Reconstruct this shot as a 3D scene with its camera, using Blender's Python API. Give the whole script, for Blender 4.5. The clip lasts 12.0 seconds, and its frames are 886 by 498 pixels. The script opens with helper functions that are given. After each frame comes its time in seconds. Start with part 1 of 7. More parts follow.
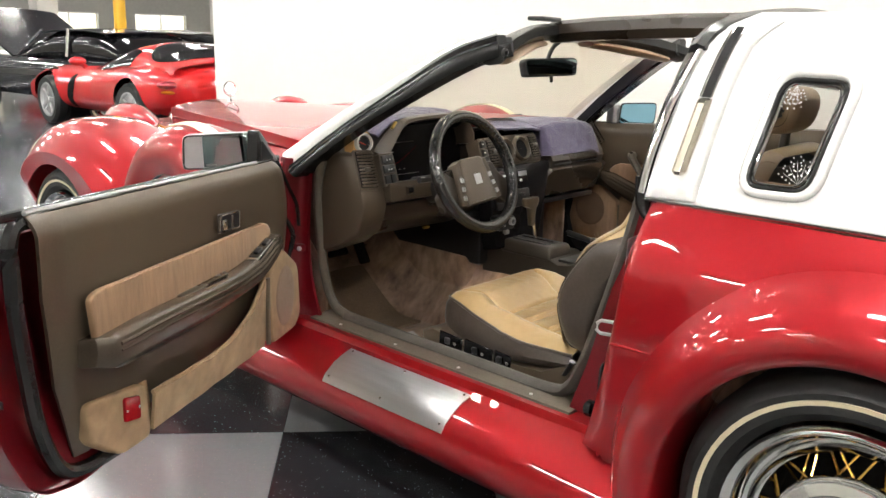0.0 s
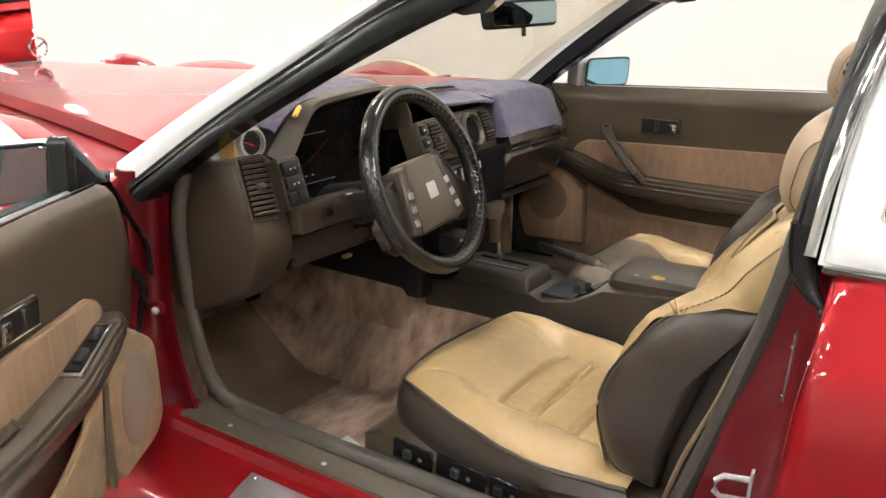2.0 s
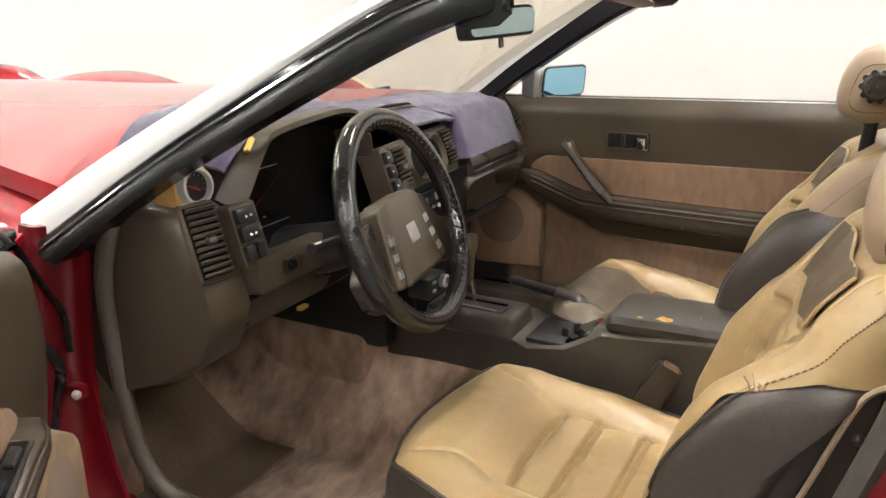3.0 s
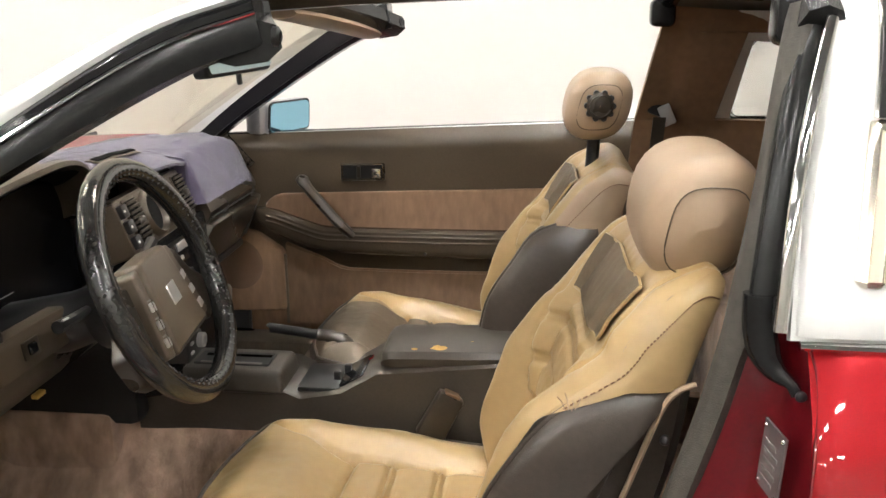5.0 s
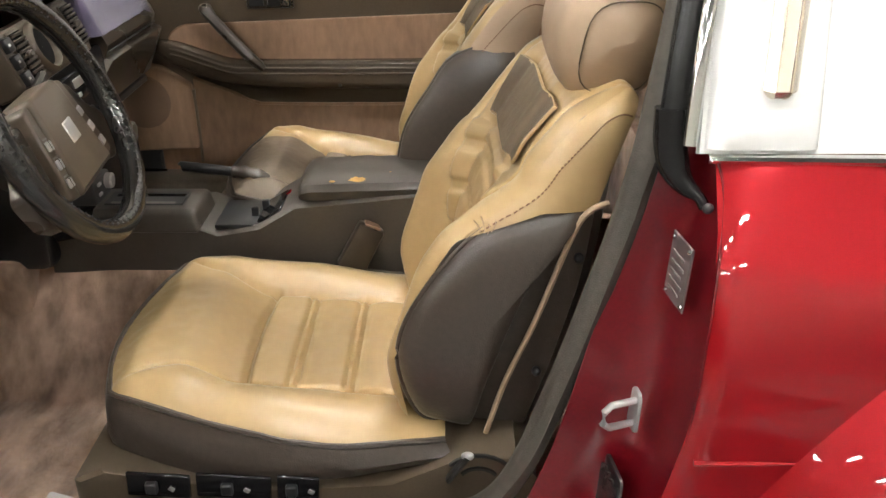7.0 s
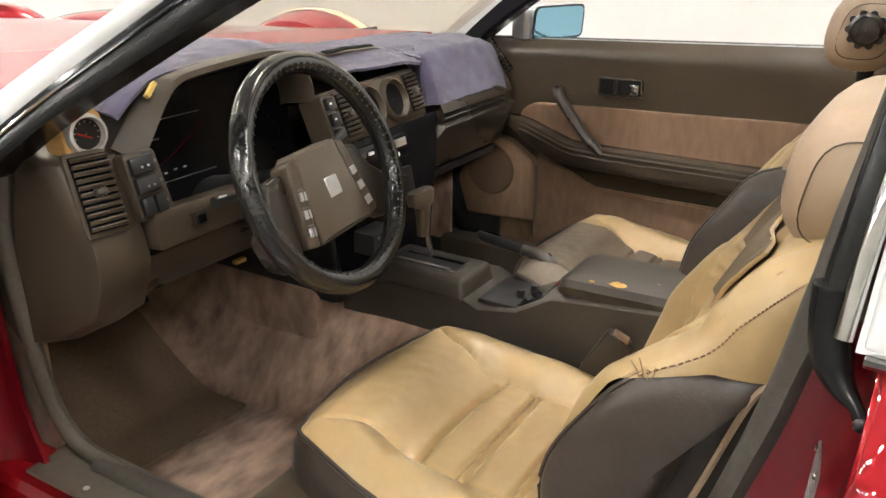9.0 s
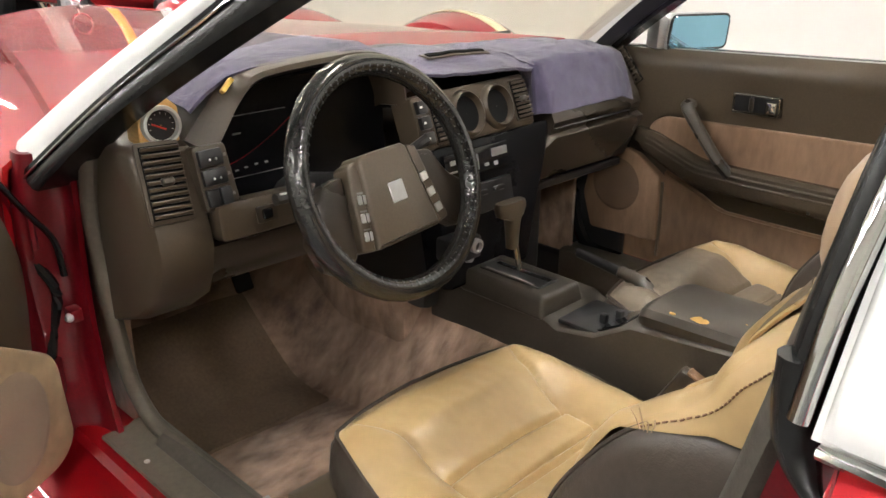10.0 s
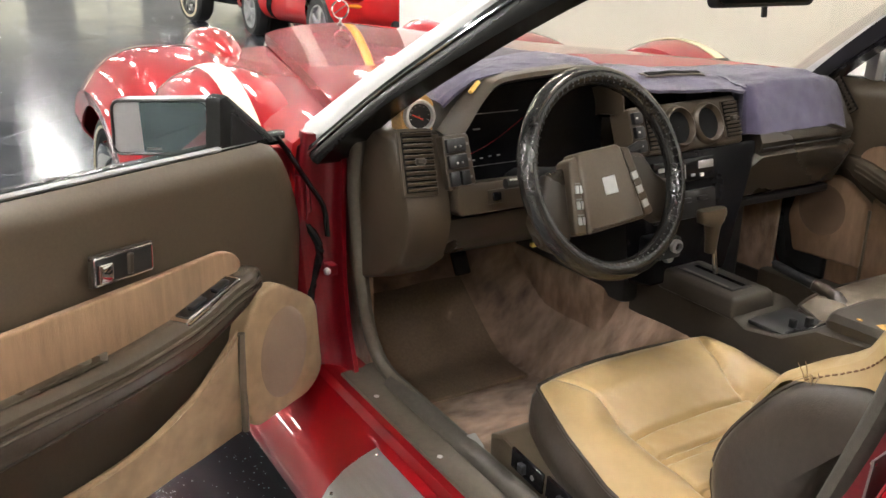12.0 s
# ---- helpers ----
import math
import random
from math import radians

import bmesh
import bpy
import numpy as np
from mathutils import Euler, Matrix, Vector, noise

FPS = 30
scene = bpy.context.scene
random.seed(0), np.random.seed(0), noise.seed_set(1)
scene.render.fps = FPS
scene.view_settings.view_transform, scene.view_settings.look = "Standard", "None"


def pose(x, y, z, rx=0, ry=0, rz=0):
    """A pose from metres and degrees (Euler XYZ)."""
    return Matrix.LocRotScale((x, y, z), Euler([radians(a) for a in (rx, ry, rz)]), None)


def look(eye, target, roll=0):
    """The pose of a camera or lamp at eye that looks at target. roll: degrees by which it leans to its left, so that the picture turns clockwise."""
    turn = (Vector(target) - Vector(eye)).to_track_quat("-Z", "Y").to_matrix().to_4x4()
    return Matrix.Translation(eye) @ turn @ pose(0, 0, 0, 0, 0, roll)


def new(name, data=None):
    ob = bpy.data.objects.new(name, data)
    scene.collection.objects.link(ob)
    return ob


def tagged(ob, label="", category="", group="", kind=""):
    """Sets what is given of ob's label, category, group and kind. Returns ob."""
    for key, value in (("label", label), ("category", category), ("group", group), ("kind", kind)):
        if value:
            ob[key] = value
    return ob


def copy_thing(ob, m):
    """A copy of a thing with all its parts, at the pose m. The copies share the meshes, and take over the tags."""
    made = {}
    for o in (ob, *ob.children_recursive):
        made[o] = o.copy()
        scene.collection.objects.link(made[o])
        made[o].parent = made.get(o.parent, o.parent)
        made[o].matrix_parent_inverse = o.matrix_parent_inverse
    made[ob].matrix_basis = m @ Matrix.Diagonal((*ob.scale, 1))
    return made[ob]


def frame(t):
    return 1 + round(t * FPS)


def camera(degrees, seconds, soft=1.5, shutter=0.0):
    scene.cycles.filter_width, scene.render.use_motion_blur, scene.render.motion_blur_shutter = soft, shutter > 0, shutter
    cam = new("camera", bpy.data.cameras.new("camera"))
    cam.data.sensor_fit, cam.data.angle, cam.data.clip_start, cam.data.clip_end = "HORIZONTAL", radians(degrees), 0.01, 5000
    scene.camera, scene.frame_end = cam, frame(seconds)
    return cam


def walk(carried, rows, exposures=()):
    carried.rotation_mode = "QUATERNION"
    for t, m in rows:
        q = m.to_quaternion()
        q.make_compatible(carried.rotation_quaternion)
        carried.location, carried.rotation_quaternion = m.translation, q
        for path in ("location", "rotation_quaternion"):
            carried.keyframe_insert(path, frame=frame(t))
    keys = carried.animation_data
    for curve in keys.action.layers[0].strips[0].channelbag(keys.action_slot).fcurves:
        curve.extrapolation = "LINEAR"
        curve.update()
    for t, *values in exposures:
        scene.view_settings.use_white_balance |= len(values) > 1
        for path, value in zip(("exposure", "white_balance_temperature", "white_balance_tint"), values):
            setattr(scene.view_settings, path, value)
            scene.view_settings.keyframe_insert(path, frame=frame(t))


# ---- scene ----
cam = camera(54.1, 12.0)
PATH = [
    (0, (1.955, -1.613, 1.209), (0.618, -0.204, 0.731), 1.1),
    (0.5, (1.755, -1.435, 1.193), (0.49, 0.037, 0.713), 0.8),
    (1, (1.543, -1.279, 1.197), (0.323, 0.217, 0.672), 0.8),
    (1.5, (1.362, -1.143, 1.196), (0.195, 0.378, 0.626), 0.7),
    (2, (1.193, -1.025, 1.195), (0.124, 0.554, 0.592), 0.6),
    (2.5, (1.038, -0.932, 1.203), (0.085, 0.717, 0.591), 0.7),
    (2.7, (0.979, -0.903, 1.203), (0.062, 0.765, 0.59), 0.7),
    (4.3, (0.761, -0.842, 1.202), (0.333, 1.036, 0.664), 0.3),
    (4.5, (0.764, -0.841, 1.2), (0.398, 1.051, 0.664), 0.2),
    (5, (0.767, -0.84, 1.2), (0.568, 1.076, 0.665), 0.0),
    (5.5, (0.768, -0.84, 1.199), (0.739, 1.086, 0.664), -0.1),
    (6, (0.771, -0.836, 1.194), (0.84, 1.058, 0.554), -0.3),
    (6.5, (0.773, -0.829, 1.184), (0.832, 1.0, 0.376), -0.3),
    (6.7, (0.773, -0.828, 1.183), (0.815, 0.973, 0.313), -0.3),
    (8.3, (0.933, -0.801, 1.182), (0.358, 0.895, 0.291), 0.1),
    (8.5, (0.971, -0.77, 1.187), (0.303, 0.917, 0.346), 0.2),
    (9, (1.06, -0.667, 1.194), (0.087, 0.92, 0.461), 0.3),
    (9.5, (1.145, -0.554, 1.194), (-0.033, 0.888, 0.464), 0.3),
    (10, (1.184, -0.507, 1.194), (-0.128, 0.813, 0.463), 0.4),
    (10.5, (1.176, -0.513, 1.192), (-0.213, 0.727, 0.46), 0.6),
    (11, (1.172, -0.522, 1.193), (-0.299, 0.615, 0.458), 0.7),
    (11.5, (1.214, -0.577, 1.192), (-0.346, 0.45, 0.477), 0.9),
    (12, (1.352, -0.676, 1.194), (-0.257, 0.303, 0.522), 1.0),
]
walk(cam, [(t, look(eye, target, roll)) for t, eye, target, roll in PATH])

# ---- world and light ----
world = bpy.data.worlds.new("world")
scene.world = world
world.use_nodes = True
_wn = world.node_tree.nodes
_sky = _wn.new("ShaderNodeTexSky")
_sky.sky_type, _sky.sun_disc = "NISHITA", False
_sky.sun_elevation, _sky.sun_rotation = radians(50), radians(200)
world.node_tree.links.new(_sky.outputs[0], _wn["Background"].inputs[0])
_wn["Background"].inputs[1].default_value = 0.12
scene.view_settings.exposure = 0.0
TUBE_POWER = 172.0

# ---- materials ----
def mat(name, color, rough=0.5, metal=0.0, var=0.12, scale=30.0, coarse=4.0, bump=0.0, bscale=400.0, coat=0.0,
        sheen=0.0, spec=0.5, tint=None, aniso=0.0, wrinkle=0.0, wscale=12.0, stretch=(1, 1, 1), rvar=0.1):
    """A surface with colour change at two scales, uneven gloss and fine relief."""
    m = bpy.data.materials.new(name)
    m.use_nodes = True
    nt = m.node_tree
    n, l = nt.nodes, nt.links
    b = n["Principled BSDF"]
    b.inputs["Metallic"].default_value = metal
    b.inputs["Specular IOR Level"].default_value = spec
    b.inputs["Coat Weight"].default_value = coat
    b.inputs["Coat Roughness"].default_value = 0.03
    b.inputs["Sheen Weight"].default_value = sheen
    b.inputs["Sheen Roughness"].default_value = 0.4
    b.inputs["Anisotropic"].default_value = aniso
    tc = n.new("ShaderNodeTexCoord")
    mp = n.new("ShaderNodeMapping")
    mp.inputs["Scale"].default_value = stretch
    l.new(tc.outputs["Object"], mp.inputs["Vector"])

    def nz(sc, det=4.0):
        t = n.new("ShaderNodeTexNoise")
        t.inputs["Scale"].default_value, t.inputs["Detail"].default_value = sc, det
        l.new(mp.outputs[0], t.inputs["Vector"])
        return t.outputs["Fac"]

    a, c = nz(scale), nz(coarse, 3.0)
    mx = n.new("ShaderNodeMath")
    mx.operation = "ADD"
    l.new(a, mx.inputs[0]), l.new(c, mx.inputs[1])
    ramp = n.new("ShaderNodeMapRange")
    ramp.inputs["From Min"].default_value, ramp.inputs["From Max"].default_value = 0.65, 1.35
    l.new(mx.outputs[0], ramp.inputs["Value"])
    mix = n.new("ShaderNodeMix")
    mix.data_type = "RGBA"
    lo = tint or tuple(k * (1 - var) for k in color)
    hi = tuple(min(1.0, k * (1 + var)) for k in color)
    mix.inputs["A"].default_value, mix.inputs["B"].default_value = (*lo, 1), (*hi, 1)
    l.new(ramp.outputs[0], mix.inputs["Factor"])
    l.new(mix.outputs["Result"], b.inputs["Base Color"])
    rr = n.new("ShaderNodeMapRange")
    rr.inputs["To Min"].default_value = max(0.02, rough - rvar * rough)
    rr.inputs["To Max"].default_value = min(1, rough + rvar * rough)
    l.new(c, rr.inputs["Value"])
    l.new(rr.outputs[0], b.inputs["Roughness"])
    last = None
    if bump:
        bp = n.new("ShaderNodeBump")
        bp.inputs["Strength"].default_value, bp.inputs["Distance"].default_value = bump, 0.002
        l.new(nz(bscale, 2.0), bp.inputs["Height"])
        last = bp
    if wrinkle:
        b2 = n.new("ShaderNodeBump")
        b2.inputs["Strength"].default_value, b2.inputs["Distance"].default_value = wrinkle, 0.02
        l.new(nz(wscale, 3.0), b2.inputs["Height"])
        if last:
            l.new(last.outputs[0], b2.inputs["Normal"])
        last = b2
    if last:
        l.new(last.outputs[0], b.inputs["Normal"])
    return m


def glass(name, color, rough=0.0, clear=0.8):
    """Thin glass: a clear tinted film with a mirror gloss on it."""
    m = bpy.data.materials.new(name)
    m.use_nodes = True
    nt = m.node_tree
    n, l = nt.nodes, nt.links
    n.remove(n["Principled BSDF"])
    tr, gl, lw, mx = (n.new("ShaderNodeBsdfTransparent"), n.new("ShaderNodeBsdfGlossy"), n.new("ShaderNodeLayerWeight"), n.new("ShaderNodeMixShader"))
    lw.inputs["Blend"].default_value = 0.5
    pw = n.new("ShaderNodeMath")
    pw.operation, pw.inputs[1].default_value = "POWER", 4.0
    fr = n.new("ShaderNodeMapRange")
    fr.inputs["To Min"].default_value, fr.inputs["To Max"].default_value = 0.05, 0.6
    l.new(lw.outputs["Facing"], pw.inputs[0]), l.new(pw.outputs[0], fr.inputs["Value"])
    tr.inputs[0].default_value = (*color, 1)
    gl.inputs["Roughness"].default_value = rough
    l.new(fr.outputs[0], mx.inputs[0]), l.new(tr.outputs[0], mx.inputs[1]), l.new(gl.outputs[0], mx.inputs[2])
    l.new(mx.outputs[0], n["Material Output"].inputs["Surface"])
    return m


def glow(name, color, power):
    m = bpy.data.materials.new(name)
    m.use_nodes = True
    b = m.node_tree.nodes["Principled BSDF"]
    b.inputs["Base Color"].default_value = (0.8, 0.8, 0.8, 1)
    b.inputs["Emission Color"].default_value = (*color, 1)
    b.inputs["Emission Strength"].default_value = power
    return m


M = dict(
    paint=mat("red_paint", (0.33, 0.003, 0.008), 0.40, 0.45, 0.10, 900, 2.5, coat=1.0, spec=0.3),
    # red_paint darkened: the door opening's shade is put into the colour
    shadered=mat("shaded_red_paint", (0.15, 0.004, 0.009), 0.40, 0.25, 0.20, 200, 9, coat=0.9, spec=0.3),
    white=mat("white_paint", (0.80, 0.80, 0.79), 0.25, 0.0, 0.02, 60, 3, coat=0.8),
    cream=mat("cream_stripe", (0.78, 0.68, 0.48), 0.3, 0.0, 0.05, 60, 4, coat=0.6),
    chrome=mat("chrome", (0.82, 0.82, 0.80), 0.08, 1.0, 0.04, 60, 6, rvar=0.5),
    steel=mat("brushed_steel", (0.66, 0.67, 0.68), 0.42, 1.0, 0.10, 140, 6, stretch=(1, 14, 14), rvar=0.25),
    silver=mat("silver_paint", (0.50, 0.50, 0.51), 0.35, 0.6, 0.05, 100, 5),
    rubber=mat("black_rubber", (0.014, 0.014, 0.014), 0.24, 0.0, 0.15, 160, 12, spec=0.35, bump=0.02, bscale=600),
    seal=mat("door_seal_rubber", (0.056, 0.049, 0.040), 0.55, 0.0, 0.25, 120, 9, bump=0.25, bscale=500),
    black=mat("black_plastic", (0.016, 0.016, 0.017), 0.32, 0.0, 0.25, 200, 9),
    gloss=mat("black_gloss", (0.008, 0.008, 0.009), 0.10, 0.0, 0.2, 100, 8, spec=0.35),
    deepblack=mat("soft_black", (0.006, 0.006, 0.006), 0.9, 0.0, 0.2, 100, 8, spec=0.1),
    ivory=mat("ivory_inset", (0.72, 0.66, 0.54), 0.35, 0.0, 0.06, 90, 12),
    oldchrome=mat("aged_chrome", (0.78, 0.72, 0.62), 0.18, 1.0, 0.10, 60, 14, rvar=0.5),
    velour3=mat("speaker_cloth", (0.30, 0.205, 0.135), 0.9, 0.0, 0.16, 400, 12, bump=0.5, bscale=1500, sheen=0.2),
    pspeaker=mat("brown_speaker_cloth", (0.17, 0.108, 0.070), 0.9, 0.0, 0.16, 400, 12, bump=0.5, bscale=1500, sheen=0.1),
    frost=mat("etched_frost", (0.80, 0.80, 0.80), 0.8, 0.0, 0.03, 90, 9),
    taupe=mat("taupe_vinyl", (0.082, 0.062, 0.042), 0.32, 0.0, 0.14, 220, 5, bump=0.12, bscale=900, rvar=0.2),
    dash=mat("dash_plastic", (0.050, 0.037, 0.025), 0.33, 0.0, 0.14, 220, 5, bump=0.14, bscale=900, rvar=0.2),
    taupe2=mat("dark_taupe_plastic", (0.034, 0.026, 0.019), 0.28, 0.0, 0.18, 200, 6, bump=0.1, bscale=900, rvar=0.2),
    greyplastic=mat("grey_console_plastic", (0.048, 0.040, 0.032), 0.36, 0.0, 0.16, 220, 6, bump=0.1, bscale=900),
    sill=mat("sill_trim_plastic", (0.088, 0.074, 0.056), 0.45, 0.0, 0.2, 120, 7, bump=0.2, bscale=700),
    tan=mat("tan_leather", (0.385, 0.268, 0.128), 0.30, 0.0, 0.06, 60, 7, bump=0.10, bscale=900, wrinkle=0.03, wscale=30, rvar=0.06),
    tan2=mat("beige_leather", (0.37, 0.265, 0.175), 0.40, 0.0, 0.05, 80, 7, bump=0.12, bscale=900, wrinkle=0.03, wscale=30),
    brown=mat("dark_brown_leather", (0.052, 0.041, 0.033), 0.30, 0.0, 0.18, 120, 8, bump=0.15, bscale=500, wrinkle=0.06, wscale=30),
    stitch=mat("brown_thread", (0.16, 0.085, 0.045), 0.8, 0.0, 0.1, 90, 9),
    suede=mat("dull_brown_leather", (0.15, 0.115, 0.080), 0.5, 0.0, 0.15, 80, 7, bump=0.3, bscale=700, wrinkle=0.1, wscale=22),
    logo=mat("embossed_brown_leather", (0.085, 0.058, 0.031), 0.45, 0.0, 0.2, 120, 14, bump=0.4, bscale=500),
    velour=mat("tan_velour", (0.26, 0.160, 0.088), 0.85, 0.0, 0.24, 90, 14, bump=0.5, bscale=1200, sheen=0.08, stretch=(1, 1, 0.14)),
    velour2=mat("pale_velour", (0.40, 0.275, 0.155), 0.9, 0.0, 0.26, 30, 9, bump=0.6, bscale=900, sheen=0.08, wrinkle=0.15, wscale=20),
    pvelour=mat("brown_velour", (0.27, 0.168, 0.105), 0.85, 0.0, 0.25, 60, 8, bump=0.5, bscale=1200, sheen=0.1, stretch=(1, 1, 0.35)),
    # stains, and the brushed pile's light and dark sheen put into the colour
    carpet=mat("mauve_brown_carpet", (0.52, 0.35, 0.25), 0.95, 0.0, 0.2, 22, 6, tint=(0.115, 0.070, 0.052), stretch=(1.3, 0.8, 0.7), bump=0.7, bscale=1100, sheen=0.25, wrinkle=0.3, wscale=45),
    floormat=mat("worn_floor_mat", (0.19, 0.128, 0.084), 0.9, 0.0, 0.25, 160, 7, bump=0.9, bscale=900),
    purple=mat("purple_plush", (0.066, 0.055, 0.104), 0.95, 0.0, 0.40, 34, 7, bump=0.6, bscale=1300, sheen=0.45, wrinkle=0.25, wscale=16),
    orange=mat("tan_quarter_trim", (0.19, 0.11, 0.06), 0.5, 0.0, 0.18, 60, 5, bump=0.3, bscale=700),
    # pale and mostly non-metal: bright reflections are put into the colour
    alu=mat("satin_aluminium", (0.66, 0.66, 0.63), 0.35, 0.25, 0.05, 100, 5),
    wood=mat("light_wood", (0.62, 0.36, 0.13), 0.4, 0.0, 0.2, 40, 6, stretch=(1, 8, 8)),
    gold=mat("gold_plate", (0.80, 0.50, 0.12), 0.18, 1.0, 0.06, 90, 6),
    foam=mat("bare_foam", (0.50, 0.30, 0.09), 0.9, 0.0, 0.25, 90, 30, bump=0.6, bscale=300),
    redlens=mat("red_lens", (0.28, 0.008, 0.012), 0.12, 0.0, 0.2, 300, 20),
    whitebar=mat("white_print", (0.72, 0.72, 0.70), 0.5, 0.0, 0.05, 90, 9),
    greybar=mat("grey_print", (0.20, 0.19, 0.18), 0.5, 0.0, 0.1, 90, 9),
    redbar=mat("red_needle", (0.75, 0.04, 0.02), 0.4, 0.0, 0.05, 90, 9),
    yellow=mat("yellow_column_paint", (0.75, 0.42, 0.03), 0.45, 0.0, 0.08, 20, 1.5),
    tag=mat("yellow_tag", (0.80, 0.55, 0.14), 0.6, 0.0, 0.06, 90, 9),
    wall=mat("white_wall_paint", (0.84, 0.83, 0.79), 0.6, 0.0, 0.015, 12, 0.7, bump=0.04, bscale=160),
    farwall=mat("grey_wall_paint", (0.42, 0.41, 0.37), 0.7, 0.0, 0.08, 8, 0.6),
    ceil=mat("dull_ceiling", (0.16, 0.16, 0.155), 0.8, 0.0, 0.05, 6, 0.7),
    tile_d=mat("dark_vinyl_tile", (0.018, 0.019, 0.022), 0.16, 0.0, 0.15, 60, 5, rvar=0.08),
    tile_l=mat("grey_vinyl_tile", (0.17, 0.175, 0.18), 0.16, 0.0, 0.05, 60, 5, rvar=0.08),
    # same tiles further off; reflected haze is put into their closer, bluer colours
    far_d=mat("hazy_dark_vinyl", (0.030, 0.034, 0.042), 0.17, 0.0, 0.25, 8, 1.5, rvar=0.3, spec=0.5),
    far_l=mat("hazy_grey_vinyl", (0.075, 0.082, 0.095), 0.17, 0.0, 0.15, 8, 1.5, rvar=0.3, spec=0.5),
    viper=mat("bright_red_paint", (0.55, 0.006, 0.008), 0.5, 0.0, 0.04, 300, 3, coat=0.8, spec=0.2),
    carblack=mat("black_car_paint", (0.010, 0.011, 0.014), 0.2, 0.0, 0.1, 300, 3, coat=1.0),
    tyre=mat("tyre_rubber", (0.020, 0.020, 0.020), 0.55, 0.0, 0.25, 120, 9, bump=0.2, bscale=500),
    smoked=mat("smoked_plastic", (0.006, 0.006, 0.007), 0.22, 0.0, 0.2, 100, 8, spec=0.12),
    plate=mat("worn_metal_plate", (0.26, 0.22, 0.22), 0.4, 0.7, 0.15, 120, 20),
    armvinyl=mat("glossy_taupe_vinyl", (0.060, 0.046, 0.033), 0.25, 0.0, 0.14, 220, 5, bump=0.1, bscale=900),
    amber=mat("amber_lens", (0.75, 0.22, 0.02), 0.15, 0.0, 0.1, 100, 9),
    screen=glass("windscreen_glass", (0.80, 0.755, 0.655)),
    pane=glass("tinted_glass", (0.66, 0.66, 0.63)),
    # dark teal tint puts a dim reflection into the glass colour
    mirror=mat("mirror_glass", (0.30, 0.38, 0.39), 0.015, 1.0, 0.02, 20, 3, rvar=0.0),
    bluemirror=mat("blue_mirror_glass", (0.30, 0.56, 0.72), 0.015, 1.0, 0.02, 20, 3, rvar=0.0),
    tube=glow("light_panel", (1.0, 0.97, 0.915), TUBE_POWER),
    daylight=glow("daylight_outside", (0.90, 0.97, 1.0), 3.0),
    fixture=mat("white_fixture_enamel", (0.75, 0.75, 0.73), 0.4, 0.0, 0.03, 40, 4),
)
for _m in ("tile_d", "tile_l"):
    # pale chips in the vinyl, and tile-to-tile change
    nt = M[_m].node_tree
    n, l = nt.nodes, nt.links
    b = n["Principled BSDF"]
    vor = n.new("ShaderNodeTexVoronoi")
    vor.inputs["Scale"].default_value = 110
    tc = n.new("ShaderNodeTexCoord")
    l.new(tc.outputs["Object"], vor.inputs["Vector"])
    sep = n.new("ShaderNodeSeparateColor")
    l.new(vor.outputs["Color"], sep.inputs[0])
    far = n.new("ShaderNodeMath")
    far.operation = "LESS_THAN"
    far.inputs[1].default_value = 0.17
    l.new(vor.outputs["Distance"], far.inputs[0])
    few = n.new("ShaderNodeMath")
    few.operation = "GREATER_THAN"
    few.inputs[1].default_value = 0.72
    l.new(sep.outputs[0], few.inputs[0])
    both = n.new("ShaderNodeMath")
    both.operation = "MULTIPLY"
    l.new(far.outputs[0], both.inputs[0]), l.new(few.outputs[0], both.inputs[1])
    old = b.inputs["Base Color"].links[0].from_socket
    mx = n.new("ShaderNodeMix")
    mx.data_type = "RGBA"
    mx.inputs["B"].default_value = (0.42, 0.42, 0.42, 1) if _m == "tile_d" else (0.26, 0.25, 0.23, 1)
    l.new(both.outputs[0], mx.inputs["Factor"]), l.new(old, mx.inputs["A"])
    l.new(mx.outputs["Result"], b.inputs["Base Color"])

# ---- building helpers ----
YC = 0.67  # the car's middle line


def my(y):
    return 2 * YC - y


def part(name, bm, material, parent=None, label="", sharp=38, matrix=None):
    """Links a bmesh as ONE mesh object under a thing or a part."""
    bmesh.ops.remove_doubles(bm, verts=bm.verts, dist=1e-5)
    bmesh.ops.recalc_face_normals(bm, faces=bm.faces)
    if matrix is not None:
        bm.transform(matrix)
    me = bpy.data.meshes.new(name)
    bm.to_mesh(me)
    bm.free()
    for p in me.polygons:
        p.use_smooth = True
    me.set_sharp_from_angle(angle=radians(sharp))
    me.materials.append(M[material])
    ob = new(name, me)
    if parent is not None:
        ob.parent = parent
    return tagged(ob, label)


def thing(name, label, category, group="", kind="", at=None):
    ob = new(name)
    ob.empty_display_size = 0.1
    if at is not None:
        ob.matrix_basis = at
    return tagged(ob, label, category, group, kind)


def loft(rings, closed=True, caps=True, bm=None):
    """Skins rings of equal count."""
    bm = bm or bmesh.new()
    rows = [[bm.verts.new(p) for p in r] for r in rings]
    k = len(rows[0])
    for a, b in zip(rows, rows[1:]):
        for i in range(k if closed else k - 1):
            j = (i + 1) % k
            bm.faces.new((a[i], a[j], b[j], b[i]))
    if closed and caps:
        bm.faces.new(rows[0][::-1])
        bm.faces.new(rows[-1])
    return bm


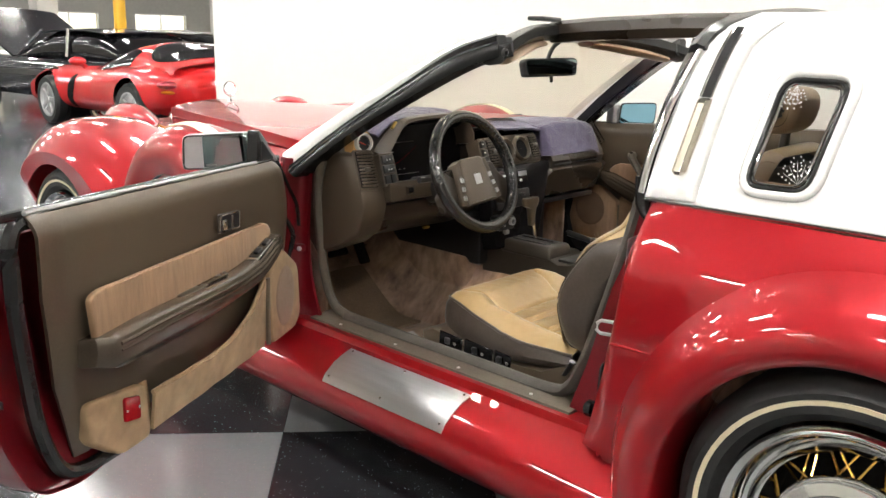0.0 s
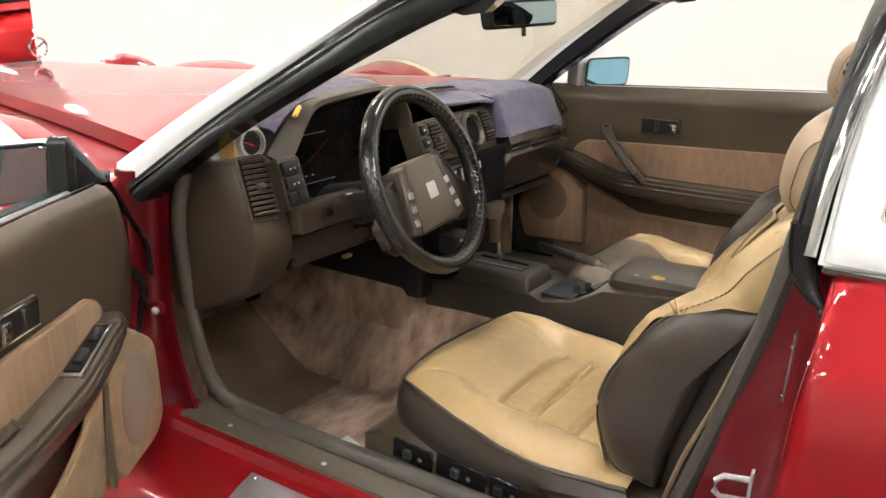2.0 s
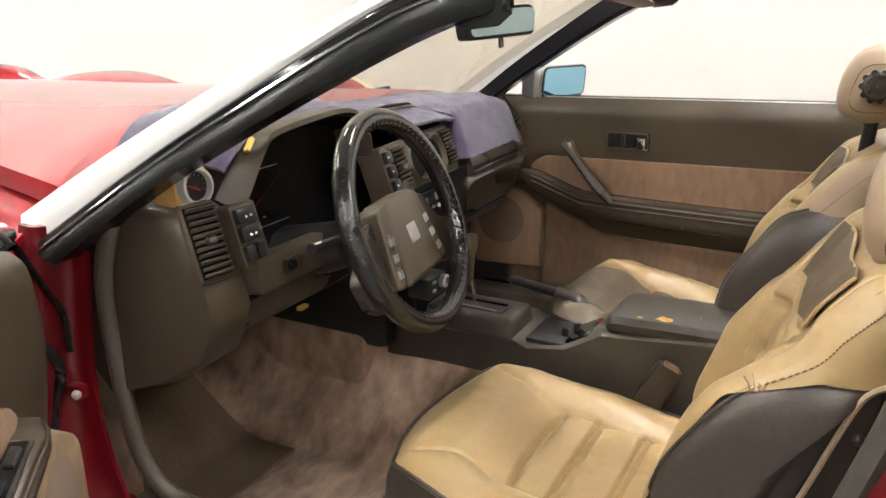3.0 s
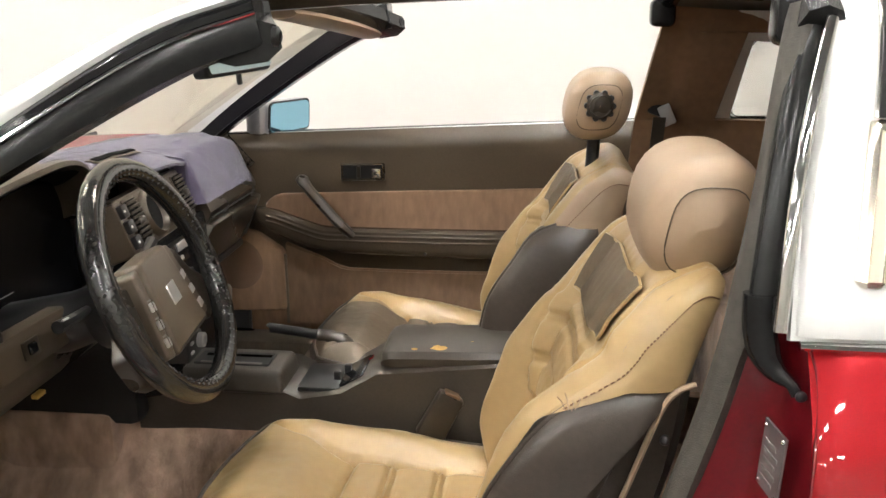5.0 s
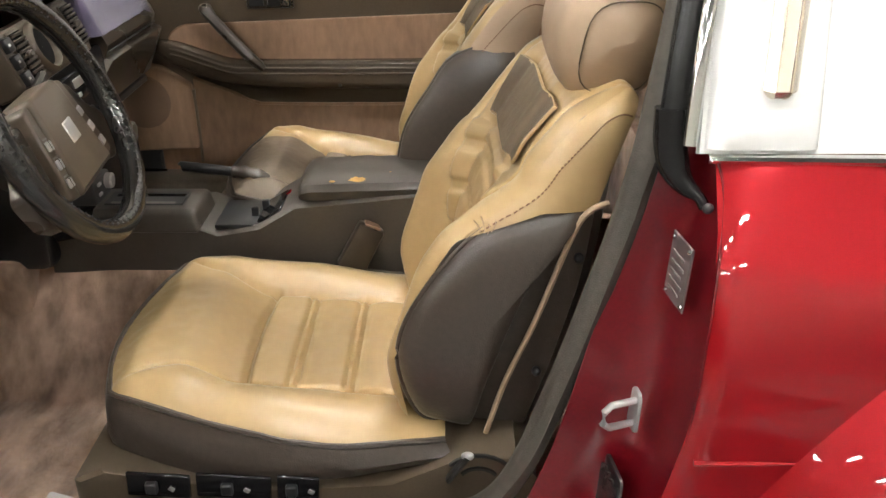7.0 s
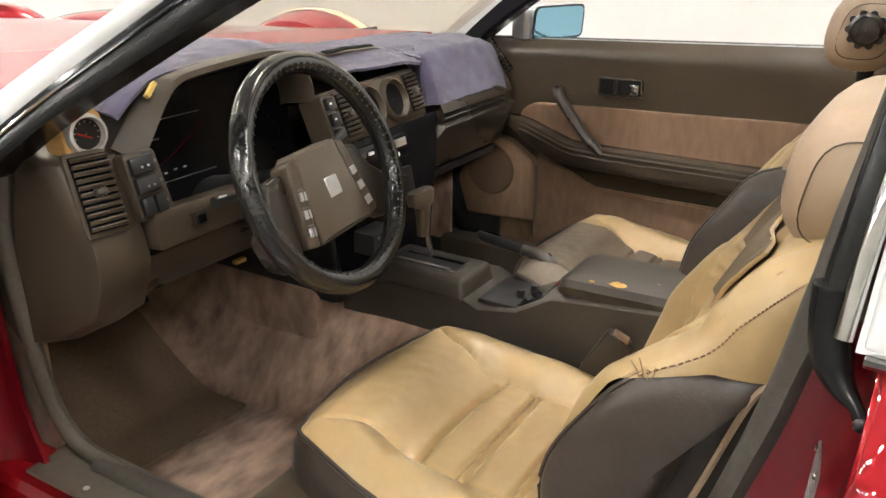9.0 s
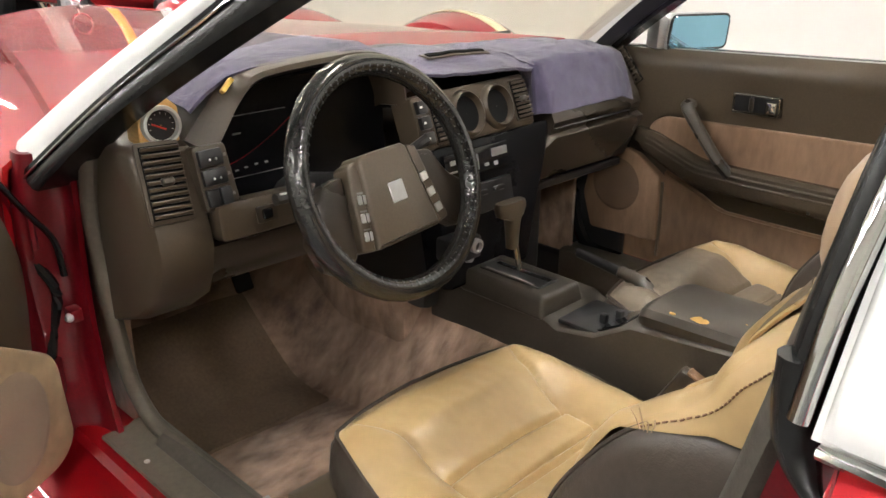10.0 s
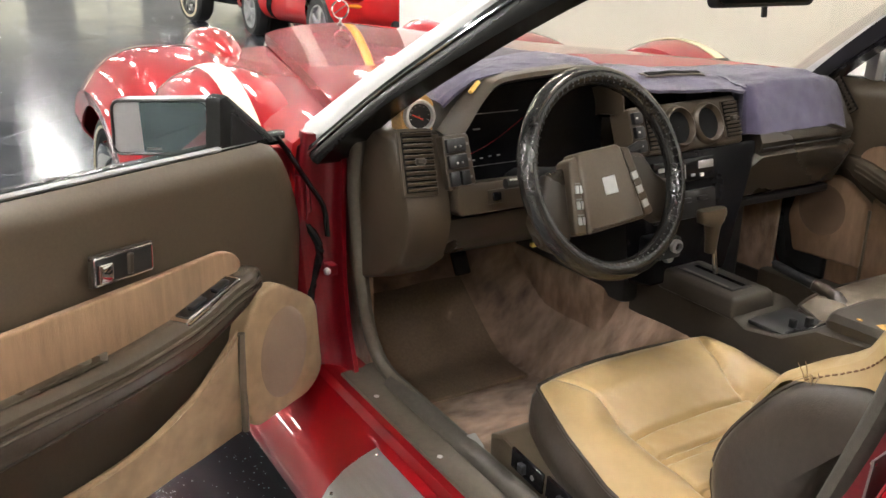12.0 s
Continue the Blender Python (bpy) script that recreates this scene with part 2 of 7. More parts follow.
def curve(pts, n):
    """n + 1 points on a smooth line through pts."""
    p = [Vector(q) for q in pts]
    p = [p[0] * 2 - p[1]] + p + [p[-1] * 2 - p[-2]]
    out = []
    segs = len(p) - 3
    for i in range(n + 1):
        s = min(i / n * segs, segs - 1e-6)
        k, t = int(s), s - int(s)
        a, b, c, d = p[k:k + 4]
        out.append(0.5 * ((2 * b) + (c - a) * t + (2 * a - 5 * b + 4 * c - d) * t * t + (3 * b - a - 3 * c + d) * t ** 3))
    return out


def lerpc(x, table):
    """Linear interpolation in a table of (x, value)."""
    return float(np.interp(x, [a for a, _ in table], [b for _, b in table]))


def smoothc(x, table):
    """Smooth monotone interpolation in a table of (x, value)."""
    n = len(table)
    x = min(max(x, table[0][0]), table[-1][0])
    h = [table[i + 1][0] - table[i][0] for i in range(n - 1)]
    d = [(table[i + 1][1] - table[i][1]) / h[i] for i in range(n - 1)]
    m = [d[0]] + [0.0 if d[i - 1] * d[i] <= 0 else 2 * d[i - 1] * d[i] / (d[i - 1] + d[i]) for i in range(1, n - 1)] + [d[-1]]
    k = 0
    while k < n - 2 and x > table[k + 1][0]:
        k += 1
    t = (x - table[k][0]) / h[k]
    return ((1 + 2 * t) * (1 - t) ** 2 * table[k][1] + t * (1 - t) ** 2 * h[k] * m[k]
            + t * t * (3 - 2 * t) * table[k + 1][1] + t * t * (t - 1) * h[k] * m[k + 1])


def tube(pts, r, k=8, bm=None, flat=1.0, up=(0, 0, 1), taper=None, ring=False):
    """A bar along a line. flat squashes it along up."""
    p = [Vector(q) for q in pts]
    rings = []
    for i, q in enumerate(p):
        if ring:
            d = p[(i + 1) % len(p)] - p[i - 1]
        else:
            d = p[min(i + 1, len(p) - 1)] - p[max(i - 1, 0)]
        d.normalize()
        u = Vector(up)
        s = d.cross(u)
        if s.length < 1e-4:
            s = d.cross(Vector((1, 0, 0)))
        s.normalize()
        v = s.cross(d)
        rr = r * (taper(i / (len(p) - 1)) if taper else 1)
        rings.append([q + rr * (math.cos(a) * s + flat * math.sin(a) * v) for a in [2 * math.pi * j / k for j in range(k)]])
    if ring:
        rings.append(rings[0])
    return loft(rings, caps=not ring, bm=bm)


def rbox(c, size, bev=0.006, seg=2, m=None, bm=None, taper=None):
    """A box with rounded edges; taper narrows its top by (x, y)."""
    b = bmesh.new()
    bmesh.ops.create_cube(b, size=1.0)
    for v in b.verts:
        tx, ty = taper if taper and v.co.z > 0 else (1, 1)
        v.co = Vector((v.co.x * size[0] * tx, v.co.y * size[1] * ty, v.co.z * size[2]))
    if bev:
        bmesh.ops.bevel(b, geom=b.edges[:], offset=min(bev, 0.45 * min(size)), segments=seg, affect="EDGES", profile=0.5)
    b.transform(Matrix.Translation(c) @ (m or Matrix()))
    return join(bm, b)


def join(bm, b):
    if bm is None:
        return b
    me = bpy.data.meshes.new("tmp")
    b.to_mesh(me)
    b.free()
    bm.from_mesh(me)
    bpy.data.meshes.remove(me)
    return bm


def slab(poly, thick, m, bev=0.004, seg=2, bm=None):
    """A flat plate: poly in local x, y, thickness along local z from 0, rounded at its front; m sets it in place."""
    b = bmesh.new()
    f = b.faces.new([b.verts.new((x, y, 0)) for x, y in poly])
    ret = bmesh.ops.extrude_face_region(b, geom=[f])
    top = [v for v in ret["geom"] if isinstance(v, bmesh.types.BMVert)]
    for v in top:
        v.co.z += thick
    if bev:
        tops = set(top)
        edges = [e for e in b.edges if e.verts[0] in tops and e.verts[1] in tops]
        bmesh.ops.bevel(b, geom=edges, offset=bev, segments=seg, affect="EDGES", profile=0.5)
    b.transform(m)
    return join(bm, b)


def rounded(poly, r, k=4):
    """A polygon with rounded corners."""
    out = []
    n = len(poly)
    for i in range(n):
        a, b, c = (Vector(poly[j % n]) for j in (i - 1, i, i + 1))
        u, w = (a - b), (c - b)
        rr = min(r, 0.45 * u.length, 0.45 * w.length)
        u.normalize(), w.normalize()
        for j in range(k + 1):
            t = j / k
            out.append(tuple((b + u * rr) * (1 - t) ** 2 + b * 2 * t * (1 - t) + (b + w * rr) * t * t))
    return out


def lathe(profile, m, k=32, bm=None):
    """Turns (radius, height) about local z; short outlines get end caps."""
    rings = [[m @ Vector((r * math.cos(a), r * math.sin(a), h)) for a in [2 * math.pi * j / k for j in range(k)]] for r, h in profile]
    return loft(rings, caps=len(profile) <= 3, bm=bm)


def sheet(fn, nu, nv, thick=0.0, bm=None):
    """A surface fn(u, v) with u, v from 0 to 1, given thickness against its normal."""
    b = bmesh.new()
    g = [[b.verts.new(fn(i / nu, j / nv)) for j in range(nv + 1)] for i in range(nu + 1)]
    for i in range(nu):
        for j in range(nv):
            b.faces.new((g[i][j], g[i + 1][j], g[i + 1][j + 1], g[i][j + 1]))
    if thick:
        bmesh.ops.recalc_face_normals(b, faces=b.faces)
        bmesh.ops.solidify(b, geom=b.faces[:], thickness=thick)
    return join(bm, b)


def frame_of(o, x, y):
    """A matrix with origin o, local x along x, and local y in the plane of x and y."""
    x = Vector(x).normalized()
    z = x.cross(Vector(y)).normalized()
    y = z.cross(x)
    return Matrix(((x.x, y.x, z.x, o[0]), (x.y, y.y, z.y, o[1]), (x.z, y.z, z.z, o[2]), (0, 0, 0, 1)))


def ball(c, r, m=None, k=16, bm=None):
    b = bmesh.new()
    bmesh.ops.create_uvsphere(b, u_segments=k, v_segments=k // 2 + 2, radius=1.0)
    b.transform(Matrix.Translation(c) @ (m or Matrix()) @ Matrix.Diagonal((*r, 1)))
    return join(bm, b)

# ---- the hall ----
TILE, TA, TO = 0.61, radians(48.0), Vector((-0.107, -0.146, 0))
X0, X1, Y0, Y1, H = -31.0, 7.0, -8.3, 21.3, 4.6


def hall():
    floor = part("floor", rbox(((X0 + X1) / 2, (Y0 + Y1) / 2, -0.054), (X1 - X0 + 0.6, Y1 - Y0 + 0.6, 0.1), 0), "tile_d", None,
                 "checkered floor of dark and grey speckled vinyl tiles")
    tagged(floor, category="floor", kind="structure")
    part("ceiling", rbox(((X0 + X1) / 2, (Y0 + Y1) / 2, H + 0.05), (X1 - X0 + 0.6, Y1 - Y0 + 0.6, 0.1), 0), "ceil")
    tagged(bpy.data.objects["ceiling"], "plain off-white hall ceiling above the cars", "ceiling", kind="structure")
    for nm, c, s in (("wall_south", ((X0 + X1) / 2, Y0 - 0.1, H / 2), (X1 - X0, 0.2, H)),
                     ("wall_north", ((X0 + X1) / 2, Y1 + 0.1, H / 2), (X1 - X0, 0.2, H)),
                     ("wall_east", (X1 + 0.1, (Y0 + Y1) / 2, H / 2), (0.2, Y1 - Y0, H))):
        tagged(part(nm, rbox(c, s, 0), "farwall"), "plain grey painted wall of the car hall", "wall", kind="structure")
    # the far wall, pierced by a row of square windows
    tagged(part("wall_west", rbox((X0 - 0.1, (Y0 + Y1) / 2, 0.52), (0.2, Y1 - Y0, 1.04), 0), "farwall"),
           "grey wall below a row of bright windows", "wall", kind="structure")
    tagged(part("wall_west_top", rbox((X0 - 0.1, (Y0 + Y1) / 2, (1.82 + H) / 2), (0.2, Y1 - Y0, H - 1.82), 0), "farwall"),
           "grey wall above a row of bright windows", "wall", kind="structure")
    y, k = Y0, 1
    while y < Y1:
        a, b = y + 1.5, min(y + 3.7, Y1)
        tagged(part(f"wall_west_pier_{k}", rbox((X0 - 0.1, y + 0.75, 1.43), (0.2, 1.5, 0.78), 0), "farwall"),
               "grey wall pier between two bright windows", "wall", kind="structure")
        w = thing(f"window_{k}", "bright square window with a slim grey frame", "window", kind="structure", at=pose(X0, (a + b) / 2, 1.04))
        for nm, c, s in (("window_frame", (-0.05, 0, 0.02), (0.06, b - a, 0.05)), ("window_frame", (-0.05, 0, 0.755), (0.06, b - a, 0.05)),
                         ("mullion", (-0.05, 0, 0.39), (0.05, 0.05, 0.70))):
            part(nm, rbox(c, s, 0.004), "fixture", w)
        part("pane", rbox((-0.06, 0, 0.39), (0.006, b - a - 0.02, 0.70), 0), "screen", w).visible_shadow = False
        y, k = y + 3.7, k + 1
    tagged(part("backdrop", rbox((X0 - 1.5, (Y0 + Y1) / 2, 1.5), (0.1, Y1 - Y0 + 4, 6), 0), "daylight"),
           "pale daylight outside the windows", "backdrop", kind="structure")
    # the white partition behind the car
    tagged(part("wall_partition", rbox(((-5.4 + X1) / 2, 2.95 + 0.08, H / 2), (X1 + 5.4, 0.16, H), 0.01, 1), "wall"),
           "tall plain white partition wall beside the car", "wall", kind="structure")
    for x, y, m, lab in ((-21.0, 9.8, "yellow", "round steel column painted bright yellow"), (-22.0, 8.2, "farwall", "square grey concrete column"),
                         (-22.0, 13.6, "farwall", "square grey concrete column")):
        if m == "yellow":
            b = lathe([(0.16, 0), (0.16, H)], Matrix.Translation((x, y, 0)), 20)
        else:
            b = rbox((x, y, H / 2), (0.55, 0.55, H), 0.02)
        tagged(part("column", b, m), lab, "column", kind="structure")
    # twin-tube ceiling lights in rows
    first = thing("ceiling_light", "flat white ceiling light with a bright diffuser", "ceiling light", "rows of ceiling lights", at=pose(0, 0, H - 0.12))
    part("housing", rbox((0, 0, 0.06), (1.26, 0.30, 0.12), 0.01), "fixture", first)
    for s in (-1, 1):
        part("diffuser", rbox((0, s * 0.065, -0.004), (1.20, 0.085, 0.008), 0.002, 1), "tube", first, "glowing white diffuser")
    spots = [(x, y) for y in (-7.0, -3.9, -0.8, 2.0, 5.6, 9.0, 12.4, 16.0, 19.6) for x in (5.2, 1.0, -3.2, -7.4, -11.6, -15.8, -20.0, -24.2)]
    first.matrix_basis = pose(*spots[0], H - 0.12)
    for x, y in spots[1:]:
        copy_thing(first, pose(x, y, H - 0.12))


def floor_tiles():
    """Tiles one by one near the car, the rest of them joined."""
    fl = bpy.data.objects["floor"]
    c, s = math.cos(TA), math.sin(TA)
    shared = {}
    for kind in ("tile_d", "tile_l", "far_d", "far_l"):
        b = rbox((0, 0, -0.002), (TILE - 0.0016, TILE - 0.0016, 0.008), 0.0012, 1)
        me = bpy.data.meshes.new("tile")
        b.to_mesh(me), b.free()
        me.materials.append(M[kind])
        shared[kind] = me
    rest = {"tile_d": [], "tile_l": []}
    near = []
    for i in range(-70, 70):
        for j in range(-70, 70):
            u, v = (i + 0.5) * TILE, (j + 0.5) * TILE
            x, y = TO.x + c * u - s * v, TO.y + s * u + c * v
            if X0 < x < X1 and Y0 < y < Y1:
                near.append((math.hypot(x + 0.5, y + 0.5), x, y, "tile_d" if (i + j) % 2 else "tile_l"))
    near.sort()
    for _, x, y, kind in near[:280]:
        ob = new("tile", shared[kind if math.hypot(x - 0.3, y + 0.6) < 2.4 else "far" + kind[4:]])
        ob.matrix_basis = pose(x, y, 0, 0, 0, math.degrees(TA))
        ob.parent = fl
    h = (TILE - 0.0016) / 2
    for kind in rest:
        vs, fs = [], []
        for _, x, y, k in near[280:]:
            if k == kind:
                n0 = len(vs)
                for du, dv in ((-h, -h), (h, -h), (h, h), (-h, h)):
                    vs.append((x + c * du - s * dv, y + s * du + c * dv, 0.002))
                fs.append((n0, n0 + 1, n0 + 2, n0 + 3))
        me = bpy.data.meshes.new("far_tiles")
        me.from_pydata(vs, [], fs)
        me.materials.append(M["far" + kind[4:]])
        ob = new("far_tiles", me)
        ob.parent = fl
        tagged(ob, kind="stuff")


hall()

# ---- the red car: body ----
car = thing("neoclassic_car", "deep red and white two-seat car, driver door open, roof panels off", "car", at=pose(0.2, YC, 0))
CARI = Matrix.Translation((-0.2, -YC, 0))


def cp(name, bm, material, parent=None, label="", sharp=38):
    """A part of the car, built at its place in the hall."""
    p = parent or car
    ob = part(name, bm, material, p, label, sharp, matrix=CARI)
    return ob


def both(fn):
    """Calls fn for the driver's side and, mirrored, for the other."""
    fn(lambda p: Vector(p))
    fn(lambda p: Vector((p[0], my(p[1]), p[2])))


WC = Vector((1.547, -0.15, 0.335))   # rear wheel, outer face
FC = Vector((-1.50, -0.185, 0.335))   # front wheel


def ypanel(z, x=1.2):
    y = smoothc(z, [(0.10, -0.07), (0.35, -0.105), (0.60, -0.120), (0.74, -0.105), (0.83, -0.065), (0.885, -0.022)])
    return y - 0.03 * math.sin(min(max((x - 1.0) / 1.2, 0), 1) * math.pi)


def ysail(z):
    return smoothc(z, [(0.885, -0.018), (0.95, 0.004), (1.02, 0.030), (1.10, 0.062), (1.15, 0.086), (1.20, 0.118), (1.245, 0.166), (1.27, 0.24)])


def frost_flower(sd, ys, parent):
    """Etched sprays in two corners of the pane."""
    rnd = random.Random(4)
    for cx, cz, lo, hi, size in ((1.332, 0.950, 62, 172, 0.060), (1.282, 1.128, 235, 320, 0.038)):
        for k in range(5):
            a = radians(lo + (hi - lo) * k / 5)
            ln = size * (0.6 + 0.4 * rnd.random())
            pts = []
            for i in range(5):
                t = i / 4
                x, z = cx + ln * t * math.cos(a), cz + ln * t * math.sin(a)
                pts.append(sd((x, ys(z) - 0.004, z)))
            cp("etched_spray", tube(pts, 0.0004, 4), "frost", parent, "etched white spray")
            bm = None
            for i in range(1, 5):
                for s_ in (-1, 1):
                    b_ = a + s_ * 0.8
                    x, z = cx + ln * i / 4 * math.cos(a) + 0.009 * math.cos(b_), cz + ln * i / 4 * math.sin(a) + 0.009 * math.sin(b_)
                    bm = ball(sd((x, ys(z) - 0.004, z)), (0.0018, 0.001, 0.0018), None, 6, bm)
            tagged(cp("etched_dots", bm, "frost", parent), kind="stuff")


def body_side(sd):
    # rocker with its running-board swell
    sec = [(0.05, 0.338), (-0.018, 0.340), (-0.034, 0.338), (-0.040, 0.318), (-0.060, 0.312), (-0.090, 0.303), (-0.125, 0.288), (-0.158, 0.262),
           (-0.180, 0.225), (-0.180, 0.185), (-0.155, 0.148), (-0.10, 0.125), (0.02, 0.12), (0.05, 0.13)]
    rings = []
    for x in (-1.15, -0.9, -0.6, -0.3, 0.0, 0.3, 0.6, 0.85, 0.97, 1.06, 1.16):
        k = max(0, (-x - 0.3) / 0.85)
        e = max(0, (x - 0.85) / 0.3)
        rings.append([sd((x, y - 0.03 * k - 0.02 * e * (y < -0.05), z * (1 - 0.16 * k) + 0.02 * e * (z - 0.2))) for y, z in sec])
    cp("rocker_panel", loft(rings), "paint", label="deep red rounded rocker panel")

    # rear quarter round the wheel arch
    def quarter(u, v):
        a = radians(205 - 222 * u)
        ca, sa = math.cos(a), math.sin(a)
        r0 = 0.49
        x0, x1, z0, z1 = 1.022, 2.45, 0.13, 0.882
        lims = []
        if ca > 1e-3:
            lims.append((x1 - WC.x) / ca)
        if ca < -1e-3:
            lims.append((x0 - WC.x) / ca)
        if sa > 1e-3:
            lims.append((z1 - WC.z) / sa)
        if sa < -1e-3:
            lims.append((z0 - WC.z) / sa)
        r = r0 + (min(lims) - r0) * v
        x, z = WC.x + r * ca, WC.z + r * sa
        z = max(z, 0.322 - 2.0 * max(0, x - 1.10))
        front = max(0, 1 - (x - 1.022) / 0.016)
        x += smoothc(z, [(0.32, -0.070), (0.40, -0.046), (0.50, -0.022), (0.62, 0.0)]) * max(0, 1 - (x - 1.022) / 0.022) if z < 0.62 else 0
        return sd((x + 0.018 * smoothc(z, [(0.60, 0), (0.84, 1)]) * max(0, 1 - (x - 1.022) / 0.2), ypanel(z, x) + 0.014 * front * front, z))

    cp("rear_quarter_panel", sheet(quarter, 72, 16, 0.012), "paint", label="deep red rear quarter panel")

    def flare(u, v):
        a = radians(212 - 236 * u)
        prof = curve([(0.505, -0.112, 0), (0.492, -0.130, 0), (0.466, -0.170, 0), (0.430, -0.208, 0), (0.392, -0.222, 0), (0.366, -0.212, 0), (0.356, -0.19, 0), (0.356, -0.10, 0), (0.37, 0.02, 0)], 20)
        p = prof[round(v * 20)]
        low = max(0, -math.sin(a)) * 0.5
        return sd((WC.x + p.x * math.cos(a), p.y + 0.05 * low, WC.z + p.x * math.sin(a)))

    cp("wheel_arch_flare", sheet(flare, 64, 20), "paint", label="swollen red wheel arch flare")
    cp("wheel_housing", sheet(lambda u, v: sd((WC.x + 0.42 * math.cos(math.pi * u), 0.0 + 0.22 * v, WC.z + 0.42 * math.sin(math.pi * u))), 24, 2), "rubber", label="dark inner wheel housing")
    # a moulding line that runs into the flare
    cp("body_moulding", tube([sd((1.028, -0.121, 0.588)), sd((1.06, -0.124, 0.590)), sd((1.13, -0.127, 0.594))], 0.0035, 6), "paint")
    # bright belt trim
    b = tube([sd(p) for p in ((1.030, -0.022, 0.884), (1.2, -0.036, 0.887), (1.6, -0.05, 0.889), (2.4, -0.03, 0.885))], 0.007, 8, flat=0.7)
    cp("belt_trim", b, "chrome", label="bright chrome belt trim")

    # white upper quarter and sail panel
    def zx(u, z):  # u along the length from the door's edge
        f = lerpc(z, [(0.885, 1.022), (1.0, 1.028), (1.1, 1.042), (1.2, 1.060), (1.27, 1.12)])
        return f + u * (2.35 - f)

    hole = dict(bl=(1.233, 0.938), br=(1.350, 0.940), tr=(1.380, 1.138), tl=(1.258, 1.140))

    def sail(u0, u1, z0, z1, nu=6, nz=6, out=0.0):
        return sheet(lambda u, v: sd((zx(u0 + (u1 - u0) * u, z0 + (z1 - z0) * v), ysail(z0 + (z1 - z0) * v) - out, z0 + (z1 - z0) * v)), nu, nz, 0.01)

    bm = None
    # built as bands about the window
    def xs(x0f, x1f, z0, z1, bm, nu=6, nz=6):
        return sheet(lambda u, v: sd(((1 - u) * x0f(z0 + (z1 - z0) * v) + u * x1f(z0 + (z1 - z0) * v), ysail(z0 + (z1 - z0) * v), z0 + (z1 - z0) * v)), nu, nz, 0.012, bm)

    fx = lambda z: zx(0, z)
    wl = lambda z: lerpc(z, [(0.938, 1.236), (1.140, 1.262)])
    wr = lambda z: lerpc(z, [(0.938, 1.350), (1.140, 1.380)])
    re = lambda z: 2.35 - 0.9 * max(0, z - 0.95)
    bm = xs(fx, re, 0.887, 0.937, bm, 12, 3)
    bm = xs(fx, wl, 0.937, 1.141, bm, 6, 8)
    bm = xs(wr, re, 0.937, 1.141, bm, 6, 8)
    bm = xs(fx, re, 1.141, 1.27, bm, 12, 6)
    sailp = cp("sail_panel", bm, "white", label="white painted upper quarter panel")
    # padded white front strip of the sail panel, with its groove
    rings = []
    for z in [0.893 + i * (1.25 - 0.893) / 28 for i in range(29)]:
        f = zx(0, z)
        w = 0.117 - 0.012 * max(0, z - 1.0) / 0.2
        y = ysail(z)
        e = 0.6 if z in (0.893,) else 1.0
        rings.append([sd(p) for p in ((f + 0.004, y + 0.004, z), (f + 0.006, y - 0.006 * e, z), (f + 0.012, y - 0.012 * e, z), (f + 0.024, y - 0.015 * e, z), (f + w - 0.022, y - 0.015 * e, z), (f + w - 0.010, y - 0.0125 * e, z), (f + w - 0.004, y - 0.007 * e, z), (f + w - 0.002, y - 0.001, z), (f + w, y + 0.004, z))])
    cp("pillar_pad", loft(rings), "white", sailp, "raised white pad on the pillar")
    # chrome spear and dark inlay above it
    rings = []
    for i in range(25):
        t = i / 24
        z = 0.936 + 0.164 * t
        xc = 1.0915 + 0.0175 * t
        w = 0.0165 * min(1, 0.12 + t / 0.07, 0.12 + (1 - t) / 0.05)
        k = min(1, t / 0.07 + 0.15, (1 - t) / 0.05 + 0.15)
        y = ysail(z)
        rings.append([sd((xc + w * dx_, y - d_ * (k if d_ > 0.016 else 1), z)) for dx_, d_ in ((-1, 0.011), (-1, 0.0175), (-0.72, 0.024), (-0.50, 0.027), (-0.42, 0.0245), (0.42, 0.0245), (0.50, 0.027), (0.72, 0.024), (1, 0.0175), (1, 0.011))])
    cp("chrome_spear", loft(rings), "oldchrome", sailp, "aged chrome spear ornament", 25)
    cp("spear_inset", sheet(lambda u, v: sd((1.0925 + 0.0145 * v + 0.0125 * (u - 0.5), ysail(0.950 + 0.136 * v) - 0.0250, 0.950 + 0.136 * v)), 2, 16, 0.001), "ivory", sailp, "ivory inset of the spear")
    def inl(u, v, out):
        z = 1.098 + 0.140 * v
        return sd((1.1000 + 0.019 * u + 0.016 * v, ysail(z) - out, z))
    cp("dark_inlay", sheet(lambda u, v: inl(u, v, 0.0185), 2, 28, 0.003), "black", sailp, "dark inlay strip")
    for u_ in (-0.12, 1.12):
        cp("inlay_trim", tube([inl(u_, i / 20, 0.018) for i in range(21)], 0.0026, 6), "chrome", sailp)
    # quarter window
    qw = cp("quarter_window", tube([sd((x, ysail(z) - 0.008, z)) for x, z in rounded([hole[k] for k in ("bl", "br", "tr", "tl")], 0.030, 5)], 0.0055, 8, ring=True), "rubber", label="small smoked quarter window in a black frame")
    cp("window_trim", tube([sd((x, ysail(z) - 0.010, z)) for x, z in rounded([(1.241, 0.945), (1.342, 0.947), (1.372, 1.131), (1.266, 1.133)], 0.027, 5)], 0.0018, 6, ring=True), "chrome", qw)
    cp("window_surround", tube([sd((x, ysail(z) - 0.001, z)) for x, z in rounded([(1.221, 0.927), (1.362, 0.929), (1.394, 1.151), (1.248, 1.153)], 0.040, 6)], 0.011, 10, ring=True), "white", qw, "white moulded surround")
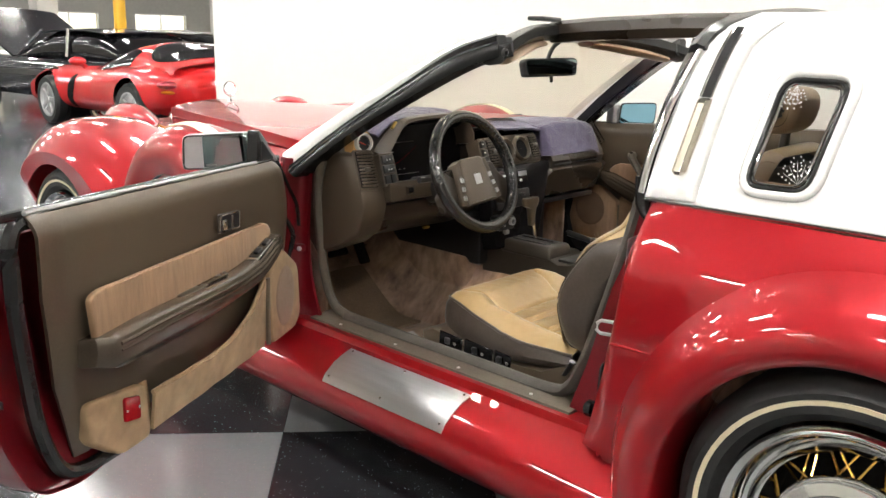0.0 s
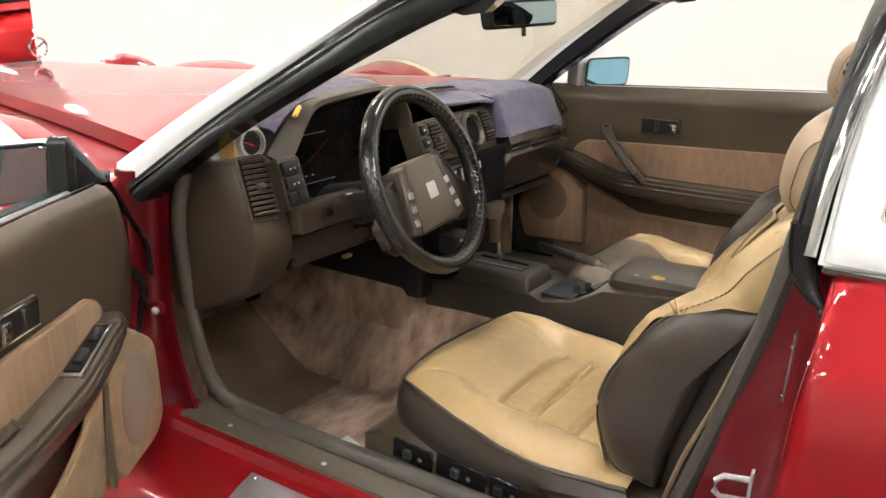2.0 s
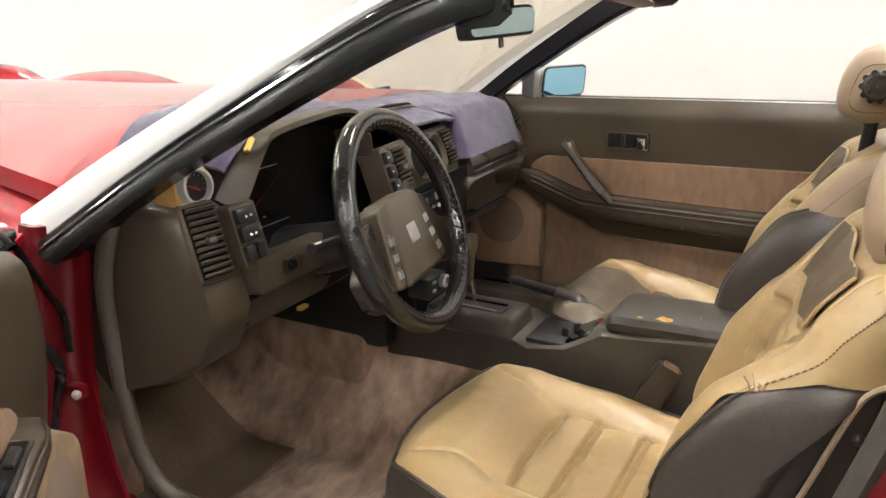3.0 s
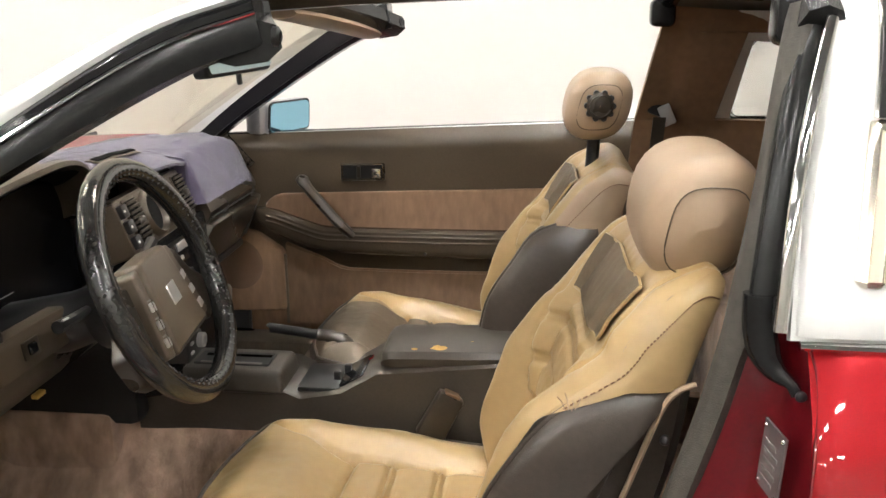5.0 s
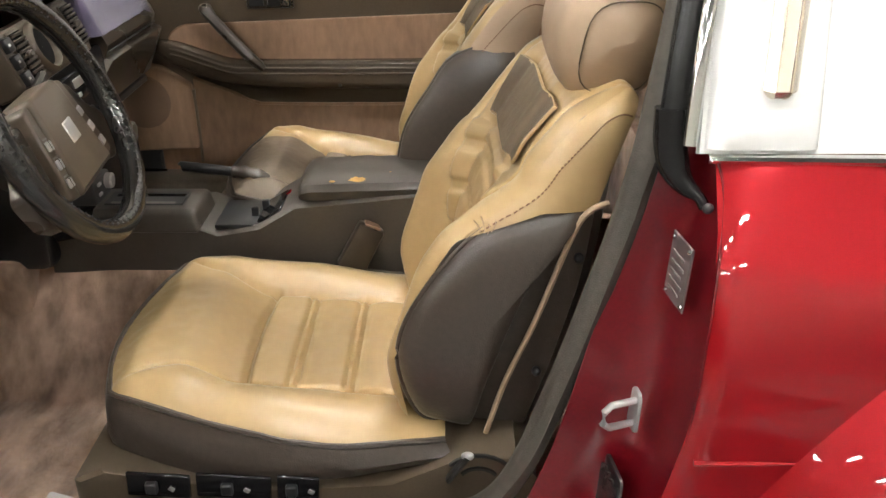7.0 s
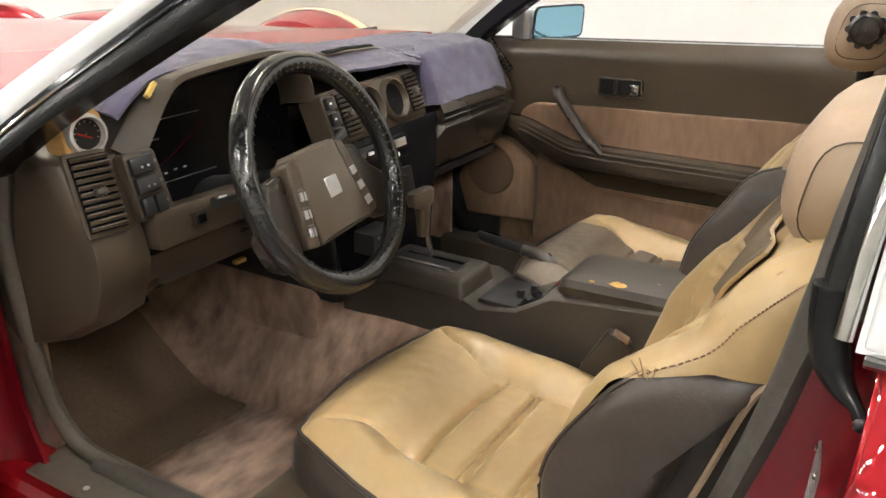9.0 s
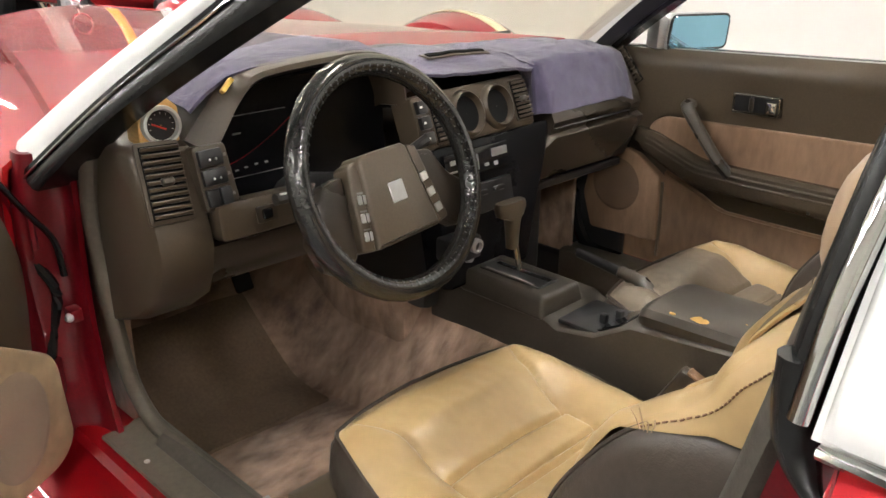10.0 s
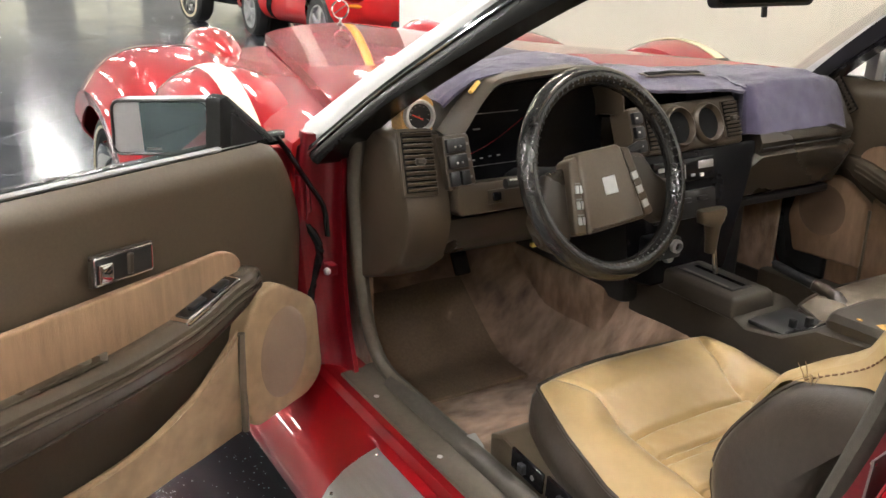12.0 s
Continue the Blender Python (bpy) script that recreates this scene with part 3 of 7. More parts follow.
    cp("pane", sheet(lambda u, v: sd((wl(0.938 + 0.202 * v) * (1 - u) + wr(0.938 + 0.202 * v) * u, ysail(0.938 + 0.202 * v) - 0.002, 0.938 + 0.202 * v)), 2, 4), "pane", qw, "smoked pane").visible_shadow = False
    frost_flower(sd, ysail, qw)

    # windscreen pillar: white outer strip, bright gutter, black weather strip
    Wt = curve([sd(p) for p in ((-0.219, -0.040, 0.851), (-0.046, 0.020, 0.971), (0.14, 0.083, 1.086), (0.315, 0.138, 1.184), (0.435, 0.182, 1.226))], 24)
    G = curve([sd(p) for p in ((-0.190, -0.046, 0.812), (-0.010, 0.020, 0.950), (0.148, 0.077, 1.058), (0.322, 0.130, 1.168), (0.440, 0.178, 1.214))], 24)
    L = curve([sd(p) for p in ((-0.150, -0.040, 0.786), (-0.050, -0.012, 0.866), (0.050, 0.020, 0.938), (0.228, 0.085, 1.050), (0.362, 0.140, 1.126), (0.450, 0.183, 1.158))], 24)
    inn = sd((0, 1, 0)) - sd((0, 0, 0))

    def strip(A, B, f0, f1, t0, t1, grow=0.0):
        rings = []
        for a, b in zip(A, B):
            p, q = a.lerp(b, f0), a.lerp(b, f1)
            rings.append([p + inn * t0 - inn * grow, p.lerp(q, 0.25) - inn * (grow + 0.005) + inn * t0, p.lerp(q, 0.75) - inn * (grow + 0.005) + inn * t0, q + inn * t0 - inn * grow, q + inn * t1, p + inn * t1])
        return loft(rings)

    ap = cp("windscreen_pillar", strip(Wt, G, 0.0, 1.0, 0.0, 0.03), "white", label="white painted windscreen pillar")
    cp("gutter_groove", strip(G, L, 0.0, 0.05, 0.004, 0.03), "black", ap)
    cp("gutter_trim", strip(G, L, 0.05, 0.34, 0.0, 0.03, 0.006), "gloss", ap, "glossy black gutter strip")
    cp("gutter_edge", tube([a.lerp(b, 0.33) - inn * 0.010 for a, b in zip(G, L)], 0.0024, 6), "chrome", ap, "bright gutter edge")
    cp("weather_strip", strip(G, L, 0.34, 1.0, 0.004, 0.05, 0.010), "rubber", ap, "black rubber weather strip")
    cp("inner_trim", strip(G, L, 0.1, 0.80, 0.03, 0.055), "black", ap, "dark inner pillar trim")


both(body_side)


def jamb():
    """The driver's door opening: red jambs, dark seals, sill."""
    E = curve([(0.952, -0.080, 0.325), (0.976, -0.092, 0.40), (1.000, -0.102, 0.50), (1.020, -0.106, 0.62), (1.030, -0.088, 0.76), (1.041, -0.040, 0.85), (1.034, -0.006, 0.895)], 30)
    S = curve([(0.850, 0.010, 0.345), (0.895, 0.008, 0.475), (0.918, 0.008, 0.56), (0.944, 0.016, 0.667), (0.976, 0.022, 0.78), (1.000, 0.024, 0.895)], 30)
    def jf(u, v):
        e, q = E[round(30 * v)] + Vector((0.005, -0.003, 0)), S[round(30 * v)]
        a = u * math.pi / 2
        return (e.x - (e.x - q.x) * (1 - math.cos(a) ** 0.4) - 0.004 * math.sin(a), e.y + (q.y - e.y) * math.sin(a) ** 0.4, e.z + (q.z - e.z) * u)
    cp("door_jamb", sheet(jf, 24, 30, 0.002), "shadered", label="red painted door jamb")
    # rubber seal from the sill to the roof
    pts = curve([(-0.03, 0.052, 0.350), (0.20, 0.052, 0.352), (0.55, 0.052, 0.352), (0.76, 0.050, 0.354), (0.825, 0.040, 0.385), (0.866, 0.030, 0.455), (0.902, 0.030, 0.56), (0.938, 0.032, 0.68), (0.970, 0.034, 0.80), (0.994, 0.040, 0.92), (1.014, 0.065, 1.03), (1.030, 0.092, 1.13), (1.046, 0.125, 1.20)], 60)
    cp("door_seal", tube(pts, 0.020, 10, flat=0.8), "seal", label="worn grey rubber door seal")
    pts = curve([(1.000, 0.012, 0.885), (1.010, 0.032, 0.98), (1.024, 0.062, 1.08), (1.05, 0.115, 1.18), (1.07, 0.15, 1.215)], 20)
    cp("window_seal", tube(pts, 0.016, 10), "rubber", label="black rubber window channel")
    se = cp("seal_end", tube(curve([(0.998, 0.014, 0.925), (1.000, 0.012, 0.890), (1.007, 0.008, 0.862), (1.018, 0.000, 0.846), (1.030, -0.010, 0.838), (1.036, -0.014, 0.828)], 20), 0.017, 12, taper=lambda t: 1.0 if t < 0.35 else max(0.35, 1.0 - 1.5 * (t - 0.35))), "rubber", label="black moulded seal end with a bolt")
    cp("bolt", ball((1.036, -0.026, 0.832), (0.006, 0.004, 0.006), None, 10), "black", se)
    # a chrome strip on the pillar's front edge
    pts = [(1.012, -0.016, 0.895), (1.019, 0.004, 0.98), (1.034, 0.042, 1.08), (1.062, 0.096, 1.19)]
    cp("pillar_trim", tube(curve(pts, 24), 0.0075, 10), "chrome", label="bright chrome pillar trim")
    # striker, rubber stop, plate with its print
    def on(y, z, x=0.0):
        return frame_of((lerpc(z, [(0.325, 0.925), (0.39, 0.945), (0.50, 0.985), (0.62, 1.006), (0.76, 1.018), (0.85, 1.030)]) - x, y, z), (0.14, -1, 0), (0.05, 0, 1))
    m = on(-0.030, 0.588, 0.014)
    st = cp("door_striker", slab(rounded([(-0.014, -0.026), (0.014, -0.026), (0.012, 0.026), (-0.012, 0.026)], 0.009), 0.004, m, 0.0015), "silver", label="zinc-plated door latch striker")
    cp("loop", tube([m @ Vector(p) for p in ((0.004, -0.015, 0.003), (0.012, -0.015, 0.034), (0.014, -0.008, 0.042), (0.014, 0.008, 0.042), (0.012, 0.015, 0.034), (0.004, 0.015, 0.003))], 0.0042, 8), "silver", st)
    cp("rubber_stop", lathe([(0.019, 0), (0.019, 0.012), (0.012, 0.018), (0.006, 0.02), (0.005, 0.012)], on(-0.045, 0.39), 16), "rubber", label="black rubber door stop")
    m = on(-0.036, 0.766, 0.006)
    pl = cp("maker_plate", slab([(-0.025, -0.036), (0.025, -0.036), (0.025, 0.036), (-0.025, 0.036)], 0.0022, m, 0.0005, 1), "plate", label="small riveted metal plate with worn print")
    for k in range(5):
        cp("print_bar", slab([(-0.018, -0.026 + 0.010 * k), (0.010 + 0.004 * (k % 2), -0.026 + 0.010 * k), (0.010 + 0.004 * (k % 2), -0.022 + 0.010 * k), (-0.018, -0.022 + 0.010 * k)], 0.0028, m, 0), "greybar", pl)
    for sx, sy in ((-0.020, -0.031), (0.020, -0.031), (-0.020, 0.031), (0.020, 0.031)):
        cp("rivet", ball(m @ Vector((sx, sy, 0.002)), (0.003,) * 3, None, 8), "chrome", pl)
    # louvred outlet low on the jamb
    m = on(-0.035, 0.470, 0.006)
    vt = cp("jamb_vent", slab(rounded([(-0.028, -0.040), (0.028, -0.040), (0.028, 0.040), (-0.028, 0.040)], 0.01), 0.004, m, 0.002), "black", label="black louvred air outlet")
    for k in range(4):
        cp("louvre", rbox((0, 0, 0), (0.010, 0.055, 0.004), 0.001, 1, m @ pose(-0.020 + 0.013 * k, 0, 0.006, 0, 35, 0)), "rubber", vt)
    # front jamb with the hinge
    F0 = curve([(-0.285, -0.075, 0.30), (-0.25, -0.085, 0.45), (-0.225, -0.085, 0.62), (-0.20, -0.060, 0.845)], 16)
    F1 = curve([(-0.105, 0.005, 0.335), (-0.150, 0.008, 0.45), (-0.165, 0.008, 0.60), (-0.135, 0.000, 0.835)], 16)
    cp("front_jamb", sheet(lambda u, v: F0[round(16 * v)].lerp(F1[round(16 * v)], u) + Vector((0.010, -0.012, 0)) * math.sin(math.pi * u * 2), 10, 16, 0.01), "shadered", label="red front door jamb")
    for z in (0.445, 0.715):
        hg = cp("door_hinge", rbox((-0.205, -0.045, z), (0.05, 0.02, 0.07), 0.004, 2, Euler((0, 0, radians(-35))).to_matrix().to_4x4()), "shadered", label="red painted door hinge")
        cp("hinge_pin", lathe([(0.011, -0.045), (0.011, 0.045)], Matrix.Translation((-0.185, -0.068, z)), 12), "shadered", hg)
    cp("latch_bump", rbox((-0.178, -0.012, 0.558), (0.03, 0.022, 0.024), 0.005), "shadered")
    cp("bolt", ball((-0.168, -0.024, 0.558), (0.008, 0.008, 0.008), None, 8), "silver", label="steel bolt head")
    cp("pillar_seal", tube(curve([(-0.125, -0.135, 0.855), (-0.140, -0.105, 0.815), (-0.155, -0.065, 0.752), (-0.172, -0.027, 0.695), (-0.176, -0.018, 0.63)], 16), 0.0065, 8, flat=0.7), "rubber", label="black rubber seal at the front jamb")
    cp("wire_boot", tube(curve([(-0.20, -0.055, 0.66), (-0.19, -0.03, 0.60), (-0.205, -0.04, 0.53), (-0.20, -0.055, 0.47)], 14), 0.009, 8), "rubber", label="black rubber wiring boot")
    # sill trim with rivets and the front curve of the trim
    sec = [(-0.020, 0.341), (-0.018, 0.346), (0.030, 0.347), (0.040, 0.352), (0.075, 0.352), (0.088, 0.340), (0.092, 0.25), (0.07, 0.25)]
    sl = cp("sill_trim", loft([[(x, y, z) for y, z in sec] for x in (-0.125, -0.1, 0.2, 0.5, 0.80, 0.865)]), "sill", label="grey-brown plastic sill trim")
    for x in (0.0, 0.243, 0.49, 0.735):
        cp("rivet", ball((x, 0.0, 0.3475), (0.0055, 0.0055, 0.002), None, 10), "silver", sl, "silver rivet")
    P = curve([(0.25, 0.058, 0.350), (0.05, 0.058, 0.351), (-0.055, 0.056, 0.358), (-0.100, 0.048, 0.395), (-0.120, 0.038, 0.47), (-0.130, 0.030, 0.60), (-0.130, 0.022, 0.74), (-0.10, 0.018, 0.84)], 34)
    cp("pillar_trim", tube(P, 0.016, 10, flat=0.9, up=(0, 1, 0)), "sill", label="grey-brown door opening trim")
    # step plate on the rocker
    sec = [(-0.062, 0.3155), (-0.095, 0.3055), (-0.128, 0.2900), (-0.160, 0.2640), (-0.172, 0.2450)]
    sp = cp("step_plate", sheet(lambda u, v: (0.122 + 0.470 * u, sec[round(4 * v)][0], sec[round(4 * v)][1] + 0.003), 8, 4, 0.003), "steel", label="brushed steel step plate on the rocker")
    for x in (0.142, 0.357, 0.577):
        for y, z in ((-0.072, 0.316), (-0.162, 0.266)):
            cp("rivet", ball((x, y, z), (0.004,) * 3, None, 8), "chrome", sp)


jamb()


def nose():
    """Long tapered bonnet, cowl, scuttle sides, wings with pods, spare wheels."""
    def half(x):
        return lerpc(x, [(-1.70, 0.250), (-1.3, 0.350), (-0.77, 0.490), (-0.20, 0.655)])

    def ztop(x):
        return lerpc(x, [(-1.70, 0.866), (-1.0, 0.876), (-0.5, 0.884), (-0.20, 0.886)])

    rings = []
    for i in range(15):
        x = -1.70 + 1.50 * i / 14
        w, z = half(x), ztop(x)
        back = 0.24 * (i / 14) ** 2
        r = []
        for s in [-1 + 2 * k / 16 for k in range(17)]:
            r.append((x - back * (1 - s * s), YC + w * s, z + 0.030 * (1 - s * s) ** 0.8))
        r += [(x, YC + w, z - 0.035), (x, YC + w - 0.04, z - 0.05), (x, YC - w + 0.04, z - 0.05), (x, YC - w, z - 0.035)]
        rings.append(r)
    hd = cp("bonnet", loft(rings), "paint", label="long tapered deep red bonnet")
    # grille shell below its front
    cp("grille_shell", rbox((-1.72, YC, 0.62), (0.08, 0.49, 0.46), 0.03, 3), "chrome", label="chromed radiator grille shell")
    for k in range(11):
        cp("grille_bar", rbox((-1.765, YC - 0.19 + 0.038 * k, 0.58), (0.012, 0.010, 0.36), 0.002, 1), "black", None)
    # ornament
    o = cp("bonnet_ornament", lathe([(0.016, 0), (0.012, 0.006), (0.005, 0.010), (0.004, 0.03)], Matrix.Translation((-1.60, YC, 0.894)), 12), "chrome", label="chrome ring bonnet ornament on a short stalk")
    cp("ring", tube([(-1.60, YC + 0.032 * math.cos(a), 0.950 + 0.032 * math.sin(a)) for a in [2 * math.pi * k / 20 for k in range(20)]], 0.004, 6, ring=True), "chrome", o)
    cp("cross_bar", tube([(-1.60, YC - 0.025, 0.935), (-1.60, YC + 0.025, 0.967)], 0.003, 6), "chrome", o)
    # bodywork under the bonnet and down to the wings
    def side(sd):
        def f(u, v):
            x = -1.68 + 1.49 * u
            w = half(x) - 0.012
            y0, z0 = YC - w, ztop(x) - 0.040
            y1 = -0.085 + 0.16 * (1 - u)
            k = min(1, v / 0.6)
            d = max(0, v - 0.6) / 0.4
            return sd((x, y0 + (y1 - y0) * (1 - (1 - k) ** 1.6) - 0.02 * d, z0 - (0.035 + 0.05 * (1 - u)) * k ** 2 - 0.42 * d))
        cp("scuttle_side", sheet(f, 16, 8, 0.01), "paint", label="deep red scuttle side panel")
        cp("cowl_side", sheet(lambda u, v: sd((-0.60 + 0.40 * u, -0.088 - 0.02 * v, 0.80 - 0.50 * v)), 6, 8, 0.01), "paint", label="deep red cowl side panel")
        # wing
        top = [(-1.93, 0.28), (-1.97, 0.38), (-1.975, 0.50), (-1.93, 0.65), (-1.83, 0.770), (-1.68, 0.840), (-1.48, 0.866), (-1.28, 0.840), (-1.10, 0.765), (-0.95, 0.65), (-0.82, 0.52), (-0.65, 0.41), (-0.45, 0.32)]
        pts = curve([(x, 0, z) for x, z in top], 36)
        rings = []
        for i, p in enumerate(pts):
            t = max(0, i - 6) / 30
            w0 = -0.232 + 0.05 * max(0, t - 0.7) + 0.07 * max(0, 0.12 - t) / 0.12
            w1 = 0.30 - 0.12 * t
            nx = pts[min(i + 1, 36)] - pts[max(i - 1, 0)]
            nrm = Vector((-nx.z, 0, nx.x)).normalized()
            r = []
            for k in range(13):
                s = -1 + 2 * k / 12
                drop = 0.13 * abs(s) ** 3.2
                y = (w0 + w1) / 2 + s * (w1 - w0) / 2
                r.append(sd(p + Vector((0, y, 0)) - nrm * drop))
            rings.append(r)
        wg = cp("front_wing", loft(rings, closed=False), "paint", label="swept deep red front wing")
        # outer skirt of the wing about the wheel
        edge = [r[0] for r in rings]
        def skirt(u, v):
            o = sd(edge[round(36 * u)])  # mirrored twice: back on the driver's side
            q = Vector((o.x - FC.x, 0, o.z - FC.z))
            ln = q.length
            q = q.normalized() * (ln + (min(0.352, ln) - ln) * v)
            return sd((FC.x + q.x, o.y + 0.010 * v, FC.z + q.z))
        cp("wing_skirt", sheet(skirt, 36, 6, 0.008), "paint", wg)
        # headlight pod
        m = Matrix.Translation(sd((-1.70, 0.235, 0.800))) @ Matrix.Diagonal((0.9, 0.9, 0.9, 1))
        pod = []
        for x, r in ((-0.14, 0.085), (-0.12, 0.098), (-0.05, 0.105), (0.04, 0.098), (0.13, 0.07), (0.20, 0.035), (0.23, 0.008)):
            pod.append([m @ Vector((x, r * math.cos(a), r * math.sin(a))) for a in [2 * math.pi * k / 20 for k in range(20)]])
        pd = cp("headlight_pod", loft(pod), "paint", label="bullet-shaped red headlight pod")
        cp("headlight_lens", lathe([(0.088, 0), (0.085, 0.012), (0.06, 0.026), (0.02, 0.034)], m @ pose(-0.14, 0, 0, 0, -90, 0), 20), "chrome", pd, "round headlight lens")
        # covered spare wheel
        c = sd((-0.67, -0.065, 0.535))
        sgn = sd((0, 1, 0)).y - sd((0, 0, 0)).y
        m = Matrix.Translation(c) @ pose(0, 0, 0, 90 * sgn, 0, 0) @ Matrix.Diagonal((1, 1, 1, 1))
        prof = [(0.21, 0.115), (0.25, 0.138), (0.29, 0.140), (0.33, 0.122), (0.355, 0.090), (0.370, 0.045), (0.374, 0.0), (0.368, -0.05), (0.35, -0.10), (0.30, -0.13), (0.1, -0.14)]
        sp = cp("spare_wheel_cover", lathe(prof, m, 40), "paint", label="deep red spare wheel cover with a cream band")
        cp("cream_band", lathe([(0.3700, 0.044), (0.3745, 0.038), (0.3775, 0.022), (0.3785, 0.008), (0.3775, -0.004), (0.3745, -0.006)], m, 48), "cream", sp, "cream painted band")
        wire_wheel(m @ pose(0, 0, 0.085), 0.212, sp, spokes=10)

    both(side)


def wire_wheel(m, r, parent, spokes=14, g=1.0):
    """A chromed wire wheel with gold spokes, facing local +z."""
    cp("rim", lathe([(r * 0.70, -0.092), (r * 0.73, -0.080), (r * 0.75, -0.045), (r * 0.76, -0.020), (r * 0.80, -0.016), (r * 0.815, -0.010), (r * 0.84, -0.016), (r * 0.87, -0.012), (r * 0.90, 0.010), (r * 0.94, 0.024), (r * 0.985, 0.030), (r * 1.01, 0.022), (r * 1.0, 0.0), (r * 0.9, -0.06)], m, 56), "chrome", parent, "deep chromed rim")
    cp("rim_back", lathe([(0.001, -0.094), (r * 0.78, -0.094), (r * 0.78, -0.098), (0.001, -0.098)], m, 28), "deepblack", parent)
    for k in range(spokes):
        for s, h, z1, q1 in ((1, 0.010, -0.030, 0.745), (-1, -0.012, -0.062, 0.735)):
            a = 2 * math.pi * (k + (0.25 if s < 0 else 0)) / spokes
            b = a + s * (0.40 if k % 2 else -0.22)
            p = m @ Vector((0.36 * g * r * math.cos(a), 0.36 * g * r * math.sin(a), 0.006 + h))
            q = m @ Vector((q1 * r * math.cos(b), q1 * r * math.sin(b), z1))
            cp("spoke", tube([p, q], 0.0028, 6), "gold", parent)
    cp("hub", lathe([(0.36 * g * r, -0.03), (0.44 * g * r, 0.0), (0.44 * g * r, 0.016), (0.42 * g * r, 0.026), (0.36 * g * r, 0.032), (0.35 * g * r, 0.028), (0.27 * g * r, 0.034), (0.26 * g * r, 0.030), (0.14 * g * r, 0.038), (0.005 * g * r, 0.042)], m, 32), "chrome", parent, "chrome hub cap")


def road_wheel(c, sgn):
    m = Matrix.Translation(c) @ pose(0, 0, 0, 90 * sgn, 0, 0)
    prof = [(0.245, -0.015), (0.262, 0.004), (0.300, 0.010), (0.322, -0.004), (0.335, -0.030), (0.338, -0.10), (0.332, -0.19), (0.30, -0.215), (0.24, -0.21)]
    w = cp("wheel", lathe(prof, m, 56), "tyre", label="black tyre with a thin white band on a wire wheel")
    cp("white_band", lathe([(0.278, 0.0070), (0.2785, 0.0095), (0.2875, 0.0108), (0.288, 0.0080)], m, 56), "cream", w, "thin white sidewall band")
    bm = None
    for k in range(56):
        a = 2 * math.pi * (k + 0.5) / 56
        bm = rbox((0, 0, 0), (0.018, 0.026, 0.012), 0.002, 1, m @ pose(0, 0, 0, 0, 0, math.degrees(a)) @ pose(0.322, 0, -0.026, 0, -50, 0), bm)
    tagged(cp("tread", bm, "tyre", w), kind="stuff")
    wire_wheel(m @ pose(0, 0, -0.018), 0.238, w, 22, 1.4)


nose()
for c in (WC, FC):
    road_wheel(c, 1)
    road_wheel(Vector((c.x, my(c.y), c.z)), -1)


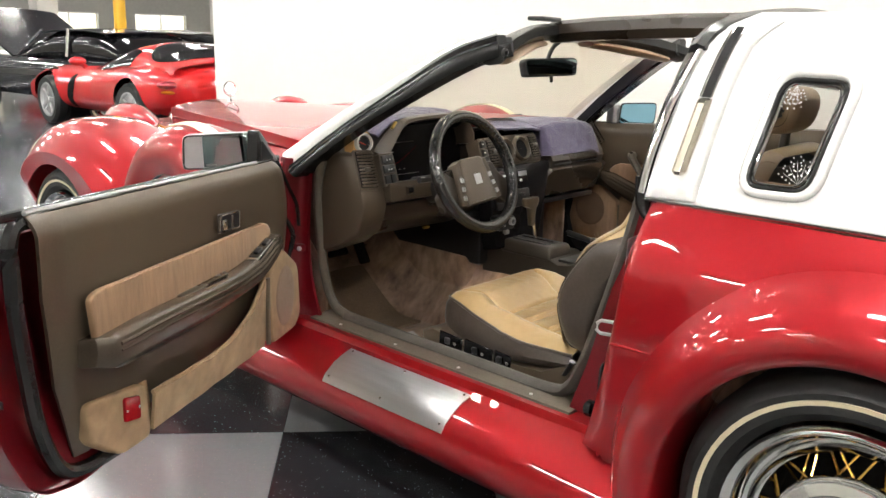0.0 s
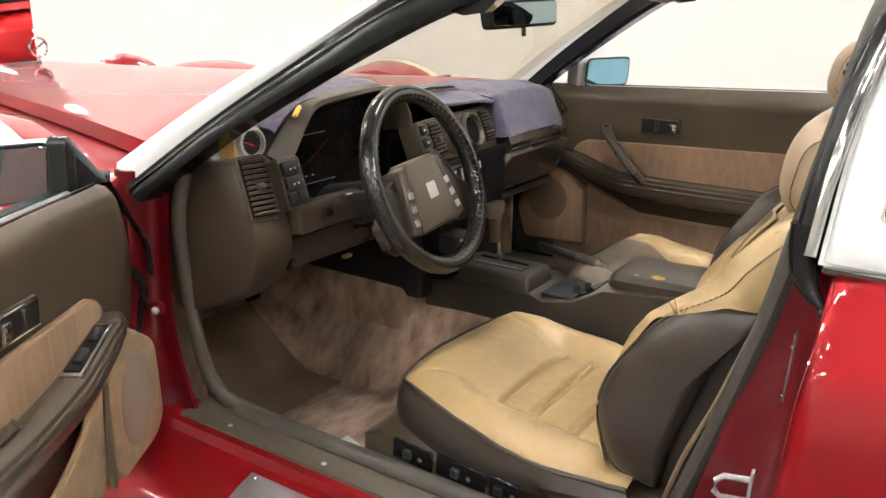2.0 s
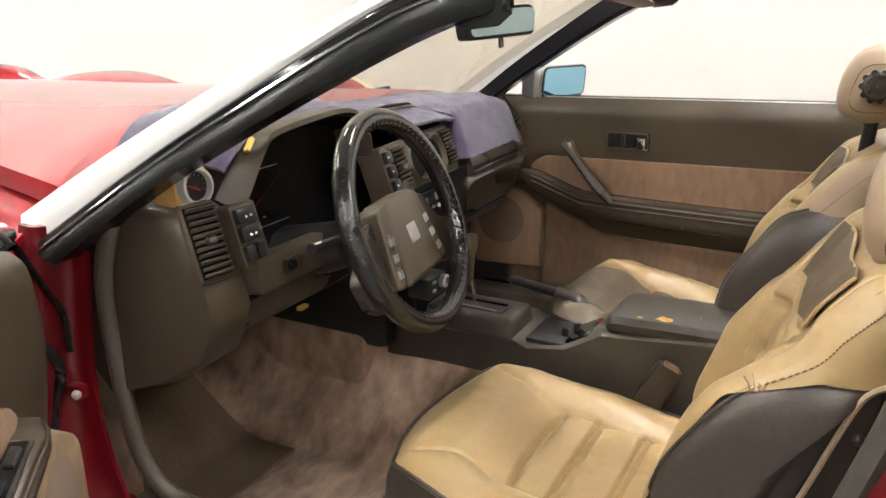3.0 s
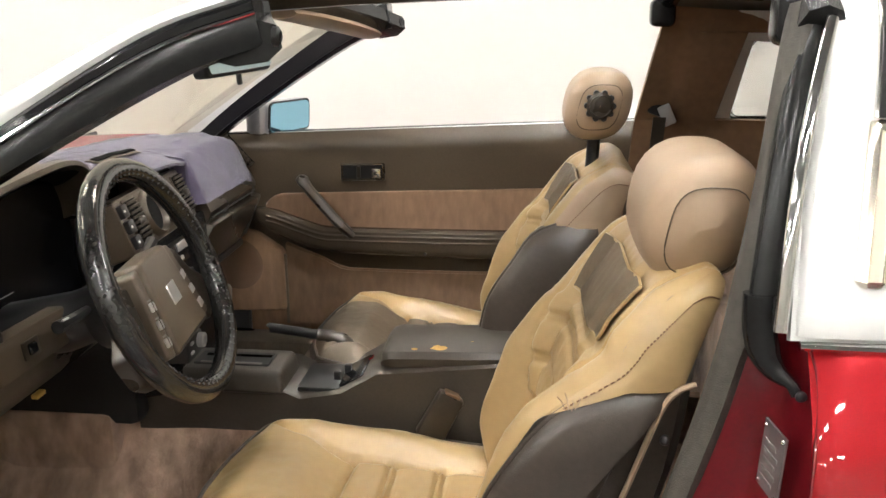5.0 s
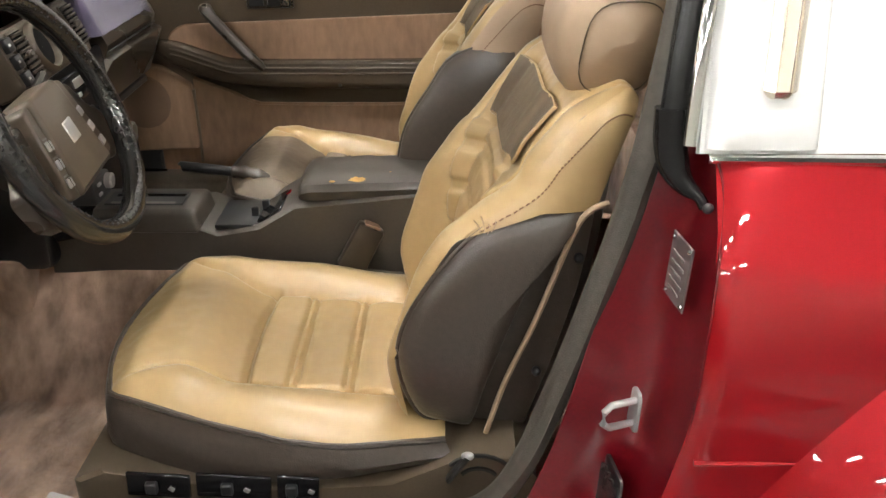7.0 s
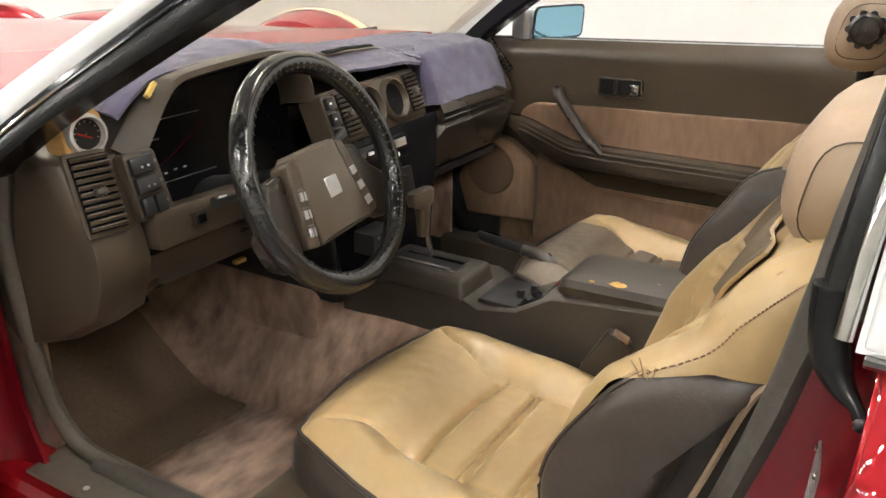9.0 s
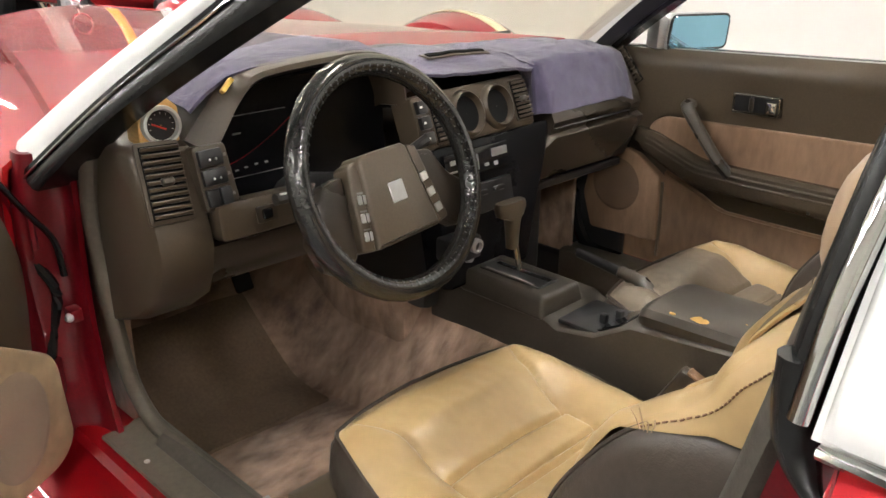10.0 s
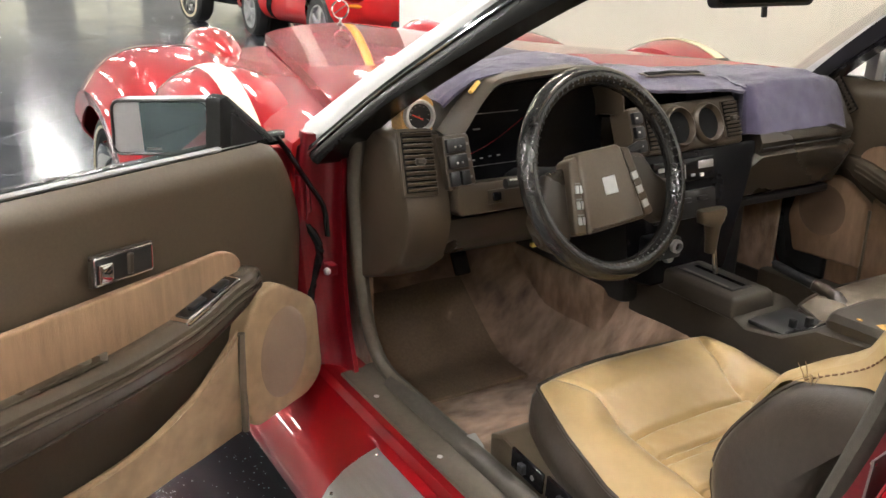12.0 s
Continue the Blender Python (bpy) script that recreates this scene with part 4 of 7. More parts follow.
def roof():
    """Header, middle bar, rear hoop, windscreen, tail."""
    hl = curve([(0.455, 0.175, 1.165), (0.40, 0.30, 1.195), (0.33, 0.48, 1.222), (0.31, YC, 1.230), (0.33, my(0.48), 1.222), (0.40, my(0.30), 1.195), (0.455, my(0.175), 1.165)], 36)
    rings = []
    for p in hl:
        rings.append([p + Vector(d) for d in ((-0.085, 0, -0.022), (-0.055, 0, 0.008), (-0.01, 0, 0.022), (0.012, 0, 0.016), (0.018, 0, -0.010), (0.0, 0, -0.026), (-0.04, 0, -0.032))])
    hd = cp("windscreen_header", loft(rings), "rubber", label="dark windscreen header with rubber seal")
    for y in (0.178, my(0.178)):
        cp("latch_socket", lathe([(0.012, 0), (0.012, 0.006), (0.007, 0.009), (0.006, 0.003)], frame_of((0.462, y, 1.168), (0, 1, 0), (0, 0, 1)), 14), "black", hd, "black round latch socket")
    for y0, y1 in ((0.25, 0.56), (my(0.25), my(0.56))):
        pts = [hl[min(36, max(0, round(36 * (y - 0.175) / (0.99))))] + Vector((-0.03, 0, -0.036)) for y in np.linspace(y0, y1, 9)]
        cp("sun_visor", tube(pts, 0.05, 10, flat=0.28, taper=lambda t: 0.75 + 0.25 * math.sin(math.pi * t)), "tan2", hd, "grey-beige folded sun visor")
    cp("roof_latch", rbox((0.33, 0.52, 1.262), (0.05, 0.20, 0.012), 0.003, 2, Euler((0, 0, radians(22))).to_matrix().to_4x4()), "black", hd, "flat black latch plate on the header")
    # middle bar
    sec = [(-0.075, -0.01), (-0.07, 0.018), (-0.045, 0.03), (0.045, 0.03), (0.07, 0.018), (0.075, -0.01), (0.05, -0.035), (-0.05, -0.035)]
    rings = [[(x, YC + y, z + dz) for y, dz in sec] for x, z in ((0.28, 1.228), (0.45, 1.240), (0.7, 1.250), (0.95, 1.252), (1.12, 1.246))]
    cp("roof_bar", loft(rings), "taupe2", label="dark middle roof bar")
    # rear hoop: white outside, dark lining
    arch = [(0.10, 1.205), (0.17, 1.245), (0.30, 1.270), (0.50, 1.285), (YC, 1.290)]
    arch += [(my(y), z) for y, z in arch[-2::-1]]
    P = curve([(0, y, z) for y, z in arch], 28)
    def hoop(u, v):
        p = P[round(28 * u)]
        tuck = 0.05 * max(0, (abs(2 * u - 1) - 0.72) / 0.28)
        return (1.06 + 1.25 * v, p.y, p.z - 0.02 * v - 0.28 * v * v - 0.01 * (1 - v) - tuck)
    cp("roof_panel", sheet(hoop, 28, 14, 0.012), "white", label="white painted fixed rear roof")
    cp("roof_seal", tube([(1.055, p.y, p.z - 0.022) for p in P], 0.024, 8), "rubber", label="black roof opening seal")
    cp("roof_lining", sheet(lambda u, v: (1.07 + 0.9 * v, P[round(28 * u)].y, P[round(28 * u)].z - 0.04 - 0.03 * v), 28, 3), "black", label="dark roof lining")
    for s in (0, 1):
        y = 0.150 if s == 0 else my(0.150)
        cp("seal_corner", rbox((1.045, y, 1.19), (0.055, 0.05, 0.06), 0.014, 3), "rubber", label="black moulded seal corner")
        cp("latch_socket", lathe([(0.016, 0), (0.016, 0.012), (0.008, 0.016)], frame_of((1.026, y, 1.178), (0, 1, 0), (0, 0, 1)), 12), "black", label="round black latch socket")
    # windscreen
    U0 = curve([(-0.200, -0.050, 0.848), (-0.02, 0.018, 0.968), (0.15, 0.083, 1.076), (0.32, 0.148, 1.163), (0.44, 0.19, 1.185)], 16)
    def ws(u, v):
        p = U0[round(16 * v)] + Vector((0, 0.012, -0.012))
        s = 2 * u - 1
        y = YC + s * (YC - p.y)
        bow = (1 - s * s)
        return (p.x - (0.16 - 0.03 * v) * bow + 0.005, y, p.z + 0.04 * bow * v + 0.01 * bow)
    w = cp("windscreen", sheet(ws, 24, 16), "screen", label="clear laminated windscreen")
    w.visible_shadow = False
    # cowl under the glass, tail behind
    cp("cowl_panel", sheet(lambda u, v: (-0.16 - 0.20 * (1 - (2 * u - 1) ** 2) - 0.26 * v, YC + (2 * u - 1) * (0.66 - 0.16 * v), 0.835 + 0.02 * (1 - (2 * u - 1) ** 2) - 0.02 * v), 16, 4, 0.01), "black", label="black cowl under the windscreen")
    for y in (0.42, 0.98):
        cp("wiper_arm", tube(curve([(-0.40, y, 0.862), (-0.36, y + 0.16, 0.888), (-0.35, y + 0.30, 0.890)], 8), 0.006, 6), "black", label="black wiper arm")
    def tail(u, v):
        a = math.pi * u
        return (2.30 + 0.28 * math.sin(a) * (0.5 + 0.5 * v), YC + (YC + 0.06) * math.cos(a) * 1.0, 0.86 - 0.72 * v)
    cp("tail_panel", sheet(tail, 20, 6, 0.01), "paint", label="deep red tail panel")
    cp("boot_lid", sheet(lambda u, v: (1.95 + 0.5 * u, 0.0 + 1.34 * v, 0.93 - 0.06 * u), 6, 8, 0.01), "paint", label="deep red boot lid")
    cp("rear_window", sheet(lambda u, v: (1.62 + 0.62 * u, 0.22 + 0.90 * v, 1.232 - 0.30 * u), 3, 6, 0.005), "pane", label="sloping smoked rear window")


roof()

# ---- the red car: inside ----
def cabin():
    """Carpeted floor, toe board, tunnel sides, rear bulkhead, trims."""
    # driver's floor, rising to the toe board and to the tunnel
    def fl(y0, y1, flip):
        def f(u, v):
            x = -0.62 + 1.72 * u
            s = v if not flip else 1 - v
            y = y0 + (y1 - y0) * v
            z = 0.205 + 0.02 * math.sin(7 * x) * 0.15
            z += 0.34 * max(0, (-0.22 - x) / 0.40) ** 1.25
            z += (0.27 if flip else 0.21) * smoothc(s, [(0.70, 0.0), (1.0, 1.0)])
            z += 0.05 * max(0, 1 - s / 0.06)
            z += 0.006 * noise.noise((x * 9, y * 9, 1.3))
            return (x, y, z)
        return sheet(f, 60, 24, 0.012)
    cp("carpet", fl(0.085, 0.650, False), "carpet", label="worn mauve-brown cut-pile carpet with pile sheen in its colour")
    cp("carpet", fl(0.735, 1.295, True), "carpet", label="worn mauve-brown cut-pile carpet with pile sheen in its colour")
    # ribbed mat in the driver's footwell
    def mt(u, v):
        x = -0.42 + 0.31 * u
        y = 0.155 + 0.30 * v
        z = 0.217 + 0.34 * max(0, (-0.22 - x) / 0.40) ** 1.25 + 0.006 * noise.noise((x * 9, y * 9, 1.3))
        return (x, y, z + 0.012)
    cp("floor_mat", sheet(mt, 12, 8, 0.008), "floormat", label="worn brown floor mat")
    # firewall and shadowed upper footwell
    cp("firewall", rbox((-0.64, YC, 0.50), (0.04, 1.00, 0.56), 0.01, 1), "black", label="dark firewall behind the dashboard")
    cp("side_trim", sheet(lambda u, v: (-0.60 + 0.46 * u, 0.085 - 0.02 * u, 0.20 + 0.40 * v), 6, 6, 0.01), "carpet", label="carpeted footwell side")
    # pedals
    for nm, x, y, z, w, h, rx in (("brake_pedal", -0.440, 0.345, 0.445, 0.090, 0.055, 35), ("accelerator_pedal", -0.430, 0.455, 0.425, 0.045, 0.105, 30)):
        pd = cp(nm, rbox((x, y, z), (0.016, w, h), 0.006, 2, Euler((0, radians(-rx), 0)).to_matrix().to_4x4()), "rubber", label="black ribbed pedal")
        cp("pedal_arm", tube([(x - 0.01, y, z), (x - 0.09, y, z + 0.22)], 0.009, 6), "black", pd)
        for k in range(3):
            cp("rib", rbox((x + 0.010, y, z - 0.02 + 0.02 * k), (0.006, w * 0.85, 0.006), 0.002, 1, Euler((0, radians(-rx), 0)).to_matrix().to_4x4()), "rubber", pd)
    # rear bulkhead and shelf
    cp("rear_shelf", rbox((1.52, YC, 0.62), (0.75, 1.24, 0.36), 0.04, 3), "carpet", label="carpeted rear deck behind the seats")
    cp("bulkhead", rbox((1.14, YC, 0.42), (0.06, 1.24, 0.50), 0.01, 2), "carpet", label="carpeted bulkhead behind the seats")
    # brown quarter trim on the passenger side (and its twin)
    def trim(sd):
        yq = lambda z: 0.036 + ysail(max(z, 0.9))
        fx = lambda z: lerpc(z, [(0.80, 1.00), (0.95, 1.01), (1.21, 1.055)])
        wl = lambda z: lerpc(z, [(0.945, 1.196), (1.152, 1.238)])
        wr = lambda z: lerpc(z, [(0.945, 1.340), (1.152, 1.374)])
        def xs(a, b, z0, z1, bm):
            return sheet(lambda u, v: sd(((1 - u) * a(z0 + (z1 - z0) * v) + u * b(z0 + (z1 - z0) * v), yq(z0 + (z1 - z0) * v) - 0.012 * math.sin(math.pi * min(1, u * 2)) * 0.5, z0 + (z1 - z0) * v)), 8, 5, 0.01, bm)
        bm = xs(fx, lambda z: 1.7, 0.78, 0.945, None)
        bm = xs(fx, wl, 0.945, 1.152, bm)
        bm = xs(wr, lambda z: 1.7, 0.945, 1.152, bm)
        bm = xs(fx, lambda z: 1.7, 1.152, 1.235, bm)
        t = cp("quarter_trim", bm, "orange", label="brown quarter trim with a seat belt outlet")
        c = sd((1.075, 0.045, 0.985))
        cp("belt_guide", rbox(c, (0.06, 0.02, 0.075), 0.008, 2, Euler((0, radians(20), 0)).to_matrix().to_4x4()), "black", t)
        cp("belt_tongue", rbox(sd((1.082, 0.065, 0.955)), (0.030, 0.012, 0.05), 0.004, 2, Euler((0, radians(-25), 0)).to_matrix().to_4x4()), "silver", t, "steel belt tongue")
        cp("belt", sheet(lambda u, v: sd((1.050 + 0.030 * u - 0.02 * v, 0.068 + 0.012 * v, 0.95 - 0.30 * v)), 2, 6, 0.003), "taupe2", t, "dark seat belt webbing")
    both(trim)
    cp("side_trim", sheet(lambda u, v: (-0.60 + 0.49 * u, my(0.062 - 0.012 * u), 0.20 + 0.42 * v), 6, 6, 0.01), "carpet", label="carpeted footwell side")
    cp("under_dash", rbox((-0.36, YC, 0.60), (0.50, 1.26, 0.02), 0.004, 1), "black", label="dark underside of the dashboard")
    # added box, blocks light crossing from the open door to the passenger footwell
    cp("footwell_light_block", rbox((-0.27, YC + 0.04, 0.53), (0.62, 0.24, 0.20), 0.02, 2), "black", label="dark box added under the dashboard to block light")
    # added black box where the passenger footwell lies in shade
    cp("footwell_shade_box", rbox((-0.29, 0.925, 0.505), (0.58, 0.18, 0.24), 0.02, 2), "black", label="dark box added for the shade in the passenger footwell")
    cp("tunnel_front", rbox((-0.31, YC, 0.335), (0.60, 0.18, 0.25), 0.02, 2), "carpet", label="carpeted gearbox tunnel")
    # further plate added to keep the passenger toe area in shade
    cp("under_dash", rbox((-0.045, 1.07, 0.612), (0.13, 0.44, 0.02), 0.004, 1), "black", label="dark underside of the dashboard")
    cp("door_opening_trim", tube(curve([(0.02, my(0.012), 0.335), (-0.09, my(0.012), 0.350), (-0.140, my(0.012), 0.46), (-0.135, my(0.012), 0.60), (-0.10, my(0.010), 0.72)], 18), 0.018, 8), "rubber", label="dark trim round the door opening")
    cp("door_shut_panel", rbox((-0.17, my(-0.005), 0.52), (0.36, 0.03, 0.66), 0.01), "black", label="dark front shut panel")
    # added black box, stops light leaking in at the passenger sill
    cp("sill_filler", rbox((-0.15, 1.312, 0.265), (0.62, 0.10, 0.13), 0.01, 1), "black", label="dark filler box closing a light gap at the sill")
    # passenger sill
    cp("sill_trim", rbox((0.36, my(0.04), 0.30), (0.98, 0.10, 0.10), 0.015, 2), "sill", label="grey-brown plastic sill trim")


cabin()


def slats(parent, m, w, h, n, tilt, knob=True):
    """A louvred outlet in local x, y, facing local +z."""
    # flat black plate for the shade between and behind the slats
    box = cp("slat_shade", slab([(-w / 2, -h / 2), (w / 2, -h / 2), (w / 2, h / 2), (-w / 2, h / 2)], 0.002, m @ pose(0, 0, -0.0055), 0), "deepblack", parent)
    for k in range(n):
        y = -h / 2 + h * (k + 0.5) / n
        cp("slat", rbox((0, 0, 0), (w, h / n * 0.62, 0.003), 0.001, 1, m @ pose(0, y, 0.0, tilt, 0, 0)), "dash", parent)
    if knob:
        cp("slat_knob", rbox((0, 0, 0), (0.020, 0.012, 0.010), 0.003, 1, m @ pose(0, 0, 0.003)), "greyplastic", parent, "grey louvre tab")


def dashboard():
    # lower body across the car
    prof = [(-0.30, 0.62), (-0.30, 0.85), (-0.20, 0.880), (-0.11, 0.880), (-0.085, 0.85), (-0.075, 0.78), (-0.07, 0.70), (-0.09, 0.63), (-0.16, 0.58)]
    rings = [[(x, y, z) for x, z in prof] for y in (0.115, 0.35, 0.7, 1.0, 1.225)]
    db = cp("dashboard", loft(rings), "taupe2", label="dark taupe moulded dashboard")
    # driver's outer end with the side outlet
    prof = [(-0.20, 0.585), (-0.20, 0.885), (-0.10, 0.878), (-0.04, 0.866), (0.008, 0.868), (0.024, 0.862), (0.068, 0.744), (0.074, 0.712), (0.064, 0.672), (0.045, 0.630), (-0.02, 0.585), (-0.10, 0.556), (-0.15, 0.535)]
    rings = []
    for y, k in ((0.028, 0.90), (0.034, 0.97), (0.045, 1.0), (0.080, 1.0), (0.112, 1.0), (0.118, 1.0)):
        rings.append([((x + 0.10) * k - 0.10, y, (z - 0.70) * (0.5 + 0.5 * k) + 0.70) for x, z in prof])
    end = cp("dash_end", loft(rings), "dash", db, "taupe dashboard end")
    m = frame_of((0.040, 0.066, 0.819), (0.03, 1, -0.05), (-0.38, -0.11, 1))
    fr = cp("side_vent", slab(rounded([(-0.036, -0.061), (0.035, -0.061), (0.033, 0.061), (-0.036, 0.061)], 0.006), 0.006, m @ pose(0, 0, -0.002), 0.002), "dash", db, "taupe louvred outlet")
    slats(fr, m @ pose(0, 0, 0.010), 0.060, 0.108, 11, 30)
    # switch pod beside the cluster
    m = frame_of((0.067, 0.137, 0.819), (0.10, 1, 0.06), (-0.28, -0.08, 1)) @ Matrix.Diagonal((0.84, 0.96, 1, 1))
    sp = cp("switch_pod", slab(rounded([(-0.034, -0.052), (0.034, -0.050), (0.030, 0.050), (-0.034, 0.052)], 0.008), 0.055, m @ pose(0, 0, -0.055), 0.004), "dash", db, "taupe switch pod")
    for k, (y, h) in enumerate(((0.031, 0.026), (0.001, 0.026), (-0.031, 0.028))):
        sw = cp("switch", rbox((0, 0, 0), (0.045 if k < 2 else 0.022, h, 0.012), 0.003, 2, m @ pose(-0.006 if k < 2 else -0.018, y, 0.004)), "black", sp, "glossy black rocker switch")
        if k == 2:
            cp("switch", rbox((0, 0, 0), (0.021, h, 0.014), 0.003, 2, m @ pose(0.006, y, 0.005)), "black", sp)
        else:
            for s in (-1, 1):
                cp("symbol", ball(m @ Vector((-0.004 + 0.006 * s, y - 0.003, 0.0105)), (0.002, 0.002, 0.002), None, 8), "whitebar", sw)
        cp("print_bar", slab([(0.0215, y - 0.0025), (0.0265, y - 0.0025), (0.0265, y + 0.0025), (0.0215, y + 0.0025)], 0.0006, m, 0), "greybar", sp)
    # instrument binnacle: sloping hood, left cheek, smoked face
    hood = [(0.044, 0.140, 0.850), (0.047, 0.164, 0.886), (0.046, 0.194, 0.926), (0.042, 0.227, 0.952), (0.038, 0.275, 0.960), (0.030, 0.38, 0.964), (0.024, 0.470, 0.963), (0.028, 0.520, 0.948), (0.036, 0.544, 0.905), (0.040, 0.548, 0.872)]
    hp = curve(hood, 36)
    rings = []
    for i, p in enumerate(hp):
        nrm = Vector((0, p.y - 0.33, (p.z - 0.72) * 1.2)).normalized()
        wide = lerpc(p.y, [(0.140, 0.030), (0.19, 0.024), (0.235, 0.006), (0.51, 0.002)])
        rings.append([p + Vector((-0.20, 0, -0.05)) - nrm * 0.03, p + Vector((-0.18, 0, -0.035)) + nrm * wide, p + Vector((-0.026, 0, 0)) + nrm * wide, p + nrm * 0.001, p + Vector((0.004, 0, 0)) - nrm * 0.007, p + Vector((-0.006, 0, 0)) - nrm * 0.014, p + Vector((-0.05, 0, 0)) - nrm * 0.020])
    bn = cp("instrument_hood", loft(rings), "dash", db, "taupe instrument hood")
    # throat between the hood and the instruments, its shade put in as black
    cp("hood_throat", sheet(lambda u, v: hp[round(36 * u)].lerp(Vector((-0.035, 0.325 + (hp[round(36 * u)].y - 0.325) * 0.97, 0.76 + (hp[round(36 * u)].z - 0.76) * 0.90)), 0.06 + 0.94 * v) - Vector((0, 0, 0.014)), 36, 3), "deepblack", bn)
    fc = cp("instrument_panel", sheet(lambda u, v: (-0.020 - 0.015 * v, 0.150 + 0.400 * u, 0.705 + 0.242 * v - 0.05 * v * max(0, 1 - u * 5)), 8, 8, 0.01), "smoked", db, "smoked black digital instrument panel")
    def facep(y, v):
        return Vector((-0.020 - 0.015 * v + 0.003, y, 0.742 + 0.205 * v + 0.003))
    for y0, y1, v, m_ in ((0.185, 0.205, 0.22, "greybar"), (0.222, 0.228, 0.23, "greybar"), (0.24, 0.246, 0.24, "greybar"), (0.26, 0.266, 0.25, "greybar"), (0.28, 0.286, 0.25, "greybar"),
                          (0.225, 0.240, 0.52, "greybar"), (0.18, 0.33, 0.66, "greybar"), (0.20, 0.35, 0.17, "greybar")):
        a, b = facep(y0, v), facep(y1, v)
        cp("print_bar", tube([a, b], 0.0016 if y1 - y0 < 0.05 else 0.0007, 4), m_, fc)
    cp("gauge_arc", tube([facep(0.20 + 0.14 * t, 0.28 + 0.30 * t ** 1.5) for t in np.linspace(0, 1, 9)], 0.0006, 4), "redlens", fc)
    # lower ledge with the dimmer, column shroud, knee panel
    m = frame_of((0.092, 0.250, 0.753), (0.02, 1, 0.01), (-0.14, 0, 1))
    lp = cp("lower_ledge", slab(rounded([(-0.128, -0.030), (0.20, -0.030), (0.20, 0.022), (-0.128, 0.030)], 0.012), 0.030, m @ pose(0, 0, -0.030), 0.006), "dash", db, "taupe panel below the instruments")
    cp("dimmer_bezel", slab(rounded([(-0.020, -0.014), (0.016, -0.014), (0.016, 0.012), (-0.020, 0.012)], 0.003), 0.003, m @ pose(-0.045, 0, 0), 0.001), "taupe2", lp)
    cp("dimmer_knob", rbox((0, 0, 0), (0.018, 0.016, 0.006), 0.002, 1, m @ pose(-0.047, -0.001, 0.004)), "gloss", lp, "black dimmer switch")
    cp("knee_panel", sheet(lambda u, v: (0.056 - 0.006 * u - 0.05 * v - 0.17 * v ** 3, 0.112 + 0.465 * u, 0.714 - 0.140 * v - 0.01 * v * u), 10, 8, 0.012), "taupe2", db, "dark knee panel")
    cp("hood_release", rbox((-0.03, 0.395, 0.588), (0.012, 0.026, 0.008), 0.002), "tag", db, "small pale yellow release tab")
    # shroud coloured black instead of taupe, for the shade below the instruments
    sh = cp("column_shroud", loft([[Vector((x, 0.335 + w * math.cos(a), z + h * math.sin(a))) for a in [2 * math.pi * k / 14 for k in range(14)]] for x, w, h, z in ((-0.05, 0.050, 0.045, 0.715), (0.08, 0.050, 0.046, 0.742), (0.14, 0.046, 0.044, 0.766), (0.165, 0.042, 0.042, 0.778))]), "black", db, "steering column shroud")
    cp("stalk", tube(curve([(0.13, 0.29, 0.778), (0.145, 0.23, 0.788), (0.145, 0.185, 0.790)], 8), 0.008, 8, taper=lambda t: 0.8 + 0.4 * t), "black", sh, "black control stalk")
    cp("stalk", tube(curve([(0.13, 0.38, 0.778), (0.145, 0.45, 0.812), (0.14, 0.50, 0.826)], 8), 0.008, 8, taper=lambda t: 0.8 + 0.4 * t), "black", sh, "black control stalk")
    cp("print_bar", tube([(0.150, 0.205, 0.797), (0.150, 0.190, 0.798)], 0.002, 4), "whitebar", sh)
    # centre: switch pods and outlets, two gauge wells, outlet
    m = frame_of((0.054, 0.735, 0.832), (-0.07, 1, 0.0), (-0.40, 0, 1))
    cpn = cp("centre_panel", slab(rounded([(-0.185, -0.052), (0.155, -0.058), (0.155, 0.050), (-0.185, 0.050)], 0.012), 0.05, m @ pose(0, 0, -0.05), 0.006), "dash", db, "taupe centre fascia")
    for x in (-0.050, 0.043):
        cp("gauge_well", lathe([(0.034, 0.0015), (0.037, 0.010), (0.0395, 0.013), (0.043, 0.011), (0.047, 0.003), (0.047, -0.002)], m @ pose(x, -0.004, 0), 32), "dash", cpn, "round gauge well")
        # black disc in place of a deep well's shade
        cp("gauge_face", lathe([(0.001, 0.0012), (0.036, 0.0012), (0.036, 0.0), (0.001, 0.0)], m @ pose(x, -0.004, 0), 24), "deepblack", cpn, "black disc for the shade deep in the gauge well")
    sv = cp("centre_vent", slab(rounded([(-0.026, -0.042), (0.026, -0.042), (0.026, 0.042), (-0.026, 0.042)], 0.004), 0.004, m @ pose(0.122, -0.002, -0.001), 0.002), "dash", cpn)
    slats(sv, m @ pose(0.122, -0.002, 0.008), 0.046, 0.078, 9, 30)
    sv = cp("centre_vent", slab(rounded([(-0.026, -0.046), (0.026, -0.046), (0.026, 0.046), (-0.026, 0.046)], 0.004), 0.004, m @ pose(-0.125, -0.002, -0.001), 0.002), "dash", cpn)
    slats(sv, m @ pose(-0.125, -0.002, 0.008), 0.046, 0.082, 9, 30)
    # right switch pod beside the cluster
    m2 = frame_of((0.070, 0.562, 0.830), (-0.10, 1, 0), (-0.38, 0, 1))
    rp = cp("switch_pod", slab(rounded([(-0.020, -0.050), (0.016, -0.050), (0.016, 0.050), (-0.018, 0.050)], 0.006), 0.05, m2 @ pose(0, 0, -0.05), 0.004), "dash", db, "taupe switch pod")
    for k in range(3):
        cp("switch", rbox((0, 0, 0), (0.026, 0.024, 0.012), 0.003, 2, m2 @ pose(0, 0.030 - 0.029 * k, 0.004)), "black", rp)
